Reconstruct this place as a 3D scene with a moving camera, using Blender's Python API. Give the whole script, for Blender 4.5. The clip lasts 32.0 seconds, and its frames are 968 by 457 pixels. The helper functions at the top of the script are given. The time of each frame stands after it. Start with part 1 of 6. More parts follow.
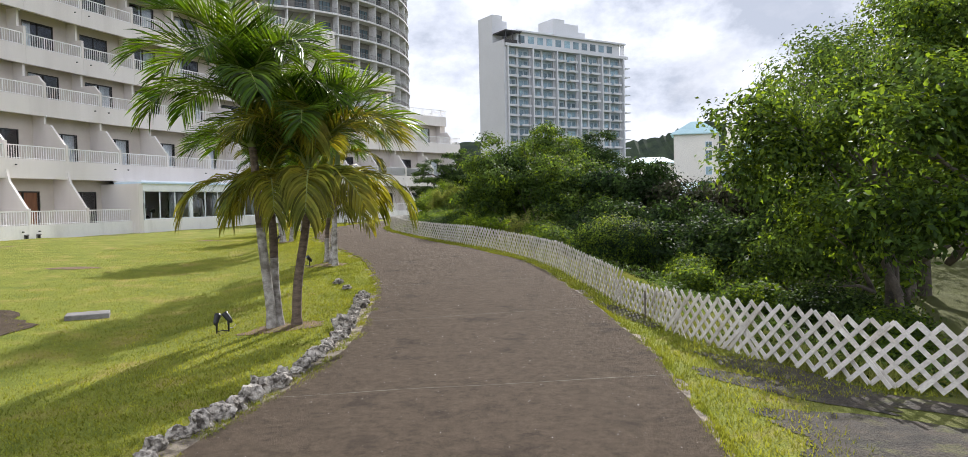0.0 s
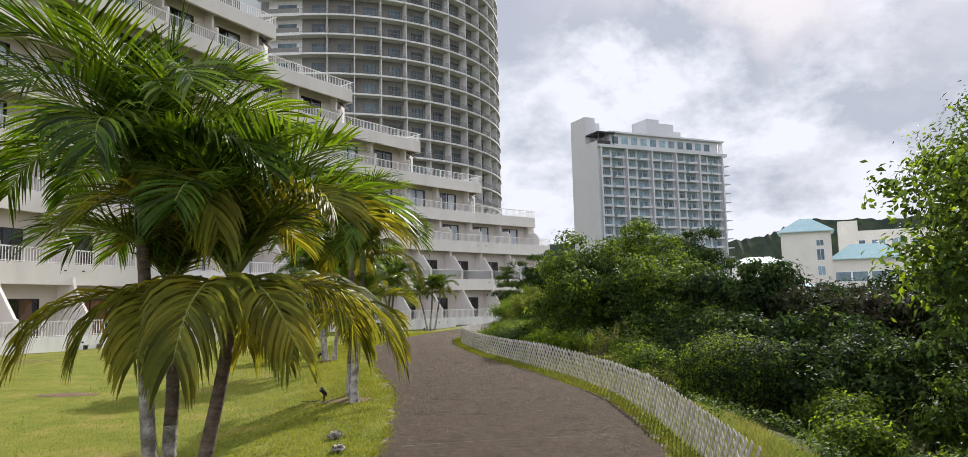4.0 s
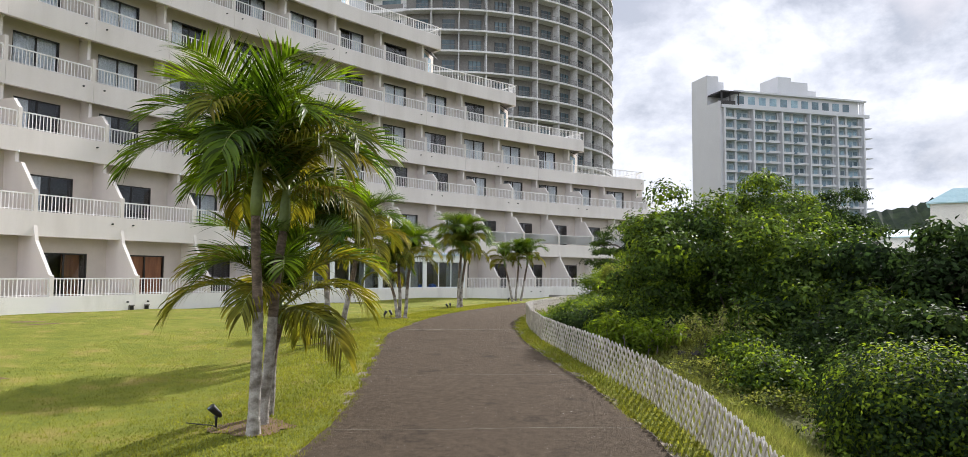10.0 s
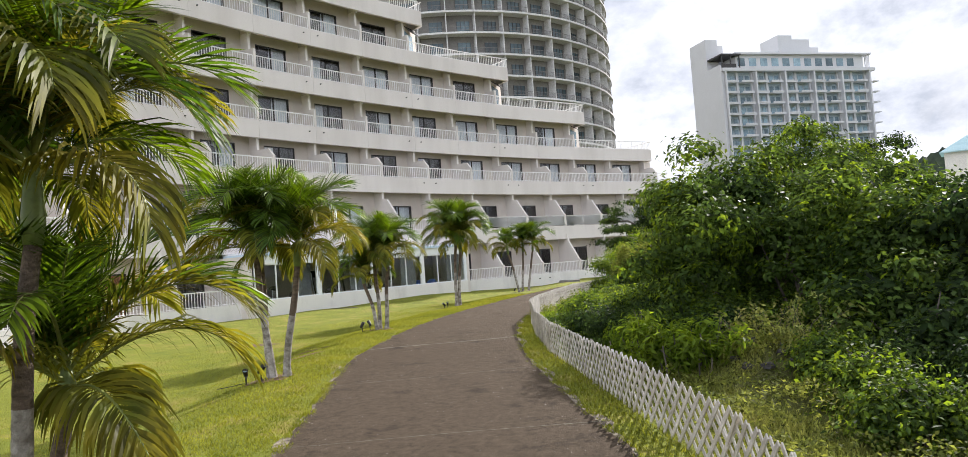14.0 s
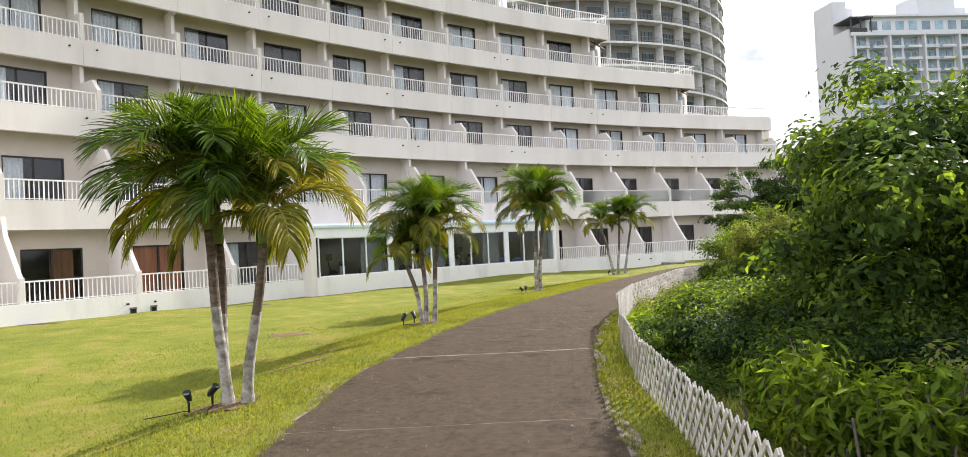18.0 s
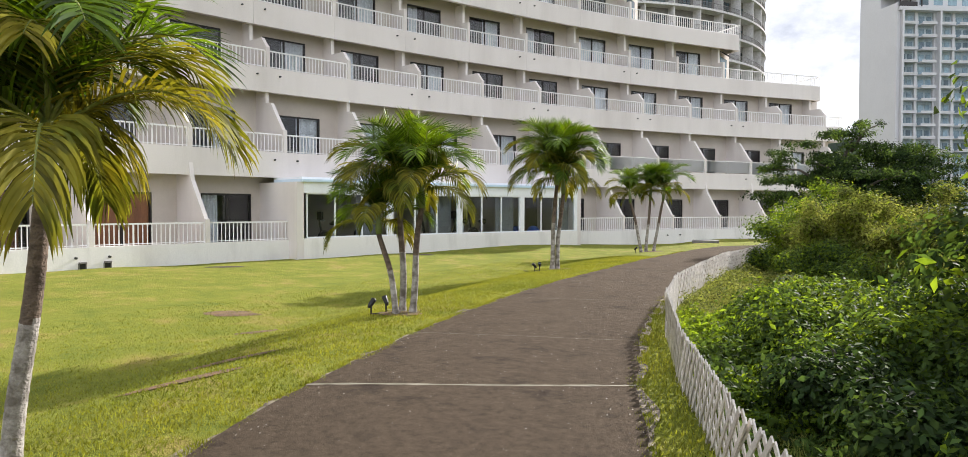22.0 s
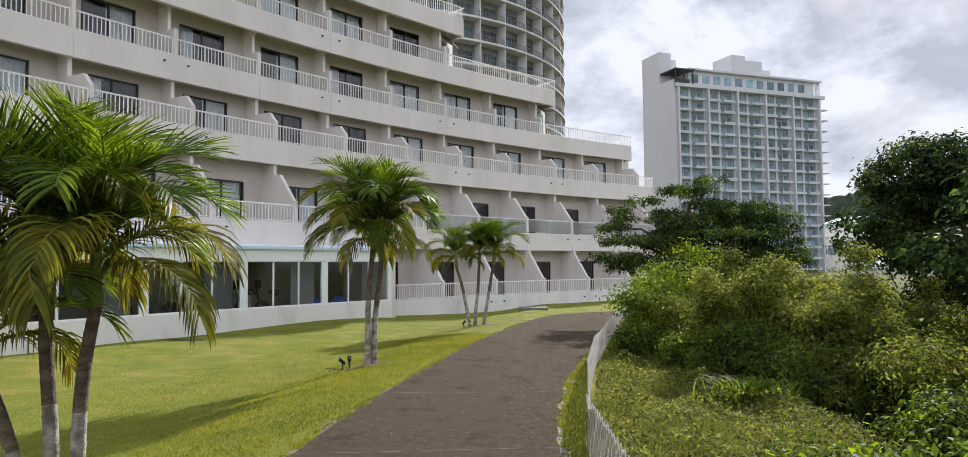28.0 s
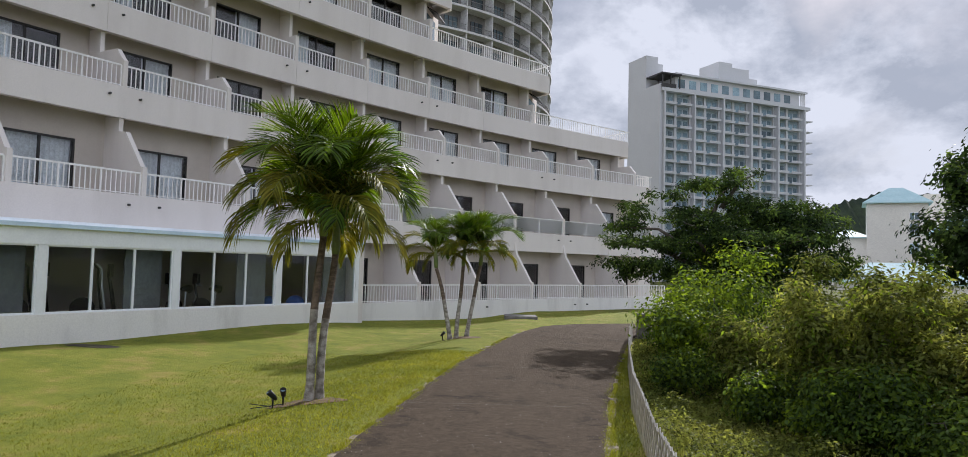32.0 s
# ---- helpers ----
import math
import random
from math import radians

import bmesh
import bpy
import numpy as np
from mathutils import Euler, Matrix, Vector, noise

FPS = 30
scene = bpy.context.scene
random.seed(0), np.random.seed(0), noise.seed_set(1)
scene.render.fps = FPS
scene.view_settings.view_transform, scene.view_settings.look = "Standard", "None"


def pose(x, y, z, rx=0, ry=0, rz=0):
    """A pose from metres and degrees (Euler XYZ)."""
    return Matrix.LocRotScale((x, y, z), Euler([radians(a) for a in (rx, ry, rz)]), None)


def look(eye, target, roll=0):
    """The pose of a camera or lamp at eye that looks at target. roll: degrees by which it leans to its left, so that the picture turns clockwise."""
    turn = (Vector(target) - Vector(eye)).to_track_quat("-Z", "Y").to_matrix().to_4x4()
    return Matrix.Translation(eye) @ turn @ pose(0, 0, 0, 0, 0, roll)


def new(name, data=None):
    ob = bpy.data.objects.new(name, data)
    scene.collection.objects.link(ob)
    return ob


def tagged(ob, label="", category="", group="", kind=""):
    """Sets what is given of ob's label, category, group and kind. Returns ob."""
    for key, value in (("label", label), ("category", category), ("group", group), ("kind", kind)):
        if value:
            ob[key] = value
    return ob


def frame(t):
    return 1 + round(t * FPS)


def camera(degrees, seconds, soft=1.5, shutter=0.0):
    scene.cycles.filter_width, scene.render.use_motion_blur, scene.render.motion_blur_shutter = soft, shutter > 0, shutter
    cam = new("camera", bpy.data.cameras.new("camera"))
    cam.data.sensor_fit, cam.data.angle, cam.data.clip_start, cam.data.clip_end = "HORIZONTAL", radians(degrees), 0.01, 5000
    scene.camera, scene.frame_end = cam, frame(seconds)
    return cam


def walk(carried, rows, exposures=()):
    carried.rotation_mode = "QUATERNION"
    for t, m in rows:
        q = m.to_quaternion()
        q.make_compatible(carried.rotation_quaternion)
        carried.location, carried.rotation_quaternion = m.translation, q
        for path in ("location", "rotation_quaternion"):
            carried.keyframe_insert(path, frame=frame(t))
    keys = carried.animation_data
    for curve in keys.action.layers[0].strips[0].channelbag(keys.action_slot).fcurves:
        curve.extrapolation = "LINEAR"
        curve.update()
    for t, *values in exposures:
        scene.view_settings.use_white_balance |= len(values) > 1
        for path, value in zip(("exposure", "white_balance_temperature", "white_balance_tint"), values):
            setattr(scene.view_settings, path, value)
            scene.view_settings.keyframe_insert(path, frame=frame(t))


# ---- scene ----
# ---- camera and walk ----
cam = camera(67.8, 32.0, soft=0.65)
# seconds, x, y, z, yaw, pitch, roll
PATH = [
    (0.0, 0.000, 0.000, 1.650, -0.04, -2.13, 1.18),
    (0.5, 0.090, 0.527, 1.682, 2.34, -1.19, -1.15),
    (1.0, 0.151, 1.029, 1.690, 1.00, 0.34, -2.96),
    (1.5, 0.182, 1.560, 1.732, 4.61, 1.78, -2.72),
    (2.0, 0.242, 2.051, 1.761, 5.37, 3.71, -0.60),
    (2.5, 0.313, 2.505, 1.819, 4.11, 6.76, -0.86),
    (3.0, 0.380, 2.975, 1.842, 4.98, 6.19, -0.09),
    (3.5, 0.457, 3.418, 1.851, 7.07, 6.52, 2.06),
    (5.5, 0.724, 5.220, 1.883, 11.68, 3.54, -3.62),
    (6.0, 0.796, 5.755, 1.895, 15.02, 3.68, -1.63),
    (6.5, 0.825, 6.275, 1.920, 16.51, 5.35, -1.59),
    (7.0, 0.887, 6.781, 1.927, 17.81, 6.05, 0.07),
    (7.5, 0.927, 7.264, 1.943, 19.60, 6.42, -0.21),
    (8.0, 0.982, 7.721, 1.969, 21.20, 9.08, 2.19),
    (8.5, 1.078, 7.959, 1.952, 21.47, 8.09, 1.89),
    (9.0, 1.085, 8.377, 1.947, 17.98, 7.04, 2.50),
    (9.5, 1.088, 8.819, 1.946, 16.67, 4.88, 0.70),
    (10.0, 1.048, 9.266, 1.947, 16.65, 3.57, -0.42),
    (10.5, 1.075, 9.717, 1.949, 17.28, 2.27, 0.06),
    (11.0, 0.950, 10.182, 1.978, 17.40, 1.42, -0.26),
    (11.5, 0.884, 10.667, 2.022, 17.87, 2.11, 2.81),
    (12.0, 0.861, 11.104, 2.040, 18.46, 2.28, 2.11),
    (12.5, 0.780, 11.581, 2.074, 16.51, 2.74, 3.79),
    (13.0, 0.693, 12.005, 2.089, 16.82, 1.89, 3.07),
    (13.5, 0.538, 12.482, 2.099, 17.06, 3.10, 4.34),
    (14.0, 0.423, 12.920, 2.109, 17.47, 2.57, 4.14),
    (14.5, 0.273, 13.436, 2.098, 18.63, 1.98, 3.77),
    (16.5, -0.006, 15.414, 2.130, 20.39, 1.78, 1.43),
    (17.0, -0.088, 15.954, 2.112, 20.74, -0.17, 2.98),
    (17.5, -0.158, 16.453, 2.122, 22.86, -1.00, 2.14),
    (18.0, -0.321, 16.954, 2.128, 25.48, 1.13, 2.84),
    (18.5, -0.504, 17.474, 2.098, 30.46, -0.25, 1.48),
    (19.0, -0.680, 17.944, 2.095, 31.05, -1.17, 1.37),
    (19.5, -0.816, 18.405, 2.091, 30.69, -0.85, 2.75),
    (20.0, -0.962, 18.863, 2.109, 28.66, 0.41, 2.31),
    (20.5, -1.110, 19.247, 2.108, 26.87, 0.62, 4.33),
    (21.0, -1.302, 19.656, 2.107, 27.74, -0.94, 0.86),
    (21.5, -1.519, 20.049, 2.138, 26.88, -0.11, 1.74),
    (22.0, -1.686, 20.458, 2.154, 26.98, -1.67, -0.12),
    (22.5, -1.840, 20.861, 2.192, 22.87, -0.09, 3.12),
    (23.0, -1.955, 21.267, 2.190, 21.59, -0.10, 2.76),
    (23.5, -2.076, 21.659, 2.202, 20.03, -0.27, 2.56),
    (24.0, -2.226, 22.045, 2.213, 18.48, -0.06, 4.06),
    (24.5, -2.446, 22.483, 2.226, 19.33, 0.93, 1.85),
    (25.0, -2.654, 22.943, 2.234, 19.68, 1.44, 5.14),
    (25.5, -2.837, 23.355, 2.238, 19.39, 1.79, 4.05),
    (27.5, -3.609, 24.809, 2.388, 13.30, 2.82, 2.34),
    (28.0, -3.797, 25.287, 2.384, 11.59, 3.04, 0.54),
    (28.5, -3.971, 25.739, 2.415, 9.39, 3.02, 2.66),
    (29.0, -4.142, 26.264, 2.408, 10.58, 3.04, 1.33),
    (29.5, -4.359, 26.722, 2.406, 8.54, 1.84, 1.38),
    (30.0, -4.497, 27.200, 2.380, 10.80, 1.81, 0.24),
    (30.5, -4.619, 27.722, 2.398, 9.32, 2.60, 0.28),
    (31.0, -4.711, 28.213, 2.398, 8.23, 3.65, -1.45),
    (31.5, -4.834, 28.753, 2.366, 9.30, 2.00, -2.61),
    (32.0, -4.909, 29.277, 2.382, 9.61, 3.13, -1.50),
]
walk(cam, [(t, pose(x, y, z, 90 + pitch, roll, yaw)) for t, x, y, z, yaw, pitch, roll in PATH],
     exposures=[(0.0, 0.60, 5900, 14), (1.0, 0.36, 6050, 14), (2.0, 0.42, 6050, 14), (3.5, 0.38, 6050, 14), (6.0, 0.60, 6040, 14), (8.0, 0.54, 6020, 14), (10.0, 0.56, 6000, 14), (11.0, 0.70, 6020, 14), (14.0, 0.72, 6060, 14), (17.0, 0.92, 6100, 14), (18.0, 1.00, 6120, 14), (19.0, 0.86, 6120, 14), (22.0, 0.82, 6120, 14), (24.0, 0.70, 6120, 14), (25.0, 0.40, 6120, 14), (28.0, 0.42, 5980, 14), (30.0, 0.46, 5990, 14), (31.0, 0.19, 5850, 14), (32.0, 0.12, 5800, 15)])

# ---- world, sun ----
SUN_DIR = Vector((0.27, 0.96, 0.0)).normalized()      # towards the sun, on the ground plan
SUN_UP = radians(30)
world = bpy.data.worlds.new("sky_world")
scene.world = world
world.use_nodes = True
wn, wl = world.node_tree.nodes, world.node_tree.links
wn.clear()
w_out = wn.new("ShaderNodeOutputWorld")
w_bg = wn.new("ShaderNodeBackground")
w_sky = wn.new("ShaderNodeTexSky")
w_sky.sky_type = "NISHITA"
w_sky.sun_disc = False
w_sky.sun_elevation = SUN_UP
w_sky.sun_rotation = math.atan2(SUN_DIR.x, SUN_DIR.y)
w_sky.air_density, w_sky.dust_density = 1.0, 1.2
w_co = wn.new("ShaderNodeTexCoord")
w_map = wn.new("ShaderNodeMapping")
w_map.inputs["Scale"].default_value = (1.0, 1.0, 1.55)
w_map.inputs["Location"].default_value = (0.35, 0.1, 0.2)
w_n1 = wn.new("ShaderNodeTexNoise")
w_n1.inputs["Scale"].default_value = 3.3
w_n1.inputs["Detail"].default_value = 9.0
w_n1.inputs["Roughness"].default_value = 0.56
w_n1.inputs["Distortion"].default_value = 0.25
w_n2 = wn.new("ShaderNodeTexNoise")
w_n2.inputs["Scale"].default_value = 3.4
w_n2.inputs["Detail"].default_value = 9.0
w_n2.inputs["Roughness"].default_value = 0.60
w_n2.inputs["Distortion"].default_value = 0.15
w_r1 = wn.new("ShaderNodeValToRGB")
w_r1.color_ramp.elements[0].position, w_r1.color_ramp.elements[1].position = 0.34, 0.50
w_r2 = wn.new("ShaderNodeValToRGB")
w_r2.color_ramp.elements[0].position, w_r2.color_ramp.elements[1].position = 0.43, 0.54
w_r2.color_ramp.elements[0].color = (8.2, 8.6, 9.2, 1)
w_r2.color_ramp.elements[1].color = (14.2, 14.25, 14.35, 1)
w_mix = wn.new("ShaderNodeMixRGB")
wl.new(w_co.outputs["Generated"], w_map.inputs["Vector"])
wl.new(w_map.outputs["Vector"], w_n1.inputs["Vector"])
wl.new(w_map.outputs["Vector"], w_n2.inputs["Vector"])
wl.new(w_n1.outputs["Fac"], w_r1.inputs["Fac"])
wl.new(w_n2.outputs["Fac"], w_r2.inputs["Fac"])
wl.new(w_r1.outputs["Color"], w_mix.inputs["Fac"])
w_veil = wn.new("ShaderNodeMixRGB")
w_veil.inputs["Fac"].default_value = 0.55
w_veil.inputs[2].default_value = (7.6, 8.0, 8.8, 1)
wl.new(w_sky.outputs["Color"], w_veil.inputs[1])
wl.new(w_veil.outputs["Color"], w_mix.inputs[1])
wl.new(w_r2.outputs["Color"], w_mix.inputs[2])
# clouds away from the sun are lit from the front and brighter than those against it
w_dot = wn.new("ShaderNodeVectorMath")
w_dot.operation = "DOT_PRODUCT"
w_dot.inputs[1].default_value = (-SUN_DIR.x, -SUN_DIR.y, 0.0)
wl.new(w_co.outputs["Generated"], w_dot.inputs[0])
w_front = wn.new("ShaderNodeMapRange")
w_front.inputs["From Min"].default_value, w_front.inputs["From Max"].default_value = -0.1, 1.0
w_front.inputs["To Min"].default_value, w_front.inputs["To Max"].default_value = 1.0, 2.05
wl.new(w_dot.outputs["Value"], w_front.inputs["Value"])
w_mul = wn.new("ShaderNodeVectorMath")
w_mul.operation = "SCALE"
wl.new(w_mix.outputs["Color"], w_mul.inputs[0])
wl.new(w_front.outputs["Result"], w_mul.inputs["Scale"])
wl.new(w_mul.outputs["Vector"], w_bg.inputs["Color"])
w_bg.inputs["Strength"].default_value = 0.050
wl.new(w_bg.outputs["Background"], w_out.inputs["Surface"])

sun_data = bpy.data.lights.new("sun", "SUN")
sun_data.energy, sun_data.angle, sun_data.color = 5.0, radians(0.6), (1.0, 0.93, 0.82)
sun = new("sun", sun_data)
sun.matrix_world = look((0, 0, 60), Vector((0, 0, 60)) - (SUN_DIR * math.cos(SUN_UP) + Vector((0, 0, math.sin(SUN_UP)))))


# ---- materials ----
def material(name, colour, dark=None, rough=0.8, scale=3.0, fine=40.0, bump=0.3, stretch=(1, 1, 1), metal=0.0, spec=0.4,
             island=0.0, see=0.0, cut=(0.35, 0.7), random_object=0.0, gain=0.18, patches=None, patch_scale=0.25, patch_cut=(0.52, 0.68), wild=None, glow=1.7, crisp=0.6):
    """Base colour varied at two scales, with fine relief. see: share of light let through (leaves)."""
    m = bpy.data.materials.new(name)
    m.use_nodes = True
    n, l = m.node_tree.nodes, m.node_tree.links
    b = n["Principled BSDF"]
    geo = n.new("ShaderNodeNewGeometry")
    mp = n.new("ShaderNodeMapping")
    mp.inputs["Scale"].default_value = stretch
    l.new(geo.outputs["Position"], mp.inputs["Vector"])
    n1 = n.new("ShaderNodeTexNoise")
    n1.inputs["Scale"].default_value = scale
    n1.inputs["Detail"].default_value = 6 if crisp < 0.7 else 11
    n1.inputs["Roughness"].default_value = crisp
    l.new(mp.outputs["Vector"], n1.inputs["Vector"])
    ramp = n.new("ShaderNodeValToRGB")
    dark = dark or tuple(c * 0.8 for c in colour)
    ramp.color_ramp.elements[0].color, ramp.color_ramp.elements[1].color = (*dark, 1), (*colour, 1)
    ramp.color_ramp.elements[0].position, ramp.color_ramp.elements[1].position = cut
    l.new(n1.outputs["Fac"], ramp.inputs["Fac"])
    n2 = n.new("ShaderNodeTexNoise")
    n2.inputs["Scale"].default_value = fine
    n2.inputs["Detail"].default_value = 3
    l.new(geo.outputs["Position"], n2.inputs["Vector"])
    hsv = n.new("ShaderNodeHueSaturation")
    mr = n.new("ShaderNodeMapRange")
    mr.inputs["From Min"].default_value, mr.inputs["From Max"].default_value = 0.25, 0.75
    mr.inputs["To Min"].default_value, mr.inputs["To Max"].default_value = 1 - gain, 1 + gain
    l.new(n2.outputs["Fac"], mr.inputs["Value"])
    value = mr.outputs["Result"]
    if island or random_object:
        mi = n.new("ShaderNodeMapRange")
        k = island or random_object
        mi.inputs["To Min"].default_value, mi.inputs["To Max"].default_value = 1 - k, 1 + k
        if island:
            l.new(geo.outputs["Random Per Island"], mi.inputs["Value"])
        else:
            oi = n.new("ShaderNodeObjectInfo")
            l.new(oi.outputs["Random"], mi.inputs["Value"])
        mm = n.new("ShaderNodeMath")
        mm.operation = "MULTIPLY"
        l.new(value, mm.inputs[0])
        l.new(mi.outputs["Result"], mm.inputs[1])
        value = mm.outputs["Value"]
    l.new(value, hsv.inputs["Value"])
    base = ramp.outputs["Color"]
    if patches:
        n3 = n.new("ShaderNodeTexNoise")
        n3.inputs["Scale"].default_value = patch_scale
        n3.inputs["Detail"].default_value = 8
        n3.inputs["Roughness"].default_value = 0.65
        l.new(geo.outputs["Position"], n3.inputs["Vector"])
        r3 = n.new("ShaderNodeValToRGB")
        r3.color_ramp.elements[0].position, r3.color_ramp.elements[1].position = patch_cut
        l.new(n3.outputs["Fac"], r3.inputs["Fac"])
        mx3 = n.new("ShaderNodeMixRGB")
        mx3.inputs[2].default_value = (*patches, 1)
        l.new(r3.outputs["Color"], mx3.inputs["Fac"])
        l.new(base, mx3.inputs[1])
        base = mx3.outputs["Color"]
    if wild:
        at = n.new("ShaderNodeAttribute")
        at.attribute_name = "wild"
        ad = n.new("ShaderNodeMath")
        ad.operation = "MULTIPLY_ADD"
        ad.inputs[1].default_value, ad.inputs[2].default_value = 1.4, -0.7
        l.new(n1.outputs["Fac"], ad.inputs[0])
        am = n.new("ShaderNodeMath")
        am.use_clamp = True
        l.new(at.outputs["Fac"], am.inputs[0])
        l.new(ad.outputs["Value"], am.inputs[1])
        mx4 = n.new("ShaderNodeMixRGB")
        mx4.inputs[2].default_value = (*wild, 1)
        l.new(am.outputs["Value"], mx4.inputs["Fac"])
        l.new(base, mx4.inputs[1])
        base = mx4.outputs["Color"]
    l.new(base, hsv.inputs["Color"])
    l.new(hsv.outputs["Color"], b.inputs["Base Color"])
    b.inputs["Roughness"].default_value = rough
    b.inputs["Metallic"].default_value = metal
    b.inputs["Specular IOR Level"].default_value = spec
    if bump:
        bp = n.new("ShaderNodeBump")
        bp.inputs["Strength"].default_value = bump
        bp.inputs["Distance"].default_value = 0.02
        l.new(n2.outputs["Fac"], bp.inputs["Height"])
        l.new(bp.outputs["Normal"], b.inputs["Normal"])
    if see:
        out = n["Material Output"]
        tr = n.new("ShaderNodeBsdfTranslucent")
        bright = n.new("ShaderNodeHueSaturation")
        bright.inputs["Value"].default_value = glow
        bright.inputs["Saturation"].default_value = 1.1
        bright.inputs["Hue"].default_value = 0.485
        l.new(hsv.outputs["Color"], bright.inputs["Color"])
        l.new(bright.outputs["Color"], tr.inputs["Color"])
        mx = n.new("ShaderNodeMixShader")
        mx.inputs["Fac"].default_value = see
        l.new(b.outputs["BSDF"], mx.inputs[1])
        l.new(tr.outputs["BSDF"], mx.inputs[2])
        l.new(mx.outputs["Shader"], out.inputs["Surface"])
    return m


def glass(name, tint=(0.8, 0.9, 0.9), rough=0.02):
    m = bpy.data.materials.new(name)
    m.use_nodes = True
    b = m.node_tree.nodes["Principled BSDF"]
    b.inputs["Base Color"].default_value = (*tint, 1)
    b.inputs["Roughness"].default_value = rough
    b.inputs["Transmission Weight"].default_value = 1.0
    b.inputs["IOR"].default_value = 1.45
    return m


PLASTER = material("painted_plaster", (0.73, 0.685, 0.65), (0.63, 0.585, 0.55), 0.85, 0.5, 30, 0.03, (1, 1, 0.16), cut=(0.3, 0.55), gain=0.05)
# darker, warmer copy of the facade plaster; shade inside the balconies is painted in
PLASTER_SHADED = material("shaded_recess_plaster", (0.62, 0.565, 0.505), (0.52, 0.47, 0.415), 0.88, 0.7, 30, 0.03, gain=0.06)
PLINTH = material("plinth_plaster", (0.80, 0.78, 0.75), (0.60, 0.58, 0.55), 0.85, 0.8, 25, 0.04, (1, 1, 0.25), cut=(0.28, 0.5), gain=0.06)
RAIL = material("white_metal", (0.86, 0.85, 0.84), (0.78, 0.77, 0.75), 0.45, 2, 20, 0.0, gain=0.05)
FRAME_DARK = material("bronze_frame", (0.035, 0.032, 0.03), None, 0.4, 3, 20, 0.0)
FRAME_WHITE = material("white_frame", (0.84, 0.86, 0.88), (0.78, 0.80, 0.83), 0.5, 2, 20, 0.0, gain=0.04)
CURTAIN = material("sheer_curtain", (0.86, 0.88, 0.90), (0.68, 0.71, 0.75), 0.9, 1.4, 12, 0.1, (6, 6, 0.3), random_object=0.2)
# room and gym surfaces coloured dark so the interiors read as unlit
ROOM_DIM = material("dim_room_wall", (0.16, 0.15, 0.14), (0.1, 0.1, 0.1), 0.9, 1, 10, 0.0)
GYM_WALL_DIM = material("dim_gym_wall", (0.25, 0.265, 0.265), (0.17, 0.18, 0.185), 0.9, 0.6, 10, 0.0)
WOOD_DOOR = material("brown_door_wood", (0.27, 0.12, 0.055), (0.16, 0.07, 0.035), 0.55, 2.2, 40, 0.2, (3, 3, 0.3))
PANE = glass("window_glass", (0.92, 0.95, 0.96))
PANE_CLEAR = glass("clear_glass", (0.86, 0.9, 0.9))
BALUSTER_GLASS = glass("frosted_glass", (0.8, 0.86, 0.86), 0.35)
TRIM_BLUE = material("pale_blue_trim", (0.62, 0.74, 0.84), (0.5, 0.63, 0.74), 0.5, 2, 20, 0.0, gain=0.05)
PIPE = material("dark_pipe", (0.05, 0.048, 0.045), None, 0.6, 6, 40, 0.1)
BLACK = material("black_plastic", (0.015, 0.015, 0.016), None, 0.45, 6, 60, 0.1)
BALL_BLUE = material("blue_rubber", (0.03, 0.12, 0.5), None, 0.5, 4, 60, 0.0)
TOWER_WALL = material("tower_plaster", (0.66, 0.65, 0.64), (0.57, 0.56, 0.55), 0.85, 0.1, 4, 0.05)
# dark copy of the tower plaster; the balcony recesses' shade is in this colour
TOWER_SHADED = material("tower_shaded_recess", (0.235, 0.225, 0.21), (0.18, 0.17, 0.16), 0.85, 0.2, 4, 0.05)
# white far hotel seen from its shade side: both tones greyed and blued for that
FAR_SHADED_WHITE = material("far_hotel_shaded_plaster", (0.60, 0.605, 0.62), (0.55, 0.555, 0.57), 0.85, 0.1, 3, 0.0, gain=0.03)
FAR_SHADED_BACK = material("far_hotel_shaded_recess", (0.42, 0.50, 0.54), (0.34, 0.41, 0.45), 0.85, 0.3, 3, 0.0, random_object=0.2)
TOWER_WIN = material("tower_window", (0.10, 0.15, 0.17), (0.04, 0.06, 0.07), 0.25, 0.4, 3, 0.0, random_object=0.5)
FAR_WIN = material("far_window", (0.25, 0.35, 0.40), (0.13, 0.19, 0.23), 0.25, 0.4, 3, 0.0, random_object=0.5)
CREAM = material("cream_plaster", (0.80, 0.76, 0.69), (0.72, 0.68, 0.62), 0.85, 0.2, 5, 0.0)
ROOF_TEAL = material("teal_roof", (0.50, 0.66, 0.68), (0.40, 0.58, 0.61), 0.6, 0.6, 10, 0.1)
ASPHALT = material("worn_concrete", (0.142, 0.109, 0.076), (0.067, 0.051, 0.036), 0.95, 11.0, 240, 1.0, cut=(0.36, 0.64), spec=0.06, gain=0.8, patches=(0.048, 0.037, 0.029), patch_scale=1.7, patch_cut=(0.55, 0.74), crisp=0.85)
JOINT = material("sandy_joint", (0.25, 0.225, 0.17), (0.14, 0.13, 0.09), 0.95, 5, 60, 0.4)
EDGE_DIRT = material("edge_gravel", (0.32, 0.27, 0.20), (0.085, 0.066, 0.048), 0.95, 9, 120, 0.9, cut=(0.4, 0.6), gain=0.45)
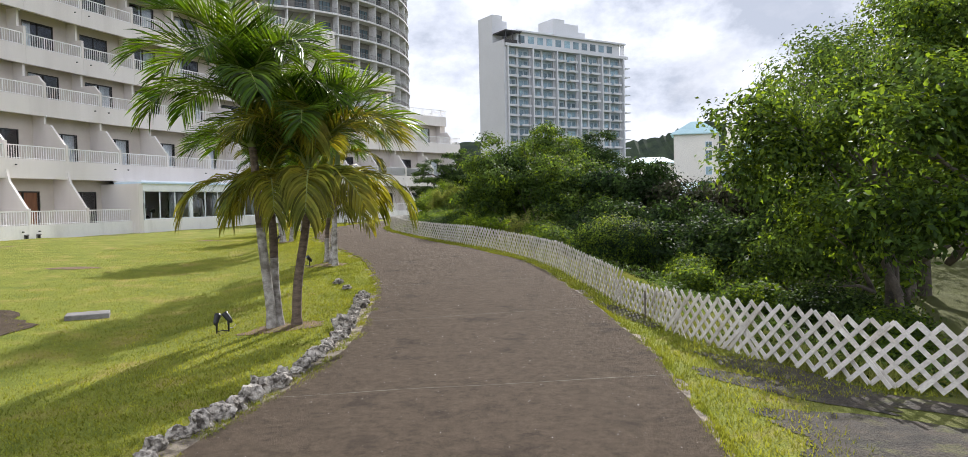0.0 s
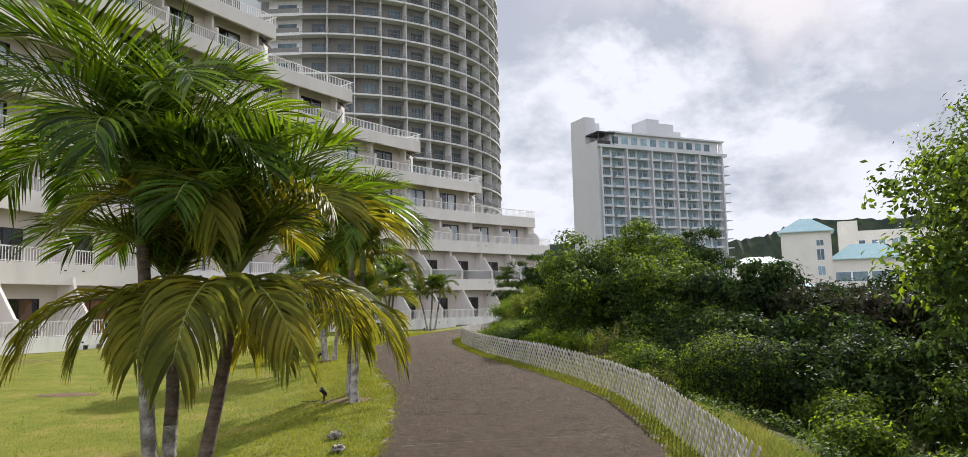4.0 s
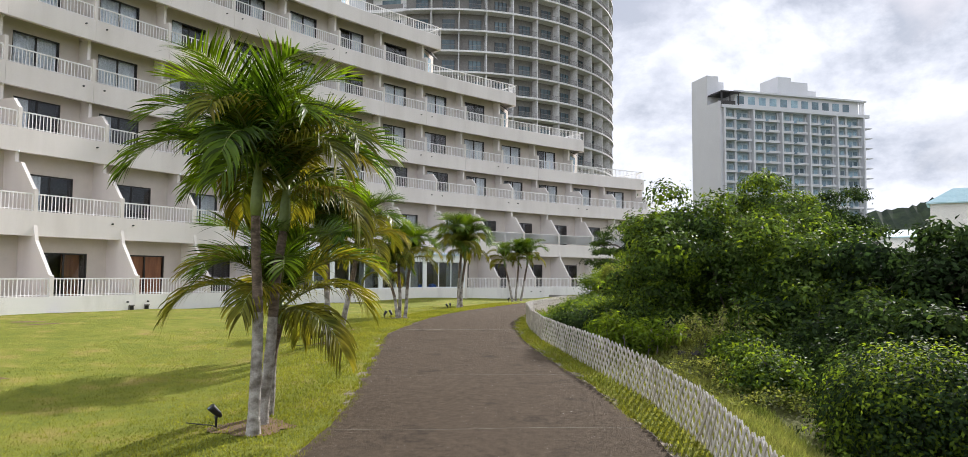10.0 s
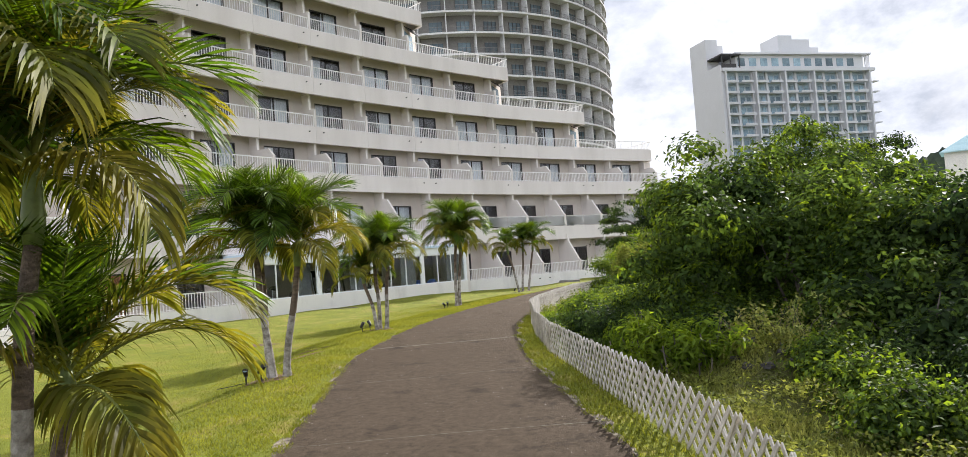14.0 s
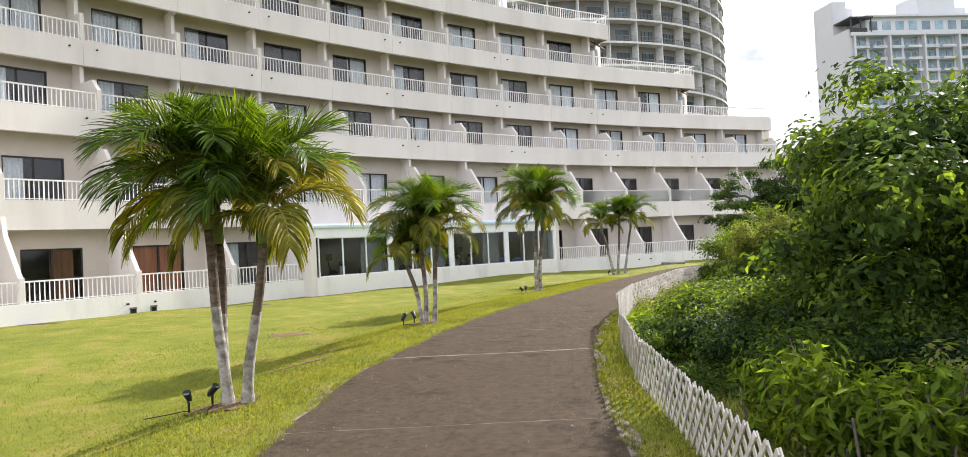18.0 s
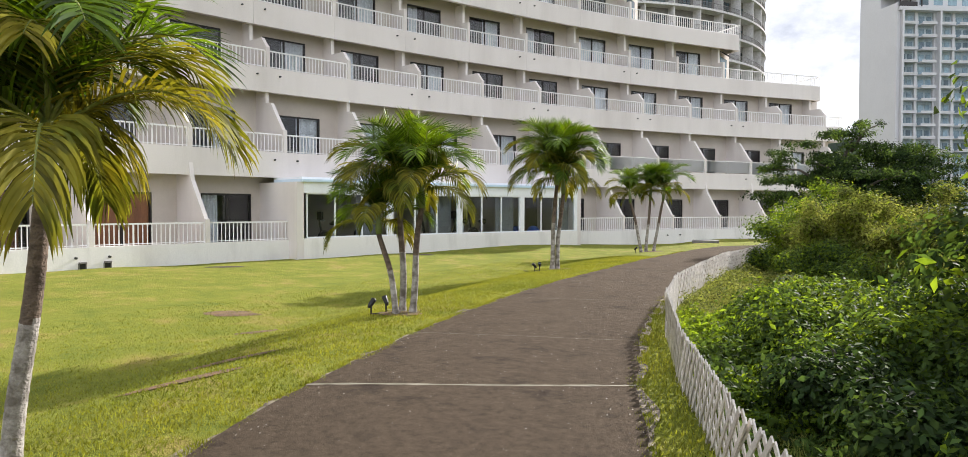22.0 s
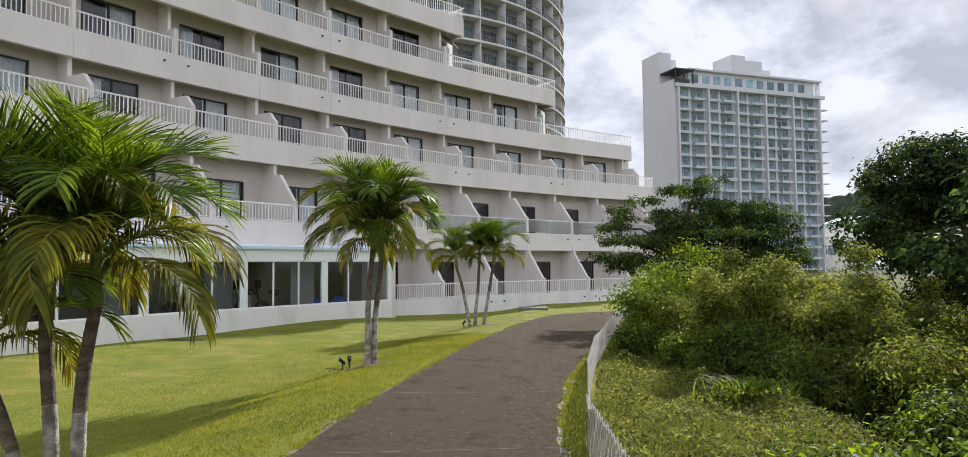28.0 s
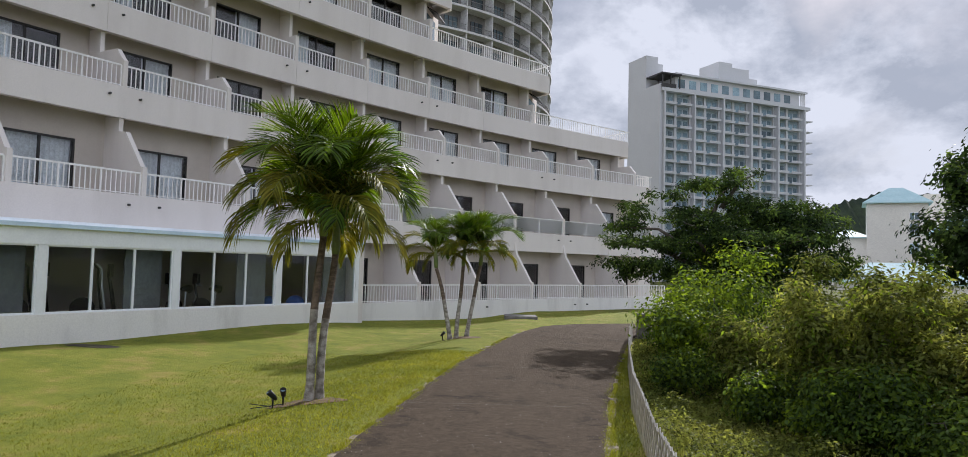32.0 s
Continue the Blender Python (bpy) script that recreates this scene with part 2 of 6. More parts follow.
STONE = material("coral_stone", (0.44, 0.40, 0.34), (0.075, 0.063, 0.05), 0.95, 14, 55, 1.0, cut=(0.40, 0.58))
ROCK_DARK = material("dark_rock", (0.09, 0.08, 0.075), (0.03, 0.028, 0.026), 0.95, 9, 60, 1.0)
CONCRETE = material("old_concrete", (0.25, 0.24, 0.22), (0.14, 0.13, 0.12), 0.9, 3, 40, 0.5)
LATH = material("weathered_white_lath", (0.66, 0.62, 0.56), (0.44, 0.40, 0.34), 0.7, 5, 60, 0.2, random_object=0.1)
LAWN = material("lawn_ground", (0.25, 0.255, 0.036), (0.125, 0.155, 0.024), 0.95, 1.1, 110, 1.0, cut=(0.34, 0.66), spec=0.1, gain=0.7, patches=(0.33, 0.25, 0.085), patch_scale=1.1, patch_cut=(0.53, 0.74), wild=(0.10, 0.105, 0.035), crisp=0.8)
BLADE = material("grass_blade", (0.255, 0.26, 0.036), (0.135, 0.16, 0.024), 0.8, 0.9, 8, 0.0, island=0.4, see=0.35, spec=0.15)
BLADE_DRY = material("dry_grass_blade", (0.29, 0.28, 0.08), (0.15, 0.19, 0.04), 0.85, 1.2, 8, 0.0, island=0.35, see=0.3, spec=0.2)
SOIL = material("bare_soil", (0.20, 0.12, 0.06), (0.11, 0.075, 0.04), 0.95, 4, 60, 0.8, gain=0.5)
SOIL_DARK = material("dark_earth", (0.065, 0.05, 0.033), (0.03, 0.026, 0.018), 0.95, 5, 70, 0.9, gain=0.6, patches=(0.10, 0.10, 0.03), patch_scale=3.0)
BARK = material("grey_bark", (0.17, 0.14, 0.11), (0.07, 0.06, 0.05), 0.95, 5, 40, 0.8)
PALM_TRUNK = material("palm_trunk", (0.42, 0.39, 0.35), (0.15, 0.13, 0.105), 0.9, 9.0, 60, 0.9, (1, 1, 1.3), cut=(0.36, 0.64), crisp=0.5)
PALM_TRUNK_HIGH = material("brown_palm_trunk", (0.21, 0.155, 0.11), (0.075, 0.055, 0.04), 0.9, 9, 60, 0.9, (1, 1, 2.5))
SHAFT = material("green_crownshaft", (0.20, 0.24, 0.07), (0.12, 0.17, 0.04), 0.5, 4, 30, 0.1)
RACHIS = material("frond_rib", (0.22, 0.24, 0.05), (0.16, 0.19, 0.04), 0.55, 4, 30, 0.0)
FROND = material("palm_leaflet", (0.090, 0.140, 0.013), (0.028, 0.060, 0.008), 0.42, 1.2, 6, 0.0, island=0.8, see=0.43, glow=2.4, spec=0.18)
# yellower copy of FROND: old yellowed fronds, and sunlight painted on others
FROND_SUN = material("sunlit_yellow_leaflet", (0.23, 0.20, 0.026), (0.085, 0.11, 0.016), 0.5, 2.0, 6, 0.0, island=0.6, see=0.42, spec=0.12)
LEAF_DARK = material("dark_leaf", (0.030, 0.052, 0.013), (0.013, 0.026, 0.008), 0.65, 0.9, 6, 0.0, island=0.7, see=0.30, spec=0.1, glow=2.6)
LEAF_MID = material("green_leaf", (0.078, 0.120, 0.022), (0.026, 0.048, 0.011), 0.6, 0.9, 6, 0.0, island=0.7, see=0.34, spec=0.1, glow=2.7)
LEAF_BRIGHT = material("bright_leaf", (0.125, 0.175, 0.020), (0.060, 0.10, 0.013), 0.6, 0.9, 6, 0.0, island=0.5, see=0.48, spec=0.1, glow=2.9)
LEAF_OLIVE = material("olive_leaf", (0.175, 0.19, 0.042), (0.075, 0.095, 0.022), 0.7, 0.9, 6, 0.0, island=0.7, see=0.42, spec=0.1, glow=2.2)
LEAF_PURPLE = material("bronze_leaf", (0.075, 0.064, 0.040), (0.030, 0.036, 0.016), 0.6, 1.2, 6, 0.0, island=0.6, see=0.25, spec=0.1)
HILL_GREEN = material("far_forest", (0.035, 0.05, 0.022), (0.015, 0.026, 0.014), 0.95, 0.12, 1.5, 1.0, cut=(0.4, 0.6))


# ---- mesh helpers ----
def box(bm, x0, x1, y0, y1, z0, z1, mat=0):
    v = [bm.verts.new(p) for p in ((x0, y0, z0), (x1, y0, z0), (x1, y1, z0), (x0, y1, z0), (x0, y0, z1), (x1, y0, z1), (x1, y1, z1), (x0, y1, z1))]
    for q in ((3, 2, 1, 0), (4, 5, 6, 7), (0, 1, 5, 4), (1, 2, 6, 5), (2, 3, 7, 6), (3, 0, 4, 7)):
        bm.faces.new([v[i] for i in q]).material_index = mat


def tube(bm, points, radii, sides=8, mat=0, cap=True):
    rings = []
    for i, p in enumerate(points):
        a, b = points[max(i - 1, 0)], points[min(i + 1, len(points) - 1)]
        d = (Vector(b) - Vector(a)).normalized()
        s = d.cross(Vector((0.31, 0.95, 0.05))).normalized()
        u = s.cross(d)
        rings.append([bm.verts.new(Vector(p) + radii[i] * (math.cos(t) * s + math.sin(t) * u)) for t in (2 * math.pi * j / sides for j in range(sides))])
    for r, q in zip(rings, rings[1:]):
        for j in range(sides):
            f = bm.faces.new((r[j], r[(j + 1) % sides], q[(j + 1) % sides], q[j]))
            f.smooth, f.material_index = True, mat
    if cap:
        bm.faces.new(rings[0][::-1]).material_index = mat
        bm.faces.new(rings[-1]).material_index = mat


def arc_box(bm, r0, r1, a0, a1, z0, z1, n=3, mat=0):
    """A block between two radii and two angles round the z axis."""
    cols = []
    for i in range(n + 1):
        a = a0 + (a1 - a0) * i / n
        c, s = math.cos(a), math.sin(a)
        cols.append([bm.verts.new((r * c, r * s, z)) for r, z in ((r0, z0), (r1, z0), (r1, z1), (r0, z1))])
    for p, q in zip(cols, cols[1:]):
        for j in range(4):
            bm.faces.new((p[j], p[(j + 1) % 4], q[(j + 1) % 4], q[j])).material_index = mat
    bm.faces.new(cols[0][::-1]).material_index = mat
    bm.faces.new(cols[-1]).material_index = mat


def mesh_of(name, bm, *mats):
    bmesh.ops.recalc_face_normals(bm, faces=bm.faces)
    me = bpy.data.meshes.new(name)
    bm.to_mesh(me)
    bm.free()
    for m in mats:
        me.materials.append(m)
    return me


def part(name, source, mat, parent=None, label="", m=None):
    """One mesh object under a thing or a part; source is a bmesh or a mesh."""
    me = source if isinstance(source, bpy.types.Mesh) else mesh_of(name, source, *(mat if isinstance(mat, (list, tuple)) else [mat]))
    ob = new(name, me)
    ob.parent = parent
    if m is not None:
        ob.matrix_local = m
    if label:
        ob["label"] = label
    return ob


def quads_mesh(name, verts, faces, mat):
    """A large mesh from arrays: verts (N, 3), faces (M, 3 or 4)."""
    me = bpy.data.meshes.new(name)
    k = faces.shape[1]
    me.vertices.add(len(verts))
    me.vertices.foreach_set("co", np.ascontiguousarray(verts, dtype=np.float32).ravel())
    me.loops.add(faces.size)
    me.loops.foreach_set("vertex_index", np.ascontiguousarray(faces, dtype=np.int32).ravel())
    me.polygons.add(len(faces))
    me.polygons.foreach_set("loop_start", np.arange(0, faces.size, k, dtype=np.int32))
    me.update(calc_edges=True)
    me.validate()
    me.materials.append(mat)
    return me


def lerp(x, xs, ys):
    return float(np.interp(x, xs, ys))


# ---- plan: path edges, fence line, heights (y, then x) ----
LEFT_Y = [-40, 0, 4.8, 6.95, 8.42, 10.41, 12.85, 15.76, 17.73, 19.71, 22.3, 24.22, 26.01, 28.51, 32.01, 35.56, 39.42, 43.75, 49, 53]
LEFT_X = [-2.9, -2.4, -2.06, -1.59, -1.5, -1.62, -1.94, -2.55, -3.18, -3.96, -4.98, -5.72, -6.15, -6.62, -7.12, -7.44, -7.66, -7.85, -7.7, -7.4]
RIGHT_Y = [-40, 0, 4.6, 5.98, 7.43, 10.9, 14.31, 16.22, 17.92, 19.52, 21.06, 22.01, 23.55, 25.17, 26.82, 29.88, 33.54, 36.52, 40.44, 47.5, 52]
RIGHT_X = [1.2, 1.3, 1.52, 1.64, 1.7, 1.53, 1.19, 0.79, 0.13, -0.51, -1.21, -1.61, -2.3, -2.87, -3.4, -4.12, -4.69, -4.88, -4.85, -4.45, -4.1]
FENCE = [(9.5, 3.2), (6.6, 4.3), (4.9, 5.0), (3.74, 5.68), (3.19, 6.12), (2.6, 7.24), (2.23, 8.32), (2.14, 9.32), (1.94, 10.51), (1.76, 12.47), (1.49, 14.41), (1.08, 16.54), (0.43, 18.62), (-0.37, 20.39), (-1.39, 22.79), (-2.25, 24.76), (-3.05, 27.09), (-3.72, 29.5), (-4.24, 32.55), (-4.45, 36.04), (-4.52, 39.42), (-4.43, 44.3), (-4.25, 49.0), (-4.1, 51.5)]
FENCE_Y = [p[1] for p in FENCE]
FENCE_X = [p[0] for p in FENCE]
HEIGHT_Y = [-30, -10, 0, 5, 10, 13, 16, 20, 23, 26, 30, 35, 40, 48, 60]
HEIGHT_Z = [-0.35, -0.15, -0.05, 0.02, 0.13, 0.22, 0.33, 0.43, 0.5, 0.56, 0.58, 0.54, 0.47, 0.4, 0.38]
LAWN_Y = [-30, -10, 0, 5, 10, 13, 16, 20, 23, 26, 30, 40, 60]
LAWN_Z = [-0.35, -0.15, -0.05, 0.0, 0.11, 0.18, 0.26, 0.35, 0.42, 0.44, 0.45, 0.37, 0.37]      # the lower lawn towards the hotel


def soft(x):
    x = min(max(x, 0.0), 1.0)
    return x * x * (3 - 2 * x)


def path_z(y):
    return lerp(y, HEIGHT_Y, HEIGHT_Z)


def ground_z(x, y):
    z = path_z(y)
    left = lerp(y, LEFT_Y, LEFT_X) - x
    if left > 0:
        z += (lerp(y, LAWN_Y, LAWN_Z) - z) * soft((left - 1.0) / 1.8)
        dip = 0.20 * soft((left - 0.6) / 3.0) * (1 - soft((left - 5.0) / 6.0))
        z += 0.03 * soft(left / 0.5) - dip - 0.10 * soft((left - 7) / 6) * (1 - soft((y - 42) / 12)) + 0.25 * soft((left - 3) / 6) * soft((y - 46) / 6) * (1 - soft((y - 60) / 8))
        z += 0.035 * noise.noise(Vector((x * 0.45, y * 0.45, 0))) * soft(left / 2)
    right = x - lerp(y, FENCE_Y, FENCE_X)
    if y < 5.7:
        right = y * 0.0 + (x - 3.75) * 0.45 + (y - 5.7) * 0.9
    if y > 51.5:
        right = min(right, (51.5 - y) * 0.8 + 4)
    if right > 0:
        brink = 0.9 + 1.7 * soft((y - 18) / 4)
        z -= 0.05 + 0.32 * max(0.0, min(right, 9.0) - brink) * (1 - 0.5 * soft((right - 3) / 6)) + 0.01 * max(0.0, min(right, 60.0) - 9.0)
        z += 0.12 * noise.noise(Vector((x * 0.7, y * 0.7, 3))) * soft(right / 1.5)
        z += 0.38 * math.exp(-((x - 0.95) ** 2 + (y - 23.1) ** 2) / 0.8)
    return z


# ---- ground: one sheet out to the horizon ----
def build_ground():
    xs = [-3000, -800, -250, -120, -70, -45] + [round(-32 + 0.5 * i, 2) for i in range(113)] + [30, 40, 60, 100, 200, 500, 1200, 3000]
    ys = [-3000, -600, -150, -60, -30] + [round(-14 + 0.5 * i, 2) for i in range(163)] + [72, 80, 100, 140, 220, 400, 900, 3000]
    verts = np.array([(x, y, ground_z(x, y) - 0.02) for y in ys for x in xs], dtype=np.float32)
    w = len(xs)
    i = np.arange((len(ys) - 1) * (w - 1))
    b = (i // (w - 1)) * w + i % (w - 1)
    me = quads_mesh("ground", verts, np.stack([b, b + 1, b + w + 1, b + w], 1), LAWN)
    me.polygons.foreach_set("use_smooth", np.ones(len(me.polygons), dtype=bool))
    vx, vy = verts[:, 0], verts[:, 1]
    out = np.maximum.reduce([(vx - np.interp(vy, FENCE_Y, FENCE_X) - 0.3) / 1.6, (-12 - vy) / 4, (-30 - vx) / 4, (vy - 64) / 6,
                           np.minimum(np.minimum((vx - np.interp(vy, RIGHT_Y, RIGHT_X) - 0.4) / 1.2, (8.5 - vy) / 2.5), 0.75)])
    me.attributes.new("wild", "FLOAT", "POINT").data.foreach_set("value", np.clip(out, 0, 1).astype(np.float32))
    tagged(new("ground", me), "mown yellow-green lawn falling away to shrubs beyond the fence", "lawn", kind="structure")


build_ground()


def edge_line(ys, xs, tail, step=0.25):
    pts = []
    y = -14.0
    while y < ys[-1]:
        pts.append(Vector((lerp(y, ys, xs), y)))
        y += step
    return pts + [Vector(p) for p in tail]


def resample(pts, n):
    d = [0.0]
    for a, b in zip(pts, pts[1:]):
        d.append(d[-1] + (b - a).length)
    out = []
    for i in range(n):
        t = d[-1] * i / (n - 1)
        out.append(Vector((lerp(t, d, [p.x for p in pts]), lerp(t, d, [p.y for p in pts]))))
    return out


def smooth_line(pts, k=3):
    for _ in range(k):
        pts = [pts[0]] + [(a + 2 * b + c) / 4 for a, b, c in zip(pts, pts[1:], pts[2:])] + [pts[-1]]
    return pts


EDGE_N = 420
PATH_LEFT = smooth_line(resample(edge_line(LEFT_Y, LEFT_X, [(-7.0, 54.8), (-6.3, 56.0), (-4.0, 57.7), (0, 58.8), (6, 59.2), (16, 59.0)]), EDGE_N), 12)
RIGHT_FULL = smooth_line(resample(edge_line(RIGHT_Y, RIGHT_X, [(-3.7, 53.4), (-2.6, 54.8), (-0.5, 55.8), (6, 56.4), (16, 56.3)]), EDGE_N), 12)
# joints run square across the path: the right edge's y for the left edge's
ACROSS_L = [-14.0, 0.0, 5.0, 8.92, 16.0, 19.15, 22.1, 25.38, 28.12, 31.82, 35.41, 39.15, 43.75, 48.0, 52.0]
ACROSS_R = [-14.0, 0.3, 5.39, 9.63, 17.06, 20.13, 23.26, 26.68, 28.88, 32.55, 35.99, 39.68, 43.97, 48.0, 51.0]


def opposite_points():
    far = max(j for j in range(EDGE_N) if RIGHT_FULL[j].y < 51.0)
    last = max(j for j in range(EDGE_N) if PATH_LEFT[j].y < 52.0 and PATH_LEFT[j].x < -5)
    ys = [p.y for p in RIGHT_FULL[:far + 1]]
    out = []
    for j, p in enumerate(PATH_LEFT):
        if j <= last:
            i = lerp(lerp(p.y, ACROSS_L, ACROSS_R), ys, list(range(far + 1)))
        else:
            i = far + (j - last) / (EDGE_N - 1 - last) * (EDGE_N - 1 - far)
        k = min(int(i), EDGE_N - 2)
        out.append(RIGHT_FULL[k].lerp(RIGHT_FULL[k + 1], i - k))
    return out


PATH_RIGHT = opposite_points()


def build_path():
    """Worn concrete path of cast slabs with open joints between them."""
    road = new("path")
    tagged(road, "dark weathered concrete footpath cast in slabs with thin joints", "footpath", kind="structure")
    cuts = [0]
    rng = random.Random(4)
    i = 0
    marks = [12.47, 16.0, 19.15, 22.1, 25.38, 28.12, 31.82, 35.41, 39.15, 43.31, 47.6, 51.4]
    ys = [-8, -4, 0, 3.2, 5.9, 9.2] + marks
    for y in ys:
        i = min(range(EDGE_N), key=lambda j: abs(PATH_LEFT[j].y - y) + (0 if j < 340 else 5))
        cuts.append(i)
    cuts += [EDGE_N - 40, EDGE_N - 1]
    cols = 10
    for a, b in zip(cuts, cuts[1:]):
        bm = bmesh.new()
        rows = []
        for j in range(a, b + 1):
            l, r = PATH_LEFT[j], PATH_RIGHT[j]
            row = []
            for c in range(cols + 1):
                p = l.lerp(r, c / cols)
                if c in (0, cols):
                    p = p + (l - r).normalized() * (1 if c == 0 else -1) * 0.05 * noise.noise(Vector((p.x * 2.2, p.y * 2.2, 1)))
                row.append(p)
            rows.append(row)
        gap = 0.005
        d0 = (rows[1][0] - rows[0][0]).normalized() * gap
        d1 = (rows[-1][0] - rows[-2][0]).normalized() * gap
        rows[0] = [p + d0 for p in rows[0]]
        rows[-1] = [p - d1 for p in rows[-1]]
        top = [[bm.verts.new((p.x, p.y, path_z(p.y) + 0.012 + 0.012 * noise.noise(Vector((p.x * 0.8, p.y * 0.8, 5))))) for p in row] for row in rows]
        for p, q in zip(top, top[1:]):
            for c in range(cols):
                bm.faces.new((p[c], p[c + 1], q[c + 1], q[c])).smooth = True
        rim = top[0] + [r[-1] for r in top[1:]] + top[-1][-2::-1] + [r[0] for r in top[-2:0:-1]]
        high = [bm.verts.new(v.co) for v in rim]
        low = [bm.verts.new(v.co - Vector((0, 0, 0.12))) for v in rim]
        for k in range(len(rim)):
            n = (k + 1) % len(rim)
            bm.faces.new((high[k], low[k], low[n], high[n]))
        part("slab", bm, ASPHALT, road)
    # crumbling gravel margin and the filling of the joints
    for side, line, out in (("left", PATH_LEFT, 1), ("right", PATH_RIGHT, -1)):
        bm = bmesh.new()
        prev = None
        for j in range(0, EDGE_N):
            p = line[j]
            d = (PATH_LEFT[j] - PATH_RIGHT[j]).normalized() * out
            w = 0.08 + 0.14 * noise.noise(Vector((p.x * 1.7, p.y * 1.7, 8 + out)))
            if out > 0 and 3.5 < p.y < 11.8:
                w += 0.16
            a, b = p - d * 0.06, p + d * max(w, 0.02)
            pair = (bm.verts.new((a.x, a.y, path_z(a.y) + 0.002)), bm.verts.new((b.x, b.y, ground_z(b.x, b.y) - 0.012)))
            if prev:
                bm.faces.new((prev[0], prev[1], pair[1], pair[0]))
            prev = pair
        part("edge_strip", bm, EDGE_DIRT, road, "crumbling gravel margin of the path")
    for y in cuts[1:-1]:
        bm = bmesh.new()
        l, r = PATH_LEFT[y], PATH_RIGHT[y]
        d = (PATH_LEFT[min(y + 1, EDGE_N - 1)] - l).normalized() * (0.045 if abs(l.y - 25.38) < 0.15 else 0.011)
        prev = None
        for c in range(31):
            p = l.lerp(r, c / 30)
            h = path_z(p.y) + 0.0135 + 0.012 * noise.noise(Vector((p.x * 0.8, p.y * 0.8, 5)))
            w = d * (0.35 + 0.9 * abs(noise.noise(Vector((p.x * 5, p.y * 5, 2)))))
            pair = [bm.verts.new((q.x, q.y, h)) for q in (p - w, p + w)]
            if prev:
                bm.faces.new((prev[0], pair[0], pair[1], prev[1]))
            prev = pair
        part("joint", bm, JOINT, road, "sandy grass-grown joint")


build_path()

# ---- the terraced hotel wing: bays on a circle ----
CENTRE = Vector((57.174, 16.511, 0))
A0, DA = 2.83348, -0.0446332
R = {1: 80.55, 2: 81.74, 3: 83.0, 4: 84.17}
ZB = {1: 0.97, 2: 4.20, 3: 7.55, 4: 10.40}      # top of each level's solid parapet
for lv in range(5, 10):
    R[lv] = R[4]
    ZB[lv] = ZB[4] + 2.83 * (lv - 4)
ZB[10] = ZB[9] + 2.83
ENDS = {1: 10.35, 2: 10.35, 3: 10.38, 4: 10.17, 5: 8.33, 6: 6.35, 7: 4.33, 8: 2.32, 9: 0.3}
ROOMS = {1: 10, 2: 10, 3: 10, 4: 8, 5: 6, 6: 4, 7: 2, 8: 0, 9: -2}
FIRST = -7
DEPTHS = {1: 2.05, 2: 2.05, 3: 1.95}
WING_AT = Vector((-20, 41, 0))
wing = new("hotel_wing")
wing.location = WING_AT
tagged(wing, "cream terraced hotel wing curving in stepped balcony floors", "building", kind="structure")
SHIFT = CENTRE - WING_AT


def wing_pose(k, z):
    return Matrix.Translation((SHIFT.x, SHIFT.y, z)) @ Matrix.Rotation(A0 + k * DA, 4, "Z")


def on_arc(r, f):
    """Local place at radius r, f bays along."""
    return r * math.cos(f * DA), r * math.sin(f * DA)


def rail_mesh(name, r, f0, f1, height=0.68, count=24, posts=True, thick=0.012):
    bm = bmesh.new()
    for z, hh in ((height - 0.02, 0.025), (0.05, 0.012)):
        arc_box(bm, r - 0.022, r + 0.022, f0 * DA, f1 * DA, z - hh, z + hh, 4)
    for i in range(count + 1):
        x, y = on_arc(r, f0 + (f1 - f0) * i / count)
        t = 0.02 if posts and i % 8 == 0 else thick
        v = []
        for z in (0.0, height - 0.03):
            v.append([bm.verts.new((x + a * t, y + b * t, z)) for a, b in ((-1, -1), (1, -1), (1, 1), (-1, 1))])
        for j in range(4):
            bm.faces.new((v[0][j], v[0][(j + 1) % 4], v[1][(j + 1) % 4], v[1][j]))
    return mesh_of(name, bm, RAIL)


def divider_mesh(name, profile, half=0.07):
    """Party wall between balconies: profile of (radius, z), extruded sideways."""
    bm = bmesh.new()
    rings = []
    for s in (-half, half):
        rings.append([bm.verts.new((r, s, z)) for r, z in profile])
    bm.faces.new(rings[0])
    bm.faces.new(rings[1][::-1])
    n = len(profile)
    for i in range(n):
        bm.faces.new((rings[0][i], rings[1][i], rings[1][(i + 1) % n], rings[0][(i + 1) % n]))
    return mesh_of(name, bm, PLASTER)


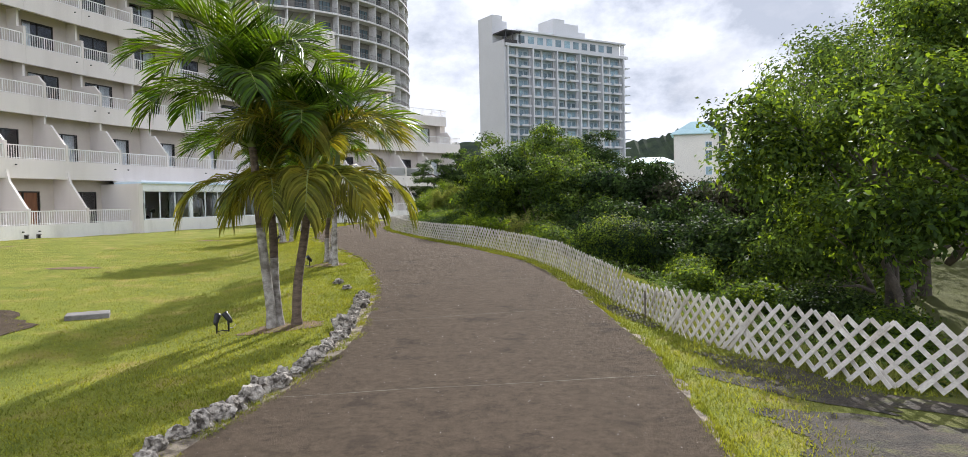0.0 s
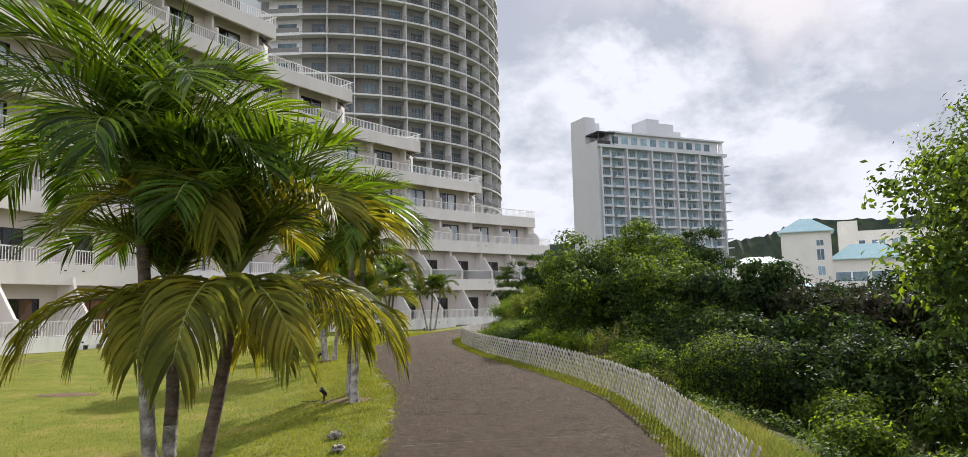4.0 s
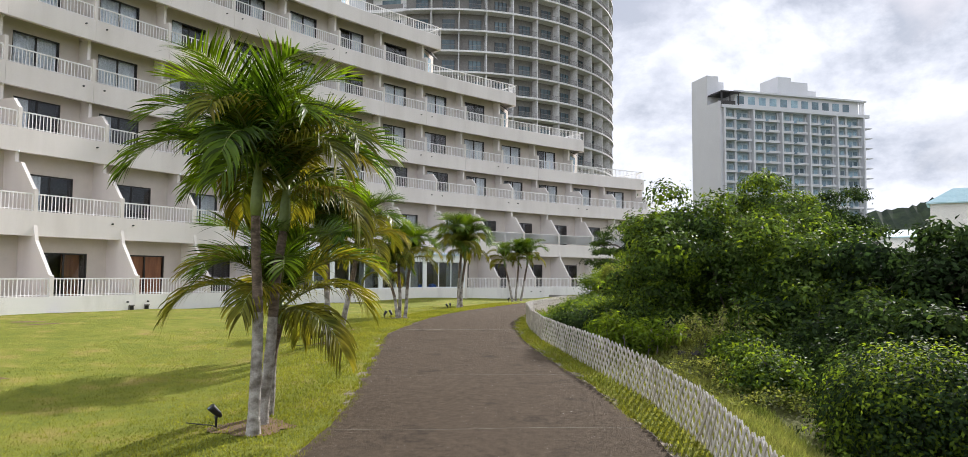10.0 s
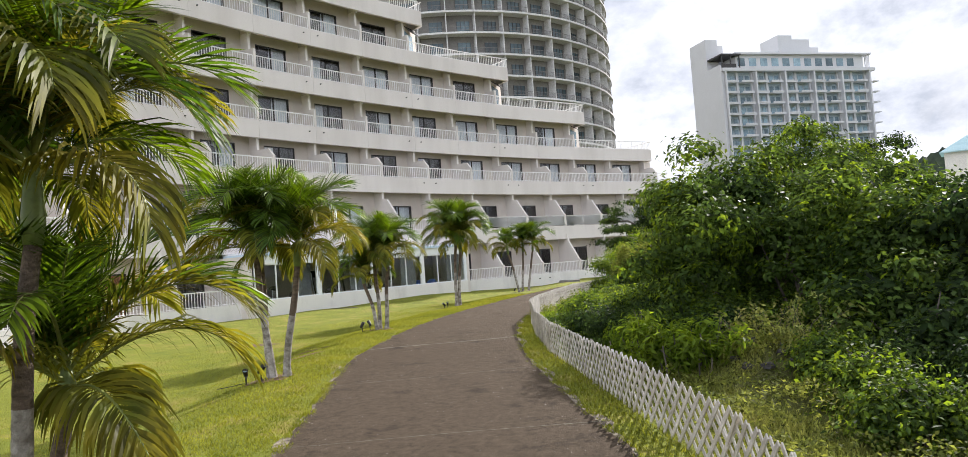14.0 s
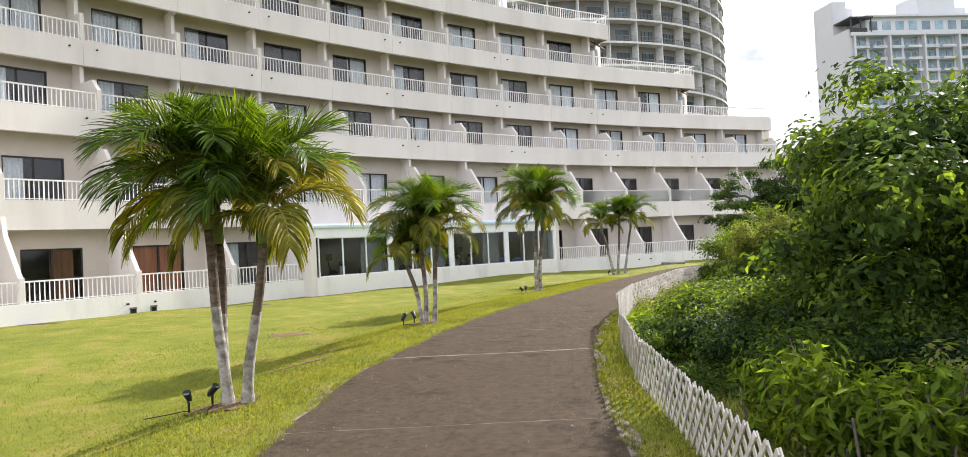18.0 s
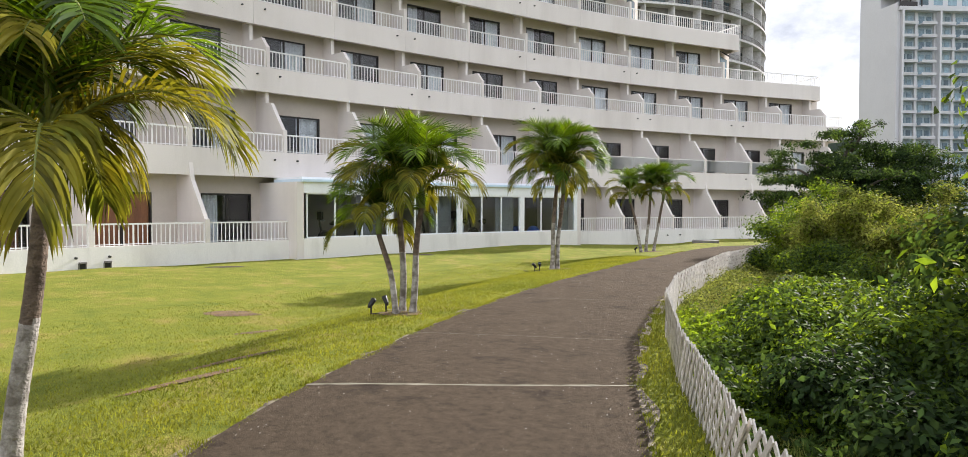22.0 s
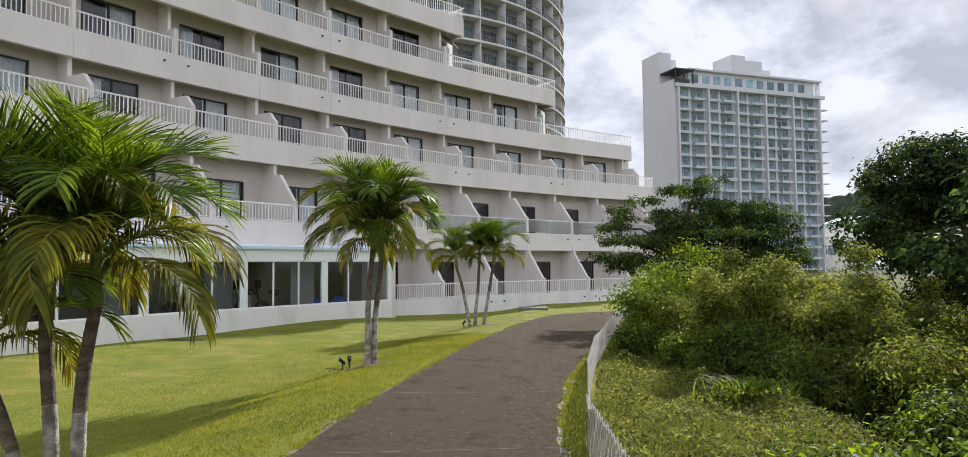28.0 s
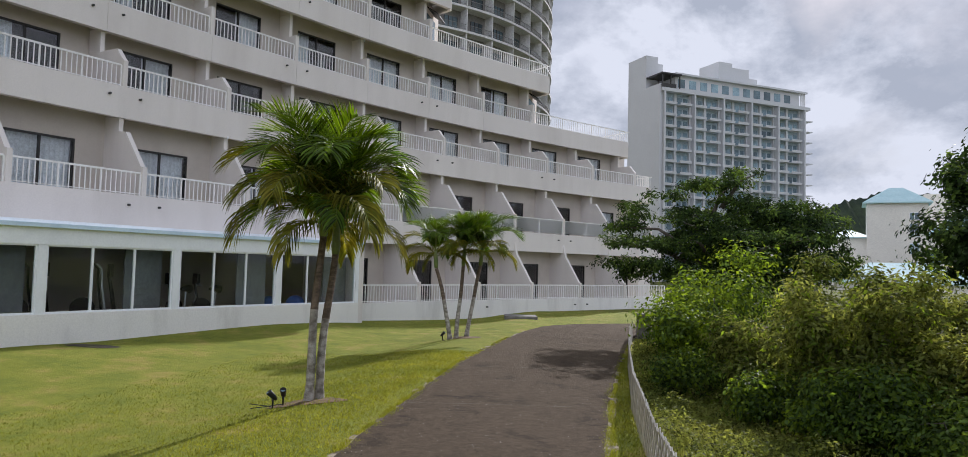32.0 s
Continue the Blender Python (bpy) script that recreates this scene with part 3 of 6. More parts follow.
WING_MESH = {}
for lv in (1, 2, 3, 4):
    r, rw = R[lv], R[lv] + DEPTHS.get(lv, 1.05)
    top = {1: 3.25 - 0.97, 2: 6.60 - 4.20, 3: 9.45 - 7.55, 4: 1.88}[lv]
    low = -0.95
    g = WING_MESH[lv] = {}
    bm = bmesh.new()
    if lv == 1:
        arc_box(bm, r - 0.06, r + 0.22, 0, DA, -1.3, 0.0, 4)
    else:
        arc_box(bm, r - 0.06, r + 0.14, -0.00012 if lv == 4 else 0, DA, low, 0.0, 4)
    g["parapet"] = mesh_of("parapet", bm, PLINTH if lv == 1 else PLASTER)
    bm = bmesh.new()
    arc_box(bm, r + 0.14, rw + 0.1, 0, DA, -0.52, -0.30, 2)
    g["floor_slab"] = mesh_of("floor_slab", bm, PLASTER_SHADED)
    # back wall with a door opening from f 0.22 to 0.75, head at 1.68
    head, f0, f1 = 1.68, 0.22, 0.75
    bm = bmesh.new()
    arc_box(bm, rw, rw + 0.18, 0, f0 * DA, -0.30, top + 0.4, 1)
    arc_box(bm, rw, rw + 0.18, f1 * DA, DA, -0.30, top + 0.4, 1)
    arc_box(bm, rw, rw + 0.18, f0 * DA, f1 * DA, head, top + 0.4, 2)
    g["back_wall"] = mesh_of("back_wall", bm, PLASTER_SHADED)
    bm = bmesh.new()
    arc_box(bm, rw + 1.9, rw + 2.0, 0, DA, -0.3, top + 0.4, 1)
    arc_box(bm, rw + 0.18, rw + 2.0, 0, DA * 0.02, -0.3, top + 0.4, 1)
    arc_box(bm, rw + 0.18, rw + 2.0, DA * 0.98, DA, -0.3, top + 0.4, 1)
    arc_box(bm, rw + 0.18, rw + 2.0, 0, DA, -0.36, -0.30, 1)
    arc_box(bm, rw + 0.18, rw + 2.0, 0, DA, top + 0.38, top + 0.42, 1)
    g["room"] = mesh_of("room", bm, ROOM_DIM)
    bm = bmesh.new()
    ft = 0.05 / (rw * abs(DA))
    for a, b, z0, z1 in ((f0, f0 + ft, -0.3, head), (f1 - ft, f1, -0.3, head), (0.485 - ft * 0.6, 0.485 + ft * 0.6, -0.3, head), (f0 + ft, f1 - ft, head - 0.06, head), (f0 + ft, f1 - ft, -0.3, -0.24)):
        arc_box(bm, rw + 0.03, rw + 0.11, a * DA, b * DA, z0, z1, 1)
    g["door"] = mesh_of("door", bm, FRAME_DARK)
    bm = bmesh.new()
    arc_box(bm, rw + 0.06, rw + 0.07, (f0 + ft) * DA, (0.485 - ft * 0.6) * DA, -0.24, head - 0.06, 1)
    g["pane_a"] = mesh_of("pane", bm, PANE)
    bm = bmesh.new()
    arc_box(bm, rw + 0.075, rw + 0.085, (0.485 + ft * 0.6) * DA, (f1 - ft) * DA, -0.24, head - 0.06, 1)
    g["pane_b"] = mesh_of("pane", bm, PANE)
    for nm, a, b in (("curtain_half", 0.485, f1), ("curtain_full", f0, f1), ("curtain_left", f0, 0.42)):
        bm = bmesh.new()
        prev = None
        steps = max(8, int((b - a) * 90))
        for i in range(steps + 1):
            x, y = on_arc(rw + 0.26 + 0.025 * math.sin(i * 1.9), a + (b - a) * i / steps)
            pair = (bm.verts.new((x, y, -0.26)), bm.verts.new((x, y, head)))
            if prev:
                bm.faces.new((prev[0], prev[1], pair[1], pair[0])).smooth = True
            prev = pair
        g[nm] = mesh_of("curtain", bm, CURTAIN)
    bm = bmesh.new()
    for a, b in ((f0 + ft, 0.485), (0.485, f1 - ft)):
        arc_box(bm, rw + 0.12, rw + 0.15, a * DA, (b - 0.006) * DA, -0.26, head - 0.02, 1)
    g["timber_leaf"] = mesh_of("timber_leaf", bm, WOOD_DOOR)
    bm = bmesh.new()
    arc_box(bm, rw + 0.12, rw + 0.15, 0.47 * DA, (f1 - ft - 0.06) * DA, -0.26, head - 0.02, 1)
    g["timber_half"] = mesh_of("timber_leaf", bm, WOOD_DOOR)
    if lv == 1:
        prof = [(rw, -0.3), (r - 0.05, -0.3), (r - 0.05, 0.78), (r + 0.06, 0.80), (r + 0.98, 2.10), (r + 1.15, top + 0.5), (rw, top + 0.5)]
    elif lv == 2:
        prof = [(rw, -0.3), (r - 0.05, -0.3), (r - 0.05, 0.84), (r + 0.06, 0.86), (r + 0.92, 1.95), (r + 1.3, 2.0), (r + 1.3, top + 0.4), (rw, top + 0.4)]
    elif lv == 3:
        prof = [(rw, -0.3), (r - 0.05, -0.3), (r - 0.05, 0.80), (r + 0.05, 0.88), (r + 0.36, 1.22), (r + 1.3, 1.24), (r + 1.3, top + 0.4), (rw, top + 0.4)]
    else:
        prof = [(rw, -0.3), (r - 0.05, -0.3), (r - 0.05, 1.02), (r + 0.05, 1.04), (r + 0.40, 1.04), (r + 0.40, top + 0.4), (rw, top + 0.4)]
    g["divider"] = divider_mesh("divider", prof)
    g["railing"] = rail_mesh("railing", r + 0.04, 0.025, 0.975)
    bm = bmesh.new()
    for f in (-0.13, 0.13):
        x, y = on_arc(r - 0.15, f)
        x2, y2 = on_arc(r + 0.1, f)
        tube(bm, [(x, y, -0.30), (x2, y2, -0.29)], [0.035, 0.035], 7)
    g["drain_pipe"] = mesh_of("drain_pipe", bm, PIPE)
    bm = bmesh.new()
    arc_box(bm, r + 0.02, r + 0.05, 0.03 * DA, 0.97 * DA, 0.06, 0.70, 3)
    g["glass_rail"] = mesh_of("glass_panel", bm, BALUSTER_GLASS)
    bm = bmesh.new()
    arc_box(bm, r, r + 0.07, 0.0, DA, 0.71, 0.75, 3)
    for f in (0.02, 0.5, 0.98):
        arc_box(bm, r + 0.015, r + 0.055, (f - 0.006) * DA, (f + 0.006) * DA, 0, 0.71, 1)
    g["glass_rail_frame"] = mesh_of("glass_rail_frame", bm, RAIL)
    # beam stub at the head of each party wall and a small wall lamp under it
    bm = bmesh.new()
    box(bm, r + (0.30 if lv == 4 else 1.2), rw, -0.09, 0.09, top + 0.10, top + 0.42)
    g["beam"] = mesh_of("beam", bm, PLASTER_SHADED)
    bm = bmesh.new()
    hung = r + (0.26 if lv == 4 else 1.22)
    tube(bm, [(hung, 0, top - 0.04), (hung, 0, top + 0.02), (hung + 0.05, 0, top + 0.10)], [0.03, 0.045, 0.035], 8)
    g["lamp"] = mesh_of("balcony_lamp", bm, FRAME_WHITE)

GYM0, GYM1 = 0, 4
rng = random.Random(11)
for lv in range(1, 10):
    g = WING_MESH[min(lv, 4)]
    z = ZB[lv]
    last = math.ceil(ENDS[lv]) if lv < 4 else int(ENDS[lv])
    last = min(last, 10)
    for k in range(FIRST, ROOMS[lv]):
        gym = lv == 1 and GYM0 <= k < GYM1
        m = wing_pose(k, z)
        part("parapet", g["parapet"], None, wing, m=m)
        if gym:
            continue
        part("floor_slab", g["floor_slab"], None, wing, m=m)
        wall = part("back_wall", g["back_wall"], None, wing, m=m)
        part("room", g["room"], None, wing, m=m)
        door = part("sliding_door", g["door"], None, wing, "dark bronze framed sliding balcony door", m=m)
        part("divider", g["divider"], None, wing, m=m)
        part("beam", g["beam"], None, wing, m=m)
        if k % 2 == 1:
            part("balcony_lamp", g["lamp"], None, wing, m=m)
        if lv == 2 and k >= 5:
            fr = part("glass_rail_frame", g["glass_rail_frame"], None, wing, m=m)
            part("glass_panel", g["glass_rail"], None, fr, "frosted glass balustrade panel")
        else:
            part("railing", g["railing"], None, wing, m=m)
        timber = lv == 1 and k in (-6, -4, -2)
        if timber:
            part("timber_leaf", g["timber_leaf"], None, door, "brown louvred timber leaf")
        else:
            for nm in ("pane_a", "pane_b"):
                p = part("pane", g[nm], None, door)
                p.visible_shadow = False
        if lv == 1 and k in (-5, -3):
            part("timber_leaf", g["timber_half"], None, door, "brown louvred timber leaf behind the glass")
        elif not timber:
            style = rng.choice(("curtain_half", "curtain_half", "curtain_full", "curtain_full", "curtain_left", "curtain_left", "")) if lv > 1 else rng.choice(("", "", "curtain_left"))
            if style:
                part("curtain", g[style], None, wall, "pale sheer curtain behind the glass")
        if k % 2 == 0:
            part("drain_pipe", g["drain_pipe"], None, wing, "pair of dark drain spouts", m=m)
    if lv >= 2:
        k = ROOMS[lv]
        part("divider", g["divider"], None, wing, m=wing_pose(k, z))
        part("beam", g["beam"], None, wing, m=wing_pose(k, z))


def wing_block(name, r0, r1, k0, k1, z0, z1, mat, label="", parent=None):
    bm = bmesh.new()
    n = max(2, int((k1 - k0) * 2))
    arc_box(bm, r0, r1, 0, (k1 - k0) * DA, z0, z1, n)
    return part(name, bm, mat, parent or wing, label, m=wing_pose(k0, 0))


# end terraces: parapet and light railing run on past the last room and turn back
for lv in range(3, 10):
    z, r, k0, k1 = ZB[lv], R[lv], ROOMS[lv], ENDS[lv]
    wing_block("terrace_parapet", r - 0.06, r + 0.14, k0, k1, z - 0.95, z, PLASTER)
    wing_block("terrace_floor", r + 0.14, r + 9.0, k0 - 0.0, k1 - 0.03, z - 0.52, z - 0.30, PLASTER_SHADED)
    me = rail_mesh("terrace_railing", r + 0.05, 0, k1 - k0 - 0.02, 0.68, int(24 * (k1 - k0)), True, 0.010)
    part("terrace_railing", me, None, wing, "thin white terrace railing", m=wing_pose(k0, z))
    bm = bmesh.new()
    box(bm, r + 0.14, r + 9.0, -0.2, 0.0, z - 0.95, z)
    part("end_parapet", bm, PLASTER, wing, m=wing_pose(k1, 0))
    bm = bmesh.new()
    for i in range(60):
        x = r + 0.1 + i * 0.15
        box(bm, x - 0.009, x + 0.009, -0.12, -0.10, z, z + 0.66)
    box(bm, r, r + 9.0, -0.13, -0.09, z + 0.64, z + 0.69)
    part("end_railing", bm, RAIL, wing, "thin white terrace railing", m=wing_pose(k1, 0))
    # end room: splayed bay window with a dark hood, then the plain end wall
    top = ZB[lv + 1] - 0.95 if lv < 9 else z + 1.9
    if lv >= 4:
        bm = bmesh.new()
        w = 0.62 * R[4] * abs(DA)
        rr = r + 1.05
        prof = [(r + 0.5, 0.0), (rr + 0.9, -w), (rr + 7.5, -w), (rr + 7.5, 0.0)]
        low = [bm.verts.new((a, b, z - 0.3)) for a, b in prof]
        high = [bm.verts.new((a, b, top + 0.4)) for a, b in prof]
        bm.faces.new(low[::-1])
        bm.faces.new(high)
        for i in range(4):
            bm.faces.new((low[i], low[(i + 1) % 4], high[(i + 1) % 4], high[i]))
        part("end_wall", bm, PLASTER_SHADED, wing, m=wing_pose(k0, 0))
        bm = bmesh.new()
        d = Vector((rr + 0.9 - r - 0.5, -w, 0)).normalized()
        nrm = Vector((d.y, -d.x, 0))
        if nrm.x > 0:
            nrm = -nrm
        base = Vector((r + 0.5, 0, z)) + d * 0.35
        q = [base + nrm * 0.05, base + d * 1.5 + nrm * 0.05]
        v = [bm.verts.new(p) for p in (q[0] + Vector((0, 0, -0.3)), q[1] + Vector((0, 0, -0.3)), q[1] + Vector((0, 0, 1.55)), q[0] + Vector((0, 0, 1.55)))]
        bm.faces.new(v)
        u = [bm.verts.new(p.co + nrm * 0.03) for p in v]
        bm.faces.new(u)
        for i in range(4):
            bm.faces.new((v[i], v[(i + 1) % 4], u[(i + 1) % 4], u[i]))
        win = part("bay_window", bm, FAR_WIN, wing, "dark glazed end bay window", m=wing_pose(k0, 0))
        bm = bmesh.new()
        hood = [(q[0] + Vector((0, 0, 1.85)), q[0] + nrm * 0.55 + Vector((0, 0, 1.5))), (q[1] + Vector((0, 0, 1.85)), q[1] + nrm * 0.55 + Vector((0, 0, 1.5)))]
        vv = [bm.verts.new(p) for p in (hood[0][0], hood[0][1], hood[1][1], hood[1][0])]
        uu = [bm.verts.new(p.co + Vector((0, 0, 0.05))) for p in vv]
        bm.faces.new(vv)
        bm.faces.new(uu)
        for i in range(4):
            bm.faces.new((vv[i], vv[(i + 1) % 4], uu[(i + 1) % 4], uu[i]))
        part("hood", bm, BLACK, win, "dark sloping window hood")

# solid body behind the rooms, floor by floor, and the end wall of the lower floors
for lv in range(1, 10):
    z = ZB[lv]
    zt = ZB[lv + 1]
    wing_block("core_wall", R[lv] + DEPTHS.get(lv, 1.05) + 2.0, R[lv] + 10.5, FIRST, ROOMS[lv] - (0.0 if lv < 4 else 0.02), z - 0.6, zt - 0.5, PLASTER_SHADED)
wing_block("roof_edge", R[4] - 0.06, R[4] + 9, FIRST, ROOMS[9] + 2, ZB[10] - 0.95, ZB[10] - 0.2, PLASTER)
for lv in (1, 2, 3):
    wing_block("end_wall", R[lv] + DEPTHS[lv], R[lv] + 10, 9.995, ENDS[lv] - 0.06, ZB[lv] - 1.3, ZB[lv + 1] - 0.5, PLASTER)
for lv in (1, 2):
    wing_block("terrace_parapet", R[lv] - 0.06, R[lv] + 0.5, 10, ENDS[lv], ZB[lv] - 1.3, ZB[lv], PLASTER)
wing_block("side_wall", R[1] + 0.1, R[4] + 9, FIRST - 0.1, FIRST, -0.5, ZB[9], PLASTER)

# ---- fitness room let into the ground floor ----
RG = 80.0
wing_block("gym_sill", RG - 0.05, RG + 0.5, -0.08, 3.97, -0.4, 1.03, PLINTH, "low rendered sill wall of the fitness room")
wing_block("gym_header", RG - 0.04, RG + 0.25, -0.08, 3.97, 2.66, 3.06, FRAME_WHITE)
wing_block("gym_cornice", RG - 0.16, RG + 1.8, -0.12, 4.0, 3.06, 3.16, TRIM_BLUE, "pale blue cornice over the glazing")
wing_block("gym_roof", RG - 0.04, R[2] + 0.2, -0.1, 3.99, 3.16, 3.24, FRAME_WHITE)
wing_block("gym_end_wall", RG - 0.04, R[1] + 2.5, -0.16, -0.08, -0.4, 3.06, PLASTER)
wing_block("gym_end_wall", RG - 0.04, R[1] + 2.5, 3.97, 4.03, -0.4, 3.06, PLASTER)
wing_block("gym_floor", RG + 0.5, RG + 6.5, -0.05, 3.97, 0.55, 0.63, ROOM_DIM)
wing_block("gym_back_wall", RG + 6.2, RG + 6.4, -0.05, 3.97, 0.6, 3.1, GYM_WALL_DIM)
wing_block("gym_ceiling", RG + 0.25, RG + 6.4, -0.05, 3.97, 2.95, 3.02, GYM_WALL_DIM)
for b in range(4):
    f0, f1 = (b + 0.03 if b else -0.04), b + (0.97 if b < 3 else 0.93)
    frame_bm = bmesh.new()
    for a, c in ((f0, f0 + 0.012), (f1 - 0.012, f1)):
        arc_box(frame_bm, RG, RG + 0.06, a * DA, c * DA, 1.03, 2.66, 1)
    arc_box(frame_bm, RG, RG + 0.06, f0 * DA, f1 * DA, 1.03, 1.08, 2)
    arc_box(frame_bm, RG, RG + 0.06, f0 * DA, f1 * DA, 2.62, 2.66, 2)
    for i in (1, 2):
        c = f0 + (f1 - f0) * i / 3
        arc_box(frame_bm, RG, RG + 0.06, (c - 0.008) * DA, (c + 0.008) * DA, 1.08, 2.62, 1)
    win = part("gym_window", frame_bm, FRAME_WHITE, wing, "white framed gym window of three panes", m=wing_pose(0, 0))
    for i in range(3):
        bm = bmesh.new()
        arc_box(bm, RG + 0.025, RG + 0.035, (f0 + (f1 - f0) * i / 3 + 0.012) * DA, (f0 + (f1 - f0) * (i + 1) / 3 - 0.01) * DA, 1.08, 2.62, 1)
        p = part("pane", mesh_of("pane", bm, PANE_CLEAR), None, win)
        p.visible_shadow = False
    wing_block("gym_post", RG - 0.03, RG + 0.14, f1, f1 + (0.06 if b < 3 else 0.04), 1.03, 2.66, FRAME_WHITE)
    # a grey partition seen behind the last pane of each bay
    wing_block("gym_blind", RG + 0.5, RG + 0.53, f0 + 0.68 * (f1 - f0), f1, 0.63, 2.9, GYM_WALL_DIM, "grey-green blind behind the pane")


def ground_patch(name, at, rx, ry, turn, mat, seed, label, lift=0.006, rings=5, n=36):
    """An irregular bare or stained patch that lies on the ground."""
    bm = bmesh.new()
    c, sn = math.cos(radians(turn)), math.sin(radians(turn))
    rows = []
    for i in range(1, rings + 1):
        row = []
        for j in range(n):
            a = 2 * math.pi * j / n
            q = i / rings * (1 + 0.35 * noise.noise(Vector((math.cos(a) * 1.6 + seed, math.sin(a) * 1.6, seed))) + 0.16 * noise.noise(Vector((math.cos(a) * 6, math.sin(a) * 6 + seed, 3))))
            u, v = rx * q * math.cos(a), ry * q * math.sin(a)
            x, y = at[0] + u * c - v * sn, at[1] + u * sn + v * c
            row.append(bm.verts.new((x, y, ground_z(x, y) - 0.02 + lift + (0.012 * (1 - i / rings)))))
        rows.append(row)
    mid = bm.verts.new((at[0], at[1], ground_z(at[0], at[1]) - 0.02 + lift + 0.014))
    for j in range(n):
        bm.faces.new((mid, rows[0][j], rows[0][(j + 1) % n])).smooth = True
    for p, q in zip(rows, rows[1:]):
        for j in range(n):
            bm.faces.new((p[j], q[j], q[(j + 1) % n], p[(j + 1) % n])).smooth = True
    tagged(part(name, bm, mat), label, "ground patch", kind="structure")


for i, (x, y, rx, ry, tn) in enumerate(((-2.6, 9.1, 0.5, 0.3, 20), (-3.45, 15.9, 0.5, 0.35, 0), (-6.4, 22.9, 0.4, 0.3, 30), (-7.7, 29.4, 0.4, 0.25, 10), (-9.0, 38.9, 0.5, 0.3, 0), (-8.9, 49.6, 0.5, 0.35, 0),
                                        (-18.87, 26.7, 0.55, 0.3, 30), (-10.32, 18.17, 0.6, 0.3, 20), (-17.47, 25.99, 0.5, 0.25, 40), (-11.53, 29.71, 0.45, 0.2, 40), (-9.58, 28.52, 0.35, 0.16, 40), (-11.2, 29.66, 0.4, 0.2, 30), (-7.32, 25.18, 0.55, 0.12, 62), (-7.66, 26.09, 0.55, 0.12, 62))):
    ground_patch("bare_patch", (x, y), rx, ry, tn, SOIL, i + 1.5, "bare brown earth worn into the lawn")
for i, (x, y, rx, ry, tn) in enumerate(((3.3, 5.55, 1.1, 0.2, -38), (2.65, 6.6, 0.9, 0.22, -60), (1.9, 9.6, 0.9, 0.15, -80), (3.1, 4.6, 1.2, 0.42, -32), (2.6, 5.9, 0.9, 0.2, -50), (4.5, 3.4, 2.1, 1.3, -20), (3.4, 4.3, 1.5, 0.55, -30), (2.3, 4.2, 0.5, 0.14, -60))):
    ground_patch("bare_verge", (x, y), rx, ry, tn, SOIL_DARK, i + 30.5, "bare dark earth along the foot of the fence")
ground_patch("asphalt_patch", (-8.4, 10.2), 1.75, 1.75, 8, ASPHALT, 61.5, "dark asphalt apron set in the lawn", lift=0.012)
for i, (x, y, rx, ry, tn) in enumerate(((-21.6, 30.63, 0.6, 0.3, 12), (-18.62, 36.42, 0.6, 0.3, 12), (-18.65, 36.38, 0.6, 0.3, 12), (-16.84, 44.66, 0.6, 0.3, 12))):
    ground_patch("sunken_cover", (x, y), rx, ry, tn, SOIL_DARK, i + 81.5, "dark sunken drain cover overgrown by the lawn")


# hooded wall vents along the plinth
bm = bmesh.new()
box(bm, -0.10, 0.0, -0.10, 0.10, 0.10, 0.15)
box(bm, -0.05, 0.0, -0.11, -0.085, -0.15, 0.10)
box(bm, -0.05, 0.0, 0.085, 0.11, -0.15, 0.10)
box(bm, -0.02, 0.0, -0.085, 0.085, -0.15, 0.10, 1)
vent_mesh = mesh_of("wall_vent", bm, CONCRETE, BLACK)
for k in (-6, -4, -2, 0, 2):
    for d in (-0.08, 0.115):
        part("wall_vent", vent_mesh, None, wing, "small hooded vent in the plinth", m=wing_pose(k + d, 0.40 if k < 1 else 0.58) @ Matrix.Translation((80.49, 0, 0)))


# ---- the round tower behind the wing ----
TC, TR, TP, TZ = Vector((-45, 140, 0)), 31.0, 3.22, 0.26
T_FIN, T_STEP = 6.5 - 0.43 * 7.96, 7.96            # degrees
T_FLOORS, T_BAYS = 25, 12
tower = new("hotel_tower")
tower.location = TC
tagged(tower, "tall curved grey-white hotel tower with rows of recessed balconies", "building", kind="structure")
d = radians(T_STEP)
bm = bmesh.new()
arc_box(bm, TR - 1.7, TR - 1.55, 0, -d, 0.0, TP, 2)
t_wall = mesh_of("balcony_wall", bm, TOWER_SHADED)
bm = bmesh.new()
box(bm, TR - 1.6, TR - 0.05, -0.06, 0.06, 0.0, TP)
t_fin = mesh_of("fin", bm, TOWER_WALL)
bm = bmesh.new()
arc_box(bm, TR - 1.56, TR - 1.48, -d * 0.14, -d * 0.62, 0.1, 2.15, 2)
for f in (0.14, 0.30, 0.46, 0.61):
    arc_box(bm, TR - 1.50, TR - 1.42, -d * f, -d * (f + 0.012), 0.1, 2.15, 1, 1)
t_window = mesh_of("window", bm, TOWER_WIN, FRAME_DARK)
bm = bmesh.new()
arc_box(bm, TR - 0.10, TR - 0.05, -d * 0.02, -d * 0.98, 0.95, 1.0, 2)
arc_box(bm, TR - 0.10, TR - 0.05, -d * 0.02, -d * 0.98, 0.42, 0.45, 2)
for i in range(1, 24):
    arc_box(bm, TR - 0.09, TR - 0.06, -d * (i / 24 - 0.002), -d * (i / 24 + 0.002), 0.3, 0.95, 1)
t_rail = mesh_of("railing", bm, TOWER_SHADED)
bm = bmesh.new()
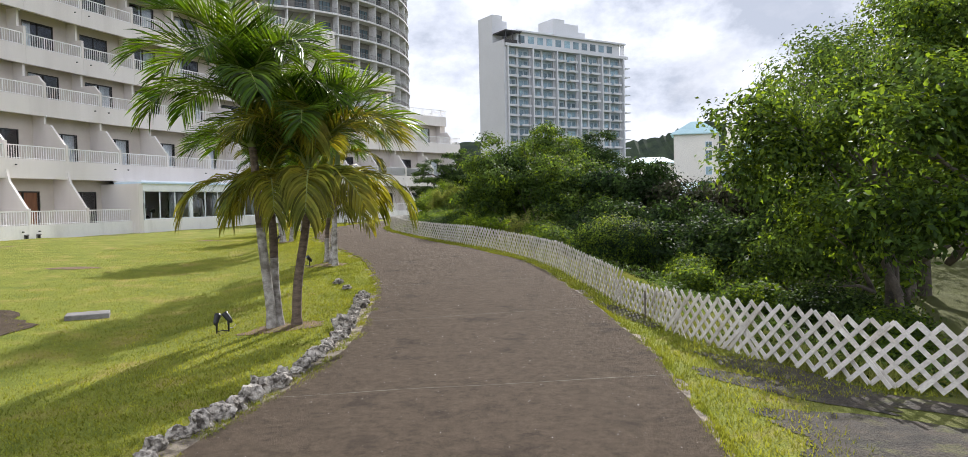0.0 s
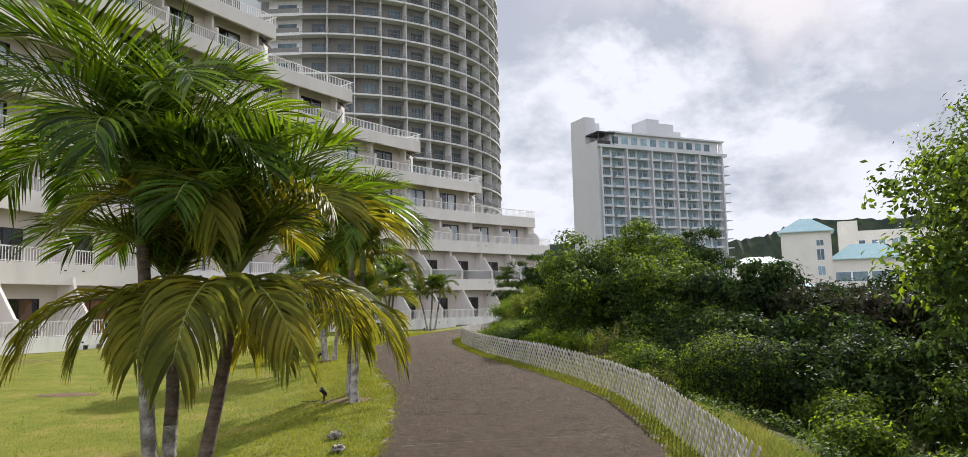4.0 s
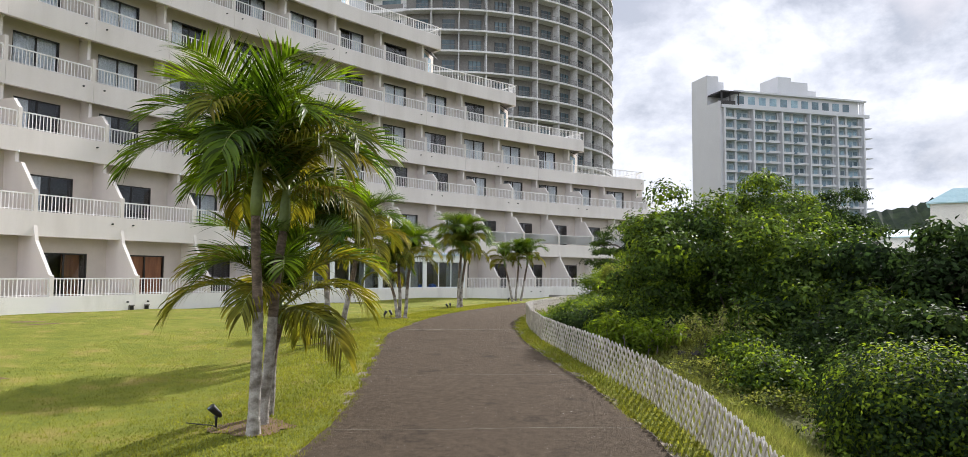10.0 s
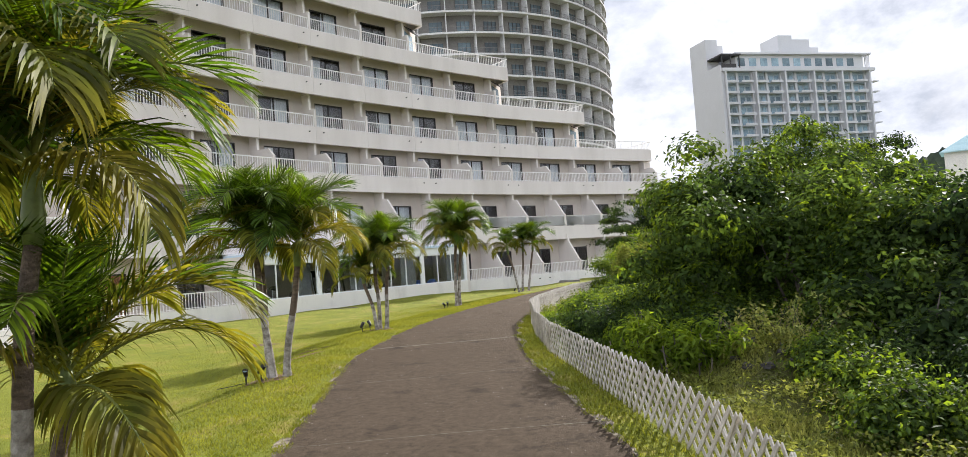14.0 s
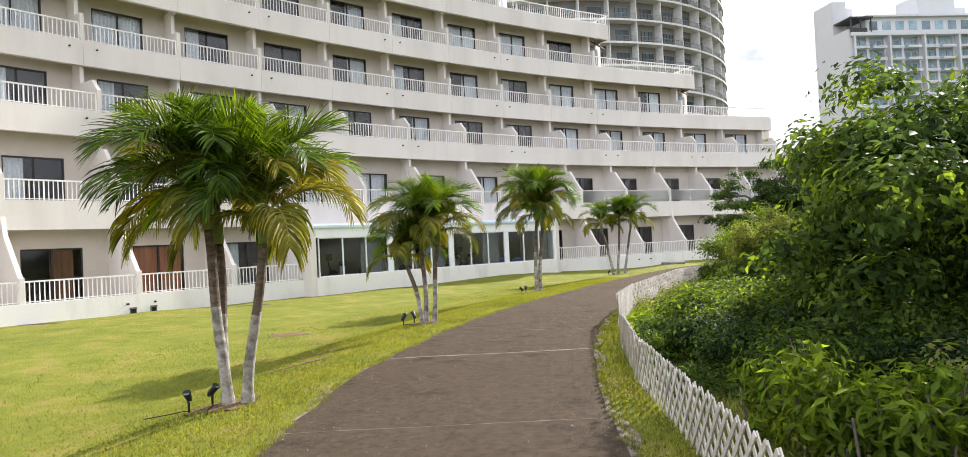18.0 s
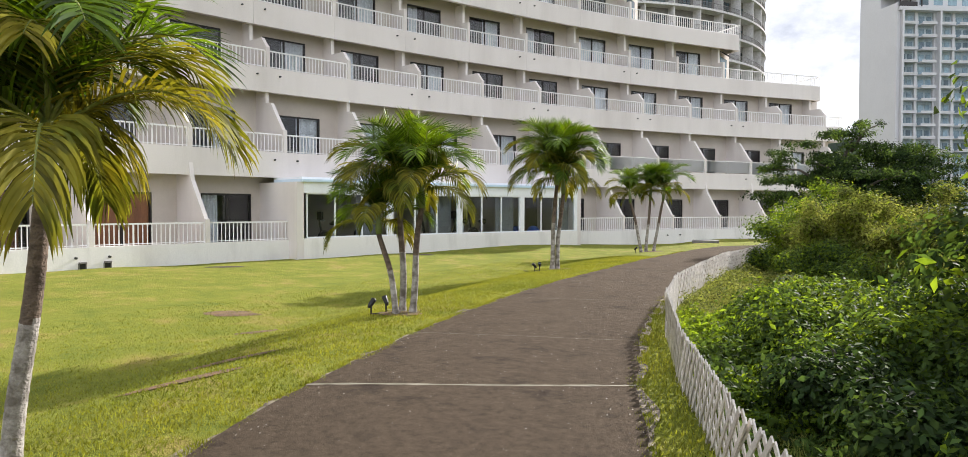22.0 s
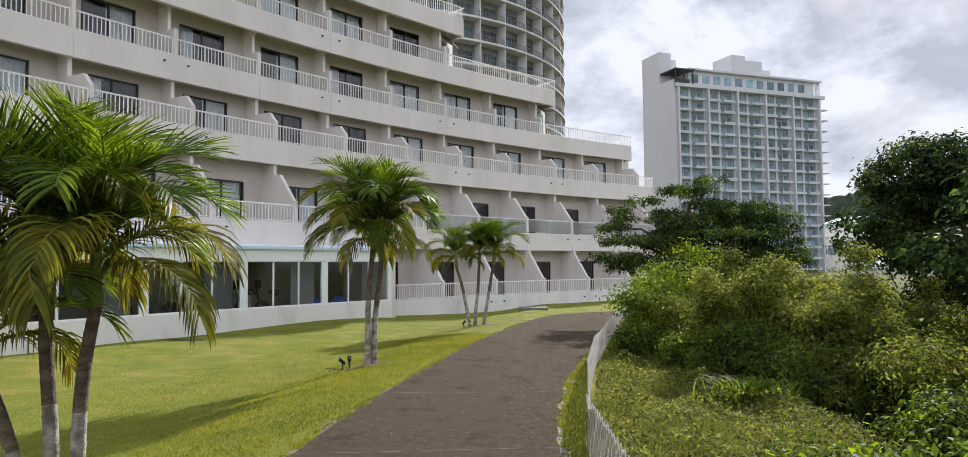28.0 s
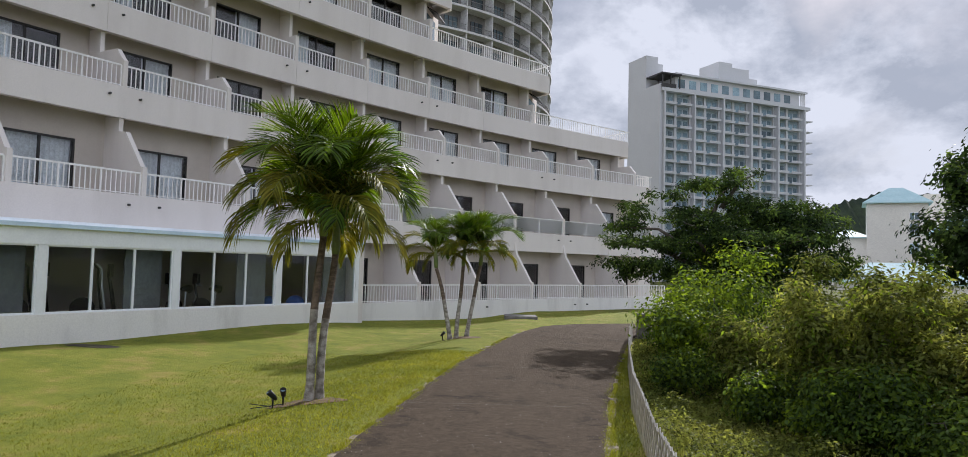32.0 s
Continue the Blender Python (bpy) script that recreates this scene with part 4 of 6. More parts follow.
arc_box(bm, TR - 1.6, TR + 0.10, 0, -d * T_BAYS, -0.14, 0.15, T_BAYS * 4)
t_slab = mesh_of("slab", bm, TOWER_WALL)
for fl in range(T_FLOORS):
    z = TZ + fl * TP
    part("slab", t_slab, None, tower, m=Matrix.Translation((0, 0, z)) @ Matrix.Rotation(radians(T_FIN + T_STEP), 4, "Z"))
    for b in range(-1, T_BAYS - 1):
        m = Matrix.Translation((0, 0, z)) @ Matrix.Rotation(radians(T_FIN - b * T_STEP), 4, "Z")
        wall = part("balcony_wall", t_wall, None, tower, m=m)
        part("window", t_window, None, wall, "dark balcony window")
        part("fin", t_fin, None, tower, m=m)
        part("railing", t_rail, None, tower, m=m)
# stair core at the end of the curve: open landings, then a plain shaft
end_a = radians(T_FIN - (T_BAYS - 1) * T_STEP)
m_end = Matrix.Rotation(end_a, 4, "Z")
for fl in range(T_FLOORS):
    z = TZ + fl * TP
    bm = bmesh.new()
    box(bm, TR - 1.6, TR + 0.10, -7.2, 0.0, z - 0.22, z + 0.26)
    part("landing", bm, TOWER_WALL, tower, m=m_end)
    bm = bmesh.new()
    box(bm, TR - 0.1, TR - 0.04, -5.4, -0.1, z + 0.26, z + 1.05)
    part("landing_wall", bm, TOWER_SHADED, tower, m=m_end)
    bm = bmesh.new()
    box(bm, TR - 1.52, TR - 1.46, -3.9, -0.9, z + 1.45, z + 2.25)
    part("landing_window", bm, TOWER_WIN, tower, "dark strip window", m=m_end)
bm = bmesh.new()
box(bm, TR - 9, TR - 1.5, -5.4, 0.0, 0, TZ + T_FLOORS * TP)
part("stair_wall", bm, TOWER_WALL, tower, m=m_end)
bm = bmesh.new()
box(bm, TR - 12, TR - 2.6, -10.6, -5.4, 0, 3.0 + T_FLOORS * TP)
part("lift_shaft", bm, FAR_SHADED_WHITE, tower, "plain pale lift shaft", m=m_end)
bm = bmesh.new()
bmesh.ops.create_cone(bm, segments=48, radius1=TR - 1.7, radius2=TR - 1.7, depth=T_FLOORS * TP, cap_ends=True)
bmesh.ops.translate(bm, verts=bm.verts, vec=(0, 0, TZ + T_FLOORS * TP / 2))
part("drum", bm, TOWER_SHADED, tower)

# ---- distant white hotel ----
far = new("distant_hotel")
FC = Vector((6.1, 190.0, 0))
FE = Vector((42.2, 212.5, 0))
far.location = FC
far.rotation_euler = (0, 0, math.atan2(FE.y - FC.y, FE.x - FC.x))
tagged(far, "distant white slab hotel with rows of small balconies", "building", kind="structure")
FW = (FE - FC).length
FTOP, FP, FN = 42.3, 2.58, 17
unit = FW / 10.5
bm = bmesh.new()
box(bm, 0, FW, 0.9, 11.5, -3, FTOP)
part("wall", bm, FAR_SHADED_BACK, far)
bm = bmesh.new()
box(bm, -0.25, 0.0, -0.4, 12.0, -3, FTOP + 1.6)
part("side_wall", bm, FAR_SHADED_WHITE, far, "blank white gable wall")
bm = bmesh.new()
box(bm, 0.0, 0.9, -0.1, 0.88, -3, FTOP)
part("edge_pier", bm, FAR_SHADED_WHITE, far)
bm = bmesh.new()
box(bm, 0.06, unit * 0.80, -0.75, 0.9, -0.14, 0.14)
box(bm, 0.06, unit * 0.80, -0.80, -0.72, 0.14, 0.40)
f_balc = mesh_of("balcony", bm, FAR_SHADED_WHITE)
bm = bmesh.new()
box(bm, 0.45, unit * 0.38, 0.80, 0.88, 0.15, 1.75)
box(bm, unit * 0.50, unit * 0.74, 0.80, 0.88, 0.15, 1.75)
f_win = mesh_of("window", bm, FAR_WIN)
bm = bmesh.new()
box(bm, unit * 0.84, unit * 0.98, 0.5, 0.95, 0, FP)
f_pier = mesh_of("pier", bm, FAR_SHADED_WHITE)
for fl in range(FN):
    z = FTOP - FP * (fl + 1)
    for b in range(10):
        m = Matrix.Translation((0.9 + b * unit, 0, z))
        bal = part("balcony", f_balc, None, far, m=m)
        part("window", f_win, None, bal, "blue-grey balcony window")
        part("pier", f_pier, None, far, m=m)
    bm = bmesh.new()
    box(bm, FW - 0.1, FW + 1.5, -0.6, 3.0, z - 0.1, z + 0.12)
    part("corner_balcony", bm, FAR_SHADED_WHITE, far)
for b in range(0, 11, 2):
    bm = bmesh.new()
    x = 0.85 + b * unit
    box(bm, x - 0.2, x + 0.2, -0.9, 0.5, -3, FTOP + 0.4)
    part("rib", bm, FAR_SHADED_WHITE, far)
bm = bmesh.new()
box(bm, 0, FW + 0.5, -0.9, 12, FTOP, FTOP + 0.75)
part("cornice", bm, FAR_SHADED_WHITE, far)
bm = bmesh.new()
box(bm, 4.5, FW - 1.6, 0.6, 10.5, FTOP + 0.75, FTOP + 4.2)
pent = part("penthouse", bm, FAR_SHADED_WHITE, far)
for i in range(11):
    bm = bmesh.new()
    x = 5.2 + i * (FW - 8.5) / 11
    box(bm, x, x + 1.9, 0.52, 0.6, FTOP + 1.5, FTOP + 3.4)
    part("penthouse_window", bm, FAR_WIN, pent)
bm = bmesh.new()
box(bm, 4.0, FW + 0.2, -0.3, 11, FTOP + 4.2, FTOP + 4.6)
for i in range(4):
    box(bm, FW - 1.4 + i * 0.4, FW - 1.25 + i * 0.4, 0.2, 0.4, FTOP + 0.7, FTOP + 4.2)
part("penthouse_roof", bm, FAR_SHADED_WHITE, far)
bm = bmesh.new()
box(bm, -0.25, 3.0, 5.0, 12.0, FTOP + 1.6, FTOP + 9.2)
box(bm, 0.0, 3.0, 5.0, 12.0, FTOP + 0.75, FTOP + 1.6)
box(bm, 3.0, 5.8, 10.5, 12.0, FTOP + 0.75, FTOP + 8.4)
box(bm, 3.0, 5.8, 7.0, 10.5, FTOP + 4.6, FTOP + 8.4)
box(bm, 5.8, 7.6, 7.0, 11.0, FTOP + 4.6, FTOP + 6.4)
part("lift_house", bm, FAR_SHADED_WHITE, far, "stepped white lift house")
bm = bmesh.new()
box(bm, 19.5, 23.5, 4.0, 11, FTOP + 4, FTOP + 10.2)
box(bm, 23.5, 28.5, 4.0, 11, FTOP + 4, FTOP + 9.2)
box(bm, 28.5, 31.0, 4.0, 11, FTOP + 4, FTOP + 7.2)
part("lift_house", bm, FAR_SHADED_WHITE, far, "stepped white lift house")
bm = bmesh.new()
box(bm, -0.1, 5.2, -0.9, 5.0, FTOP + 3.8, FTOP + 4.1)
for x in (0.2, 2.4, 4.8):
    box(bm, x, x + 0.2, -0.6, -0.4, FTOP + 0.6, FTOP + 3.8)
box(bm, 0.0, 3.8, -0.8, -0.7, FTOP + 0.6, FTOP + 1.7)
part("roof_canopy", bm, FRAME_DARK, far, "dark roof terrace canopy")


# ---- cream villas with pale teal roofs ----
def villa(name, at, turn, blocks, label):
    v = new(name)
    v.location = (at[0], at[1], 0)
    v.rotation_euler = (0, 0, radians(turn))
    tagged(v, label, "building", kind="structure")
    for x0, x1, y0, y1, z1, roof, rows in blocks:
        bm = bmesh.new()
        box(bm, x0, x1, y0, y1, -4, z1)
        wall = part("wall", bm, CREAM, v)
        if roof:
            bm = bmesh.new()
            o = 0.9
            c = [bm.verts.new(p) for p in ((x0 - o, y0 - o, z1), (x1 + o, y0 - o, z1), (x1 + o, y1 + o, z1), (x0 - o, y1 + o, z1))]
            e = [bm.verts.new((p.co.x, p.co.y, z1 + 0.3)) for p in c]
            w, h = (x1 - x0) / 2, (y1 - y0) / 2
            s = min(w, h)
            cx, cy = (x0 + x1) / 2, (y0 + y1) / 2
            t0 = bm.verts.new((cx - (w - s) , cy - (h - s), z1 + 0.3 + roof))
            t1 = bm.verts.new((cx + (w - s) + 0.01, cy + (h - s) + 0.01, z1 + 0.3 + roof))
            bm.faces.new(c[::-1])
            for i in range(4):
                bm.faces.new((c[i], c[(i + 1) % 4], e[(i + 1) % 4], e[i]))
            if w >= h:
                bm.faces.new((e[0], e[1], t1, t0)); bm.faces.new((e[1], e[2], t1)); bm.faces.new((e[2], e[3], t0, t1)); bm.faces.new((e[3], e[0], t0))
            else:
                bm.faces.new((e[0], e[1], t0)); bm.faces.new((e[1], e[2], t1, t0)); bm.faces.new((e[2], e[3], t1)); bm.faces.new((e[3], e[0], t0, t1))
            part("roof", bm, ROOF_TEAL, v, "pale teal hipped roof")
        for wx, wz, ww, wh in rows:
            bm = bmesh.new()
            box(bm, wx - 0.12, wx + ww + 0.12, y0 - 0.06, y0 + 0.05, wz - 0.12, wz + wh + 0.12)
            fr = part("window", bm, FRAME_WHITE, wall)
            bm = bmesh.new()
            box(bm, wx, wx + ww * 0.47, y0 - 0.09, y0 - 0.05, wz, wz + wh)
            box(bm, wx + ww * 0.53, wx + ww, y0 - 0.09, y0 - 0.05, wz, wz + wh)
            part("pane", bm, FAR_WIN, fr)


villa("villa_tower", (64.7, 217), -17, [(-7, 6.0, 0, 10, 20.6, 4.0, [(2.2, 16.6, 1.8, 1.6), (2.2, 12.6, 1.8, 3.0), (2.2, 8.4, 1.8, 2.4), (2.2, 4.0, 1.8, 2.4)]),
      (-31, -7, -1, 9, 9.0, 0, [(-28.5, 4.6, 4.2, 2.4), (-22.5, 4.6, 4.2, 2.4), (-16.5, 4.6, 4.2, 2.4)]), (-21, -6.8, 2.5, 10, 12.2, 2.0, []),
      (6, 24, 2.5, 12, 12.5, 4.2, [(6.6, 6.4, 8.0, 2.6), (15.5, 6.4, 7.5, 2.6), (6.6, 1.6, 8.0, 3.0), (15.5, 1.6, 7.5, 3.0)])],
      "cream villa tower with a pale teal pyramid roof")
villa("villa_low", (37.0, 150), -14, [(-6, 12, 0, 10, 1.6, 3.0, [])], "low villa with a broad pale teal roof")
villa("villa_rear", (101, 262), -17, [(-10, 26, 0, 8, 24.5, 0, [(-8, 19, 4, 2.2), (-2, 19, 4, 2.2), (4, 19, 4, 2.2), (10, 19, 4, 2.2), (-8, 14, 4, 2.2), (-2, 14, 4, 2.2), (4, 14, 4, 2.2), (10, 14, 4, 2.2)]),
      (-12, -6, -1, 8, 28.0, 0, [])], "far white apartment house with a flat roof")


# ---- wooded hills on the horizon ----
def hill(name, points, seed, label):
    """A ridge of (x, y, height), bumpy with trees, two slopes deep."""
    rng = random.Random(seed)
    n = 160
    xs, ys, hs = zip(*points)
    t = [i / (len(points) - 1) for i in range(len(points))]
    bm = bmesh.new()
    rows = [[], [], [], []]
    for i in range(n + 1):
        u = i / n
        x, y, h = lerp(u, t, xs), lerp(u, t, ys), lerp(u, t, hs)
        bump = 2.2 * noise.noise(Vector((u * 23, seed, 0))) + 2.0 * abs(noise.noise(Vector((u * 70, seed, 2)))) + rng.uniform(-0.7, 0.7)
        rows[0].append(bm.verts.new((x, y - 60, -6)))
        rows[1].append(bm.verts.new((x, y - 22, h * 0.62 + bump * 0.7)))
        rows[2].append(bm.verts.new((x, y, h + bump)))
        rows[3].append(bm.verts.new((x, y + 80, -6)))
    for a, b in zip(rows, rows[1:]):
        for i in range(n):
            bm.faces.new((a[i], a[i + 1], b[i + 1], b[i]))
    ob = part(name, bm, HILL_GREEN)
    tagged(ob, label, "hill", kind="structure")


hill("backdrop_hill", [(-240, 380, 20), (-120, 400, 30), (-40, 410, 34), (0, 400, 35), (60, 400, 32), (98, 400, 35), (125, 400, 43), (165, 400, 42), (210, 390, 46), (260, 380, 44), (420, 340, 30)], 3,
     "dark wooded ridge on the horizon")


# ---- palms ----
def frond_mesh(seed, length, rise, bend, hang, mat, pairs=58, leaf=0.50):
    """A feather frond growing along +x: rib and leaflets that hang from it."""
    r = random.Random(seed)
    verts, faces = [], []
    steps = 24
    pos, ribs = Vector((0, 0, 0)), []
    for i in range(steps + 1):
        s = i / steps
        a = rise - bend * s ** 1.7
        d = Vector((math.cos(a), 0, math.sin(a)))
        ribs.append((pos.copy(), d))
        pos += d * length / steps
    sway = r.uniform(-0.12, 0.12)

    def at(s):
        f = min(s, 0.9999) * steps
        i = int(f)
        p = ribs[i][0].lerp(ribs[i + 1][0], f - i)
        return p + Vector((0, sway * s * s * length, 0)), ribs[i][1]

    for i in range(pairs):
        s = 0.10 + 0.90 * (i + 0.4 * r.random()) / pairs
        p, d = at(s)
        up = Vector((-d.z, 0, d.x))
        size = leaf * (0.50 + 0.62 * math.sin(math.pi * min(1.0, 0.12 + 0.80 * s))) * r.uniform(0.88, 1.08)
        for side in (-1, 1):
            if r.random() < 0.03:
                continue
            fwd = 0.62 + 0.75 * s * s + r.uniform(-0.06, 0.06)
            lift = (0.05, 0.42, 0.22)[(i + (side > 0)) % 3] + r.uniform(-0.14, 0.14)
            out = (d * fwd + Vector((0, side, 0)) * r.uniform(0.74, 0.86) + up * lift).normalized()
            w = 0.0150 * r.uniform(0.8, 1.2)
            wide = d.cross(out).cross(out).normalized()
            wide = (wide * 0.6 + d * 0.45).normalized() * w
            drop = hang * r.uniform(0.8, 1.2)
            q, line = p.copy(), []
            dirn = out.copy()
            for j in range(5):
                line.append(q.copy())
                dirn = (dirn + Vector((0, 0, -drop * (0.05 + 0.16 * j)))).normalized()
                q = q + dirn * size / 4
            b = len(verts)
            for j, k in ((0, 0.5), (1, 1.0), (2, 0.95), (3, 0.6)):
                verts += [line[j] - wide * k, line[j] + wide * k]
            verts.append(line[4])
            for j in (0, 2, 4):
                faces += [(b + j, b + j + 1, b + j + 3), (b + j, b + j + 3, b + j + 2)]
            faces.append((b + 6, b + 7, b + 8))
    nb = len(verts)
    for i in range(steps + 1):
        p, d = at(i / steps)
        w = 0.020 * (1 - 0.85 * i / steps)
        verts += [p + Vector((0, -w, 0.3 * w)), p + Vector((0, w, 0.3 * w)), p + Vector((d.z * w, 0, -d.x * w * 1.2))]
    ribs_from = len(faces)
    for i in range(steps):
        a, b = nb + 3 * i, nb + 3 * i + 3
        for j in range(3):
            k = (j + 1) % 3
            faces += [(a + j, a + k, b + k), (a + j, b + k, b + j)]
    me = quads_mesh("frond", np.array([tuple(v) for v in verts]), np.array(faces), mat)
    me.materials.append(RACHIS)
    idx = np.zeros(len(faces), dtype=np.int32)
    idx[ribs_from:] = 1
    me.polygons.foreach_set("material_index", idx)
    me.polygons.foreach_set("use_smooth", np.ones(len(faces), dtype=bool))
    return me


FRONDS = {}
for i in range(3):
    FRONDS["spear", i] = frond_mesh(20 + i, 1.05, 1.45, 0.40, 0.12, FROND, 30, 0.42)
    FRONDS["high", i] = frond_mesh(30 + i, 1.45, 1.34, 1.55, 0.25, FROND)
    FRONDS["mid", i] = frond_mesh(40 + i, 1.50, 1.04, 2.0, 0.4, FROND)
    FRONDS["low", i] = frond_mesh(50 + i, 1.42, 0.62, 1.80, 0.8, FROND)
    FRONDS["old", i] = frond_mesh(60 + i, 1.35, 0.25, 1.7, 1.6, FROND_SUN)
    FRONDS["low_sun", i] = frond_mesh(80 + i, 1.42, 0.62, 1.85, 1.1, FROND_SUN)
    FRONDS["mid_sun", i] = frond_mesh(70 + i, 1.48, 1.0, 1.9, 0.8, FROND_SUN)


def palm(at, tall, lean=(0.0, 0.0), seed=0, size=1.0, fronds=15, sun=0.2, thick=0.062, droop=0.06, brown=0.46, label=""):
    r = random.Random(seed)
    x, y = at
    z = ground_z(x, y) - 0.08
    p = new("palm_tree")
    p.location = (x, y, z)
    tagged(p, label or "slender feather palm with a ringed pale grey trunk on the lawn", "palm tree", group="palms on the lawn")
    bm = bmesh.new()
    pts, rad = [], []
    n = 44
    for i in range(n + 1):
        s = i / n
        e = s ** 1.35
        pts.append((lean[0] * e + 0.012 * math.sin(7 * s + seed), lean[1] * e + 0.012 * math.cos(6 * s + seed), tall * 0.80 * s))
        rad.append(thick * (1.35 - 0.6 * min(1, s * 9) * 0.6 if s < 0.11 else 1.0 - 0.25 * s) * (1 + 0.045 * (i % 2)))
    tube(bm, pts, rad, 10)
    for f in bm.faces:
        f.material_index = 1 if f.calc_center_median().z > tall * brown else 0
    part("trunk", bm, [PALM_TRUNK, PALM_TRUNK_HIGH], p, "ringed grey trunk, whitish below and brown above")
    bm = bmesh.new()
    top = Vector((lean[0] * 1.08, lean[1] * 1.08, tall))
    base = Vector(pts[-1])
    sp = [base.lerp(top, t) for t in (0, 0.25, 0.6, 1.0)]
    tube(bm, sp, [thick * 0.85, thick * 1.05, thick * 0.85, thick * 0.45], 10)
    part("crownshaft", bm, SHAFT, p, "smooth yellow-green crownshaft")
    kinds = []
    for i in range(fronds):
        u = i / (fronds - 1)
        kinds.append("spear" if u < 0.10 else "high" if u < 0.40 else "mid" if u < 0.74 else "low" if u < 0.97 - 0.9 * droop else "old")
    for i, kind in enumerate(kinds):
        # sun: share of fronds given the sunlit leaflet colour
        if kind in ("mid", "low") and r.random() < sun:
            kind = "mid_sun" if kind == "mid" else "low_sun"
        turn = i * 137.5 + r.uniform(-18, 18) + seed * 40
        s = size * r.uniform(0.88, 1.1)
        drop = {"spear": 0.0, "high": 0.02, "mid_sun": 0.05, "mid": 0.05, "low": 0.10, "low_sun": 0.10, "old": 0.16}[kind]
        m = Matrix.Translation(top - Vector((0, 0, drop))) @ Matrix.Rotation(radians(turn), 4, "Z") @ Matrix.Rotation(radians(r.uniform(-9, 9)), 4, "X") @ Matrix.Diagonal((s, s, s, 1))
        part("frond", FRONDS[kind, r.randrange(3)], None, p, m=m)
    return p


# group by the bend, with rocks along the path
palm((-2.72, 9.08), 2.95, (-0.20, 0.05), 1, 1.05, 24, 0.10, droop=0.0)
palm((-2.66, 9.20), 2.05, (-0.12, 0.16), 2, 0.86, 16, 0.45, droop=0.25)
palm((-2.43, 9.18), 2.10, (0.16, 0.16), 21, 1.04, 31, 0.62, droop=0.27, brown=-1)
# pair with a short one behind
palm((-3.24, 15.63), 2.82, (-0.05, 0.02), 4, 0.92, 27, 0.2, droop=0.0)
palm((-3.39, 15.98), 2.64, (0.16, 0.08), 5, 0.86, 24, 0.45, droop=0.06)
palm((-3.62, 16.42), 1.35, (0.06, 0.10), 6, 0.88, 21, 0.40)
# three standing together, one leaning
palm((-6.38, 22.90), 2.50, (-0.20, 0.0), 7, 0.88, 30, 0.15)
palm((-6.48, 23.00), 2.30, (-0.14, 0.10), 8, 0.84, 16, 0.12)
palm((-6.17, 23.00), 2.24, (0.27, 0.06), 9, 0.83, 28, 0.42, droop=0.08)
palm((-7.62, 29.30), 1.54, (-0.27, -0.05), 10, 0.66, 18, 0.30, thick=0.05)
palm((-7.66, 29.52), 2.12, (-0.04, 0.0), 11, 0.78, 22, 0.35, thick=0.054)
palm((-7.48, 29.50), 2.02, (0.12, 0.05), 12, 0.74, 21, 0.5, thick=0.054)
palm((-9.00, 38.95), 2.98, (0.12, 0.0), 13, 1.02, 32, 0.10)
palm((-8.93, 39.14), 2.66, (0.16, 0.02), 14, 0.95, 25, 0.25, droop=0.08)
palm((-9.20, 49.2), 2.55, (-0.45, 0.0), 15, 0.85, 16, 0.25)
palm((-9.10, 49.6), 2.65, (0.16, 0.0), 16, 0.88, 17, 0.2)
palm((-8.85, 49.9), 2.65, (0.34, 0.1), 17, 0.88, 17, 0.30)


# ---- broad-leaved trees and shrubs ----
def leaf_cloud(rng, blobs, count, size, clump=0.35, spread=0.16, up=0.5, fill=0.25, long=2.0):
    """Folded leaves gathered in clumps on and inside ellipsoids (centre, radii)."""
    vol = np.array([b[3] * b[4] * b[5] for b in blobs]) ** (2 / 3)
    share = np.maximum(1, (count * vol / vol.sum()).astype(int))
    P, N = [], []
    for b, n in zip(blobs, share):
        c, rad = np.array(b[:3]), np.array(b[3:6])
        nc = max(6, int(n * clump / 8))
        d = rng.normal(size=(nc, 3))
        d /= np.linalg.norm(d, axis=1)[:, None]
        d[:, 2] = np.where(d[:, 2] < -0.55, -d[:, 2] * 0.6, d[:, 2])
        rr = np.where(rng.random(nc) < fill, rng.uniform(0.35, 0.85, nc), rng.uniform(0.82, 1.12, nc))
        cc = c + d * rad * rr[:, None]
        pick = rng.integers(0, nc, n)
        off = rng.normal(size=(n, 3)) * spread * np.array([1.0, 1.0, 0.7])
        P.append(cc[pick] + off)
        nn = d[pick] + off / spread * 0.35 + rng.normal(size=(n, 3)) * 0.45 + np.array([0, 0, up])
        N.append(nn / np.linalg.norm(nn, axis=1)[:, None])
    P, N = np.concatenate(P), np.concatenate(N)
    n = len(P)
    a = rng.normal(size=(n, 3)) + np.array([0, 0, -0.35])
    L = a - (a * N).sum(1)[:, None] * N
    L /= np.linalg.norm(L, axis=1)[:, None]
    W = np.cross(N, L)
    s = (size * rng.uniform(0.55, 1.25, n))[:, None]
    v = np.stack([P, P + L * s * 0.45 + W * s / long * 0.5 + N * s * 0.10, P + L * s, P + L * s * 0.45 - W * s / long * 0.5 + N * s * 0.10], 1)
    i = np.arange(n)[:, None] * 4
    return v.reshape(-1, 3), np.concatenate([i + np.array([0, 1, 2]), i + np.array([0, 2, 3])], 0)


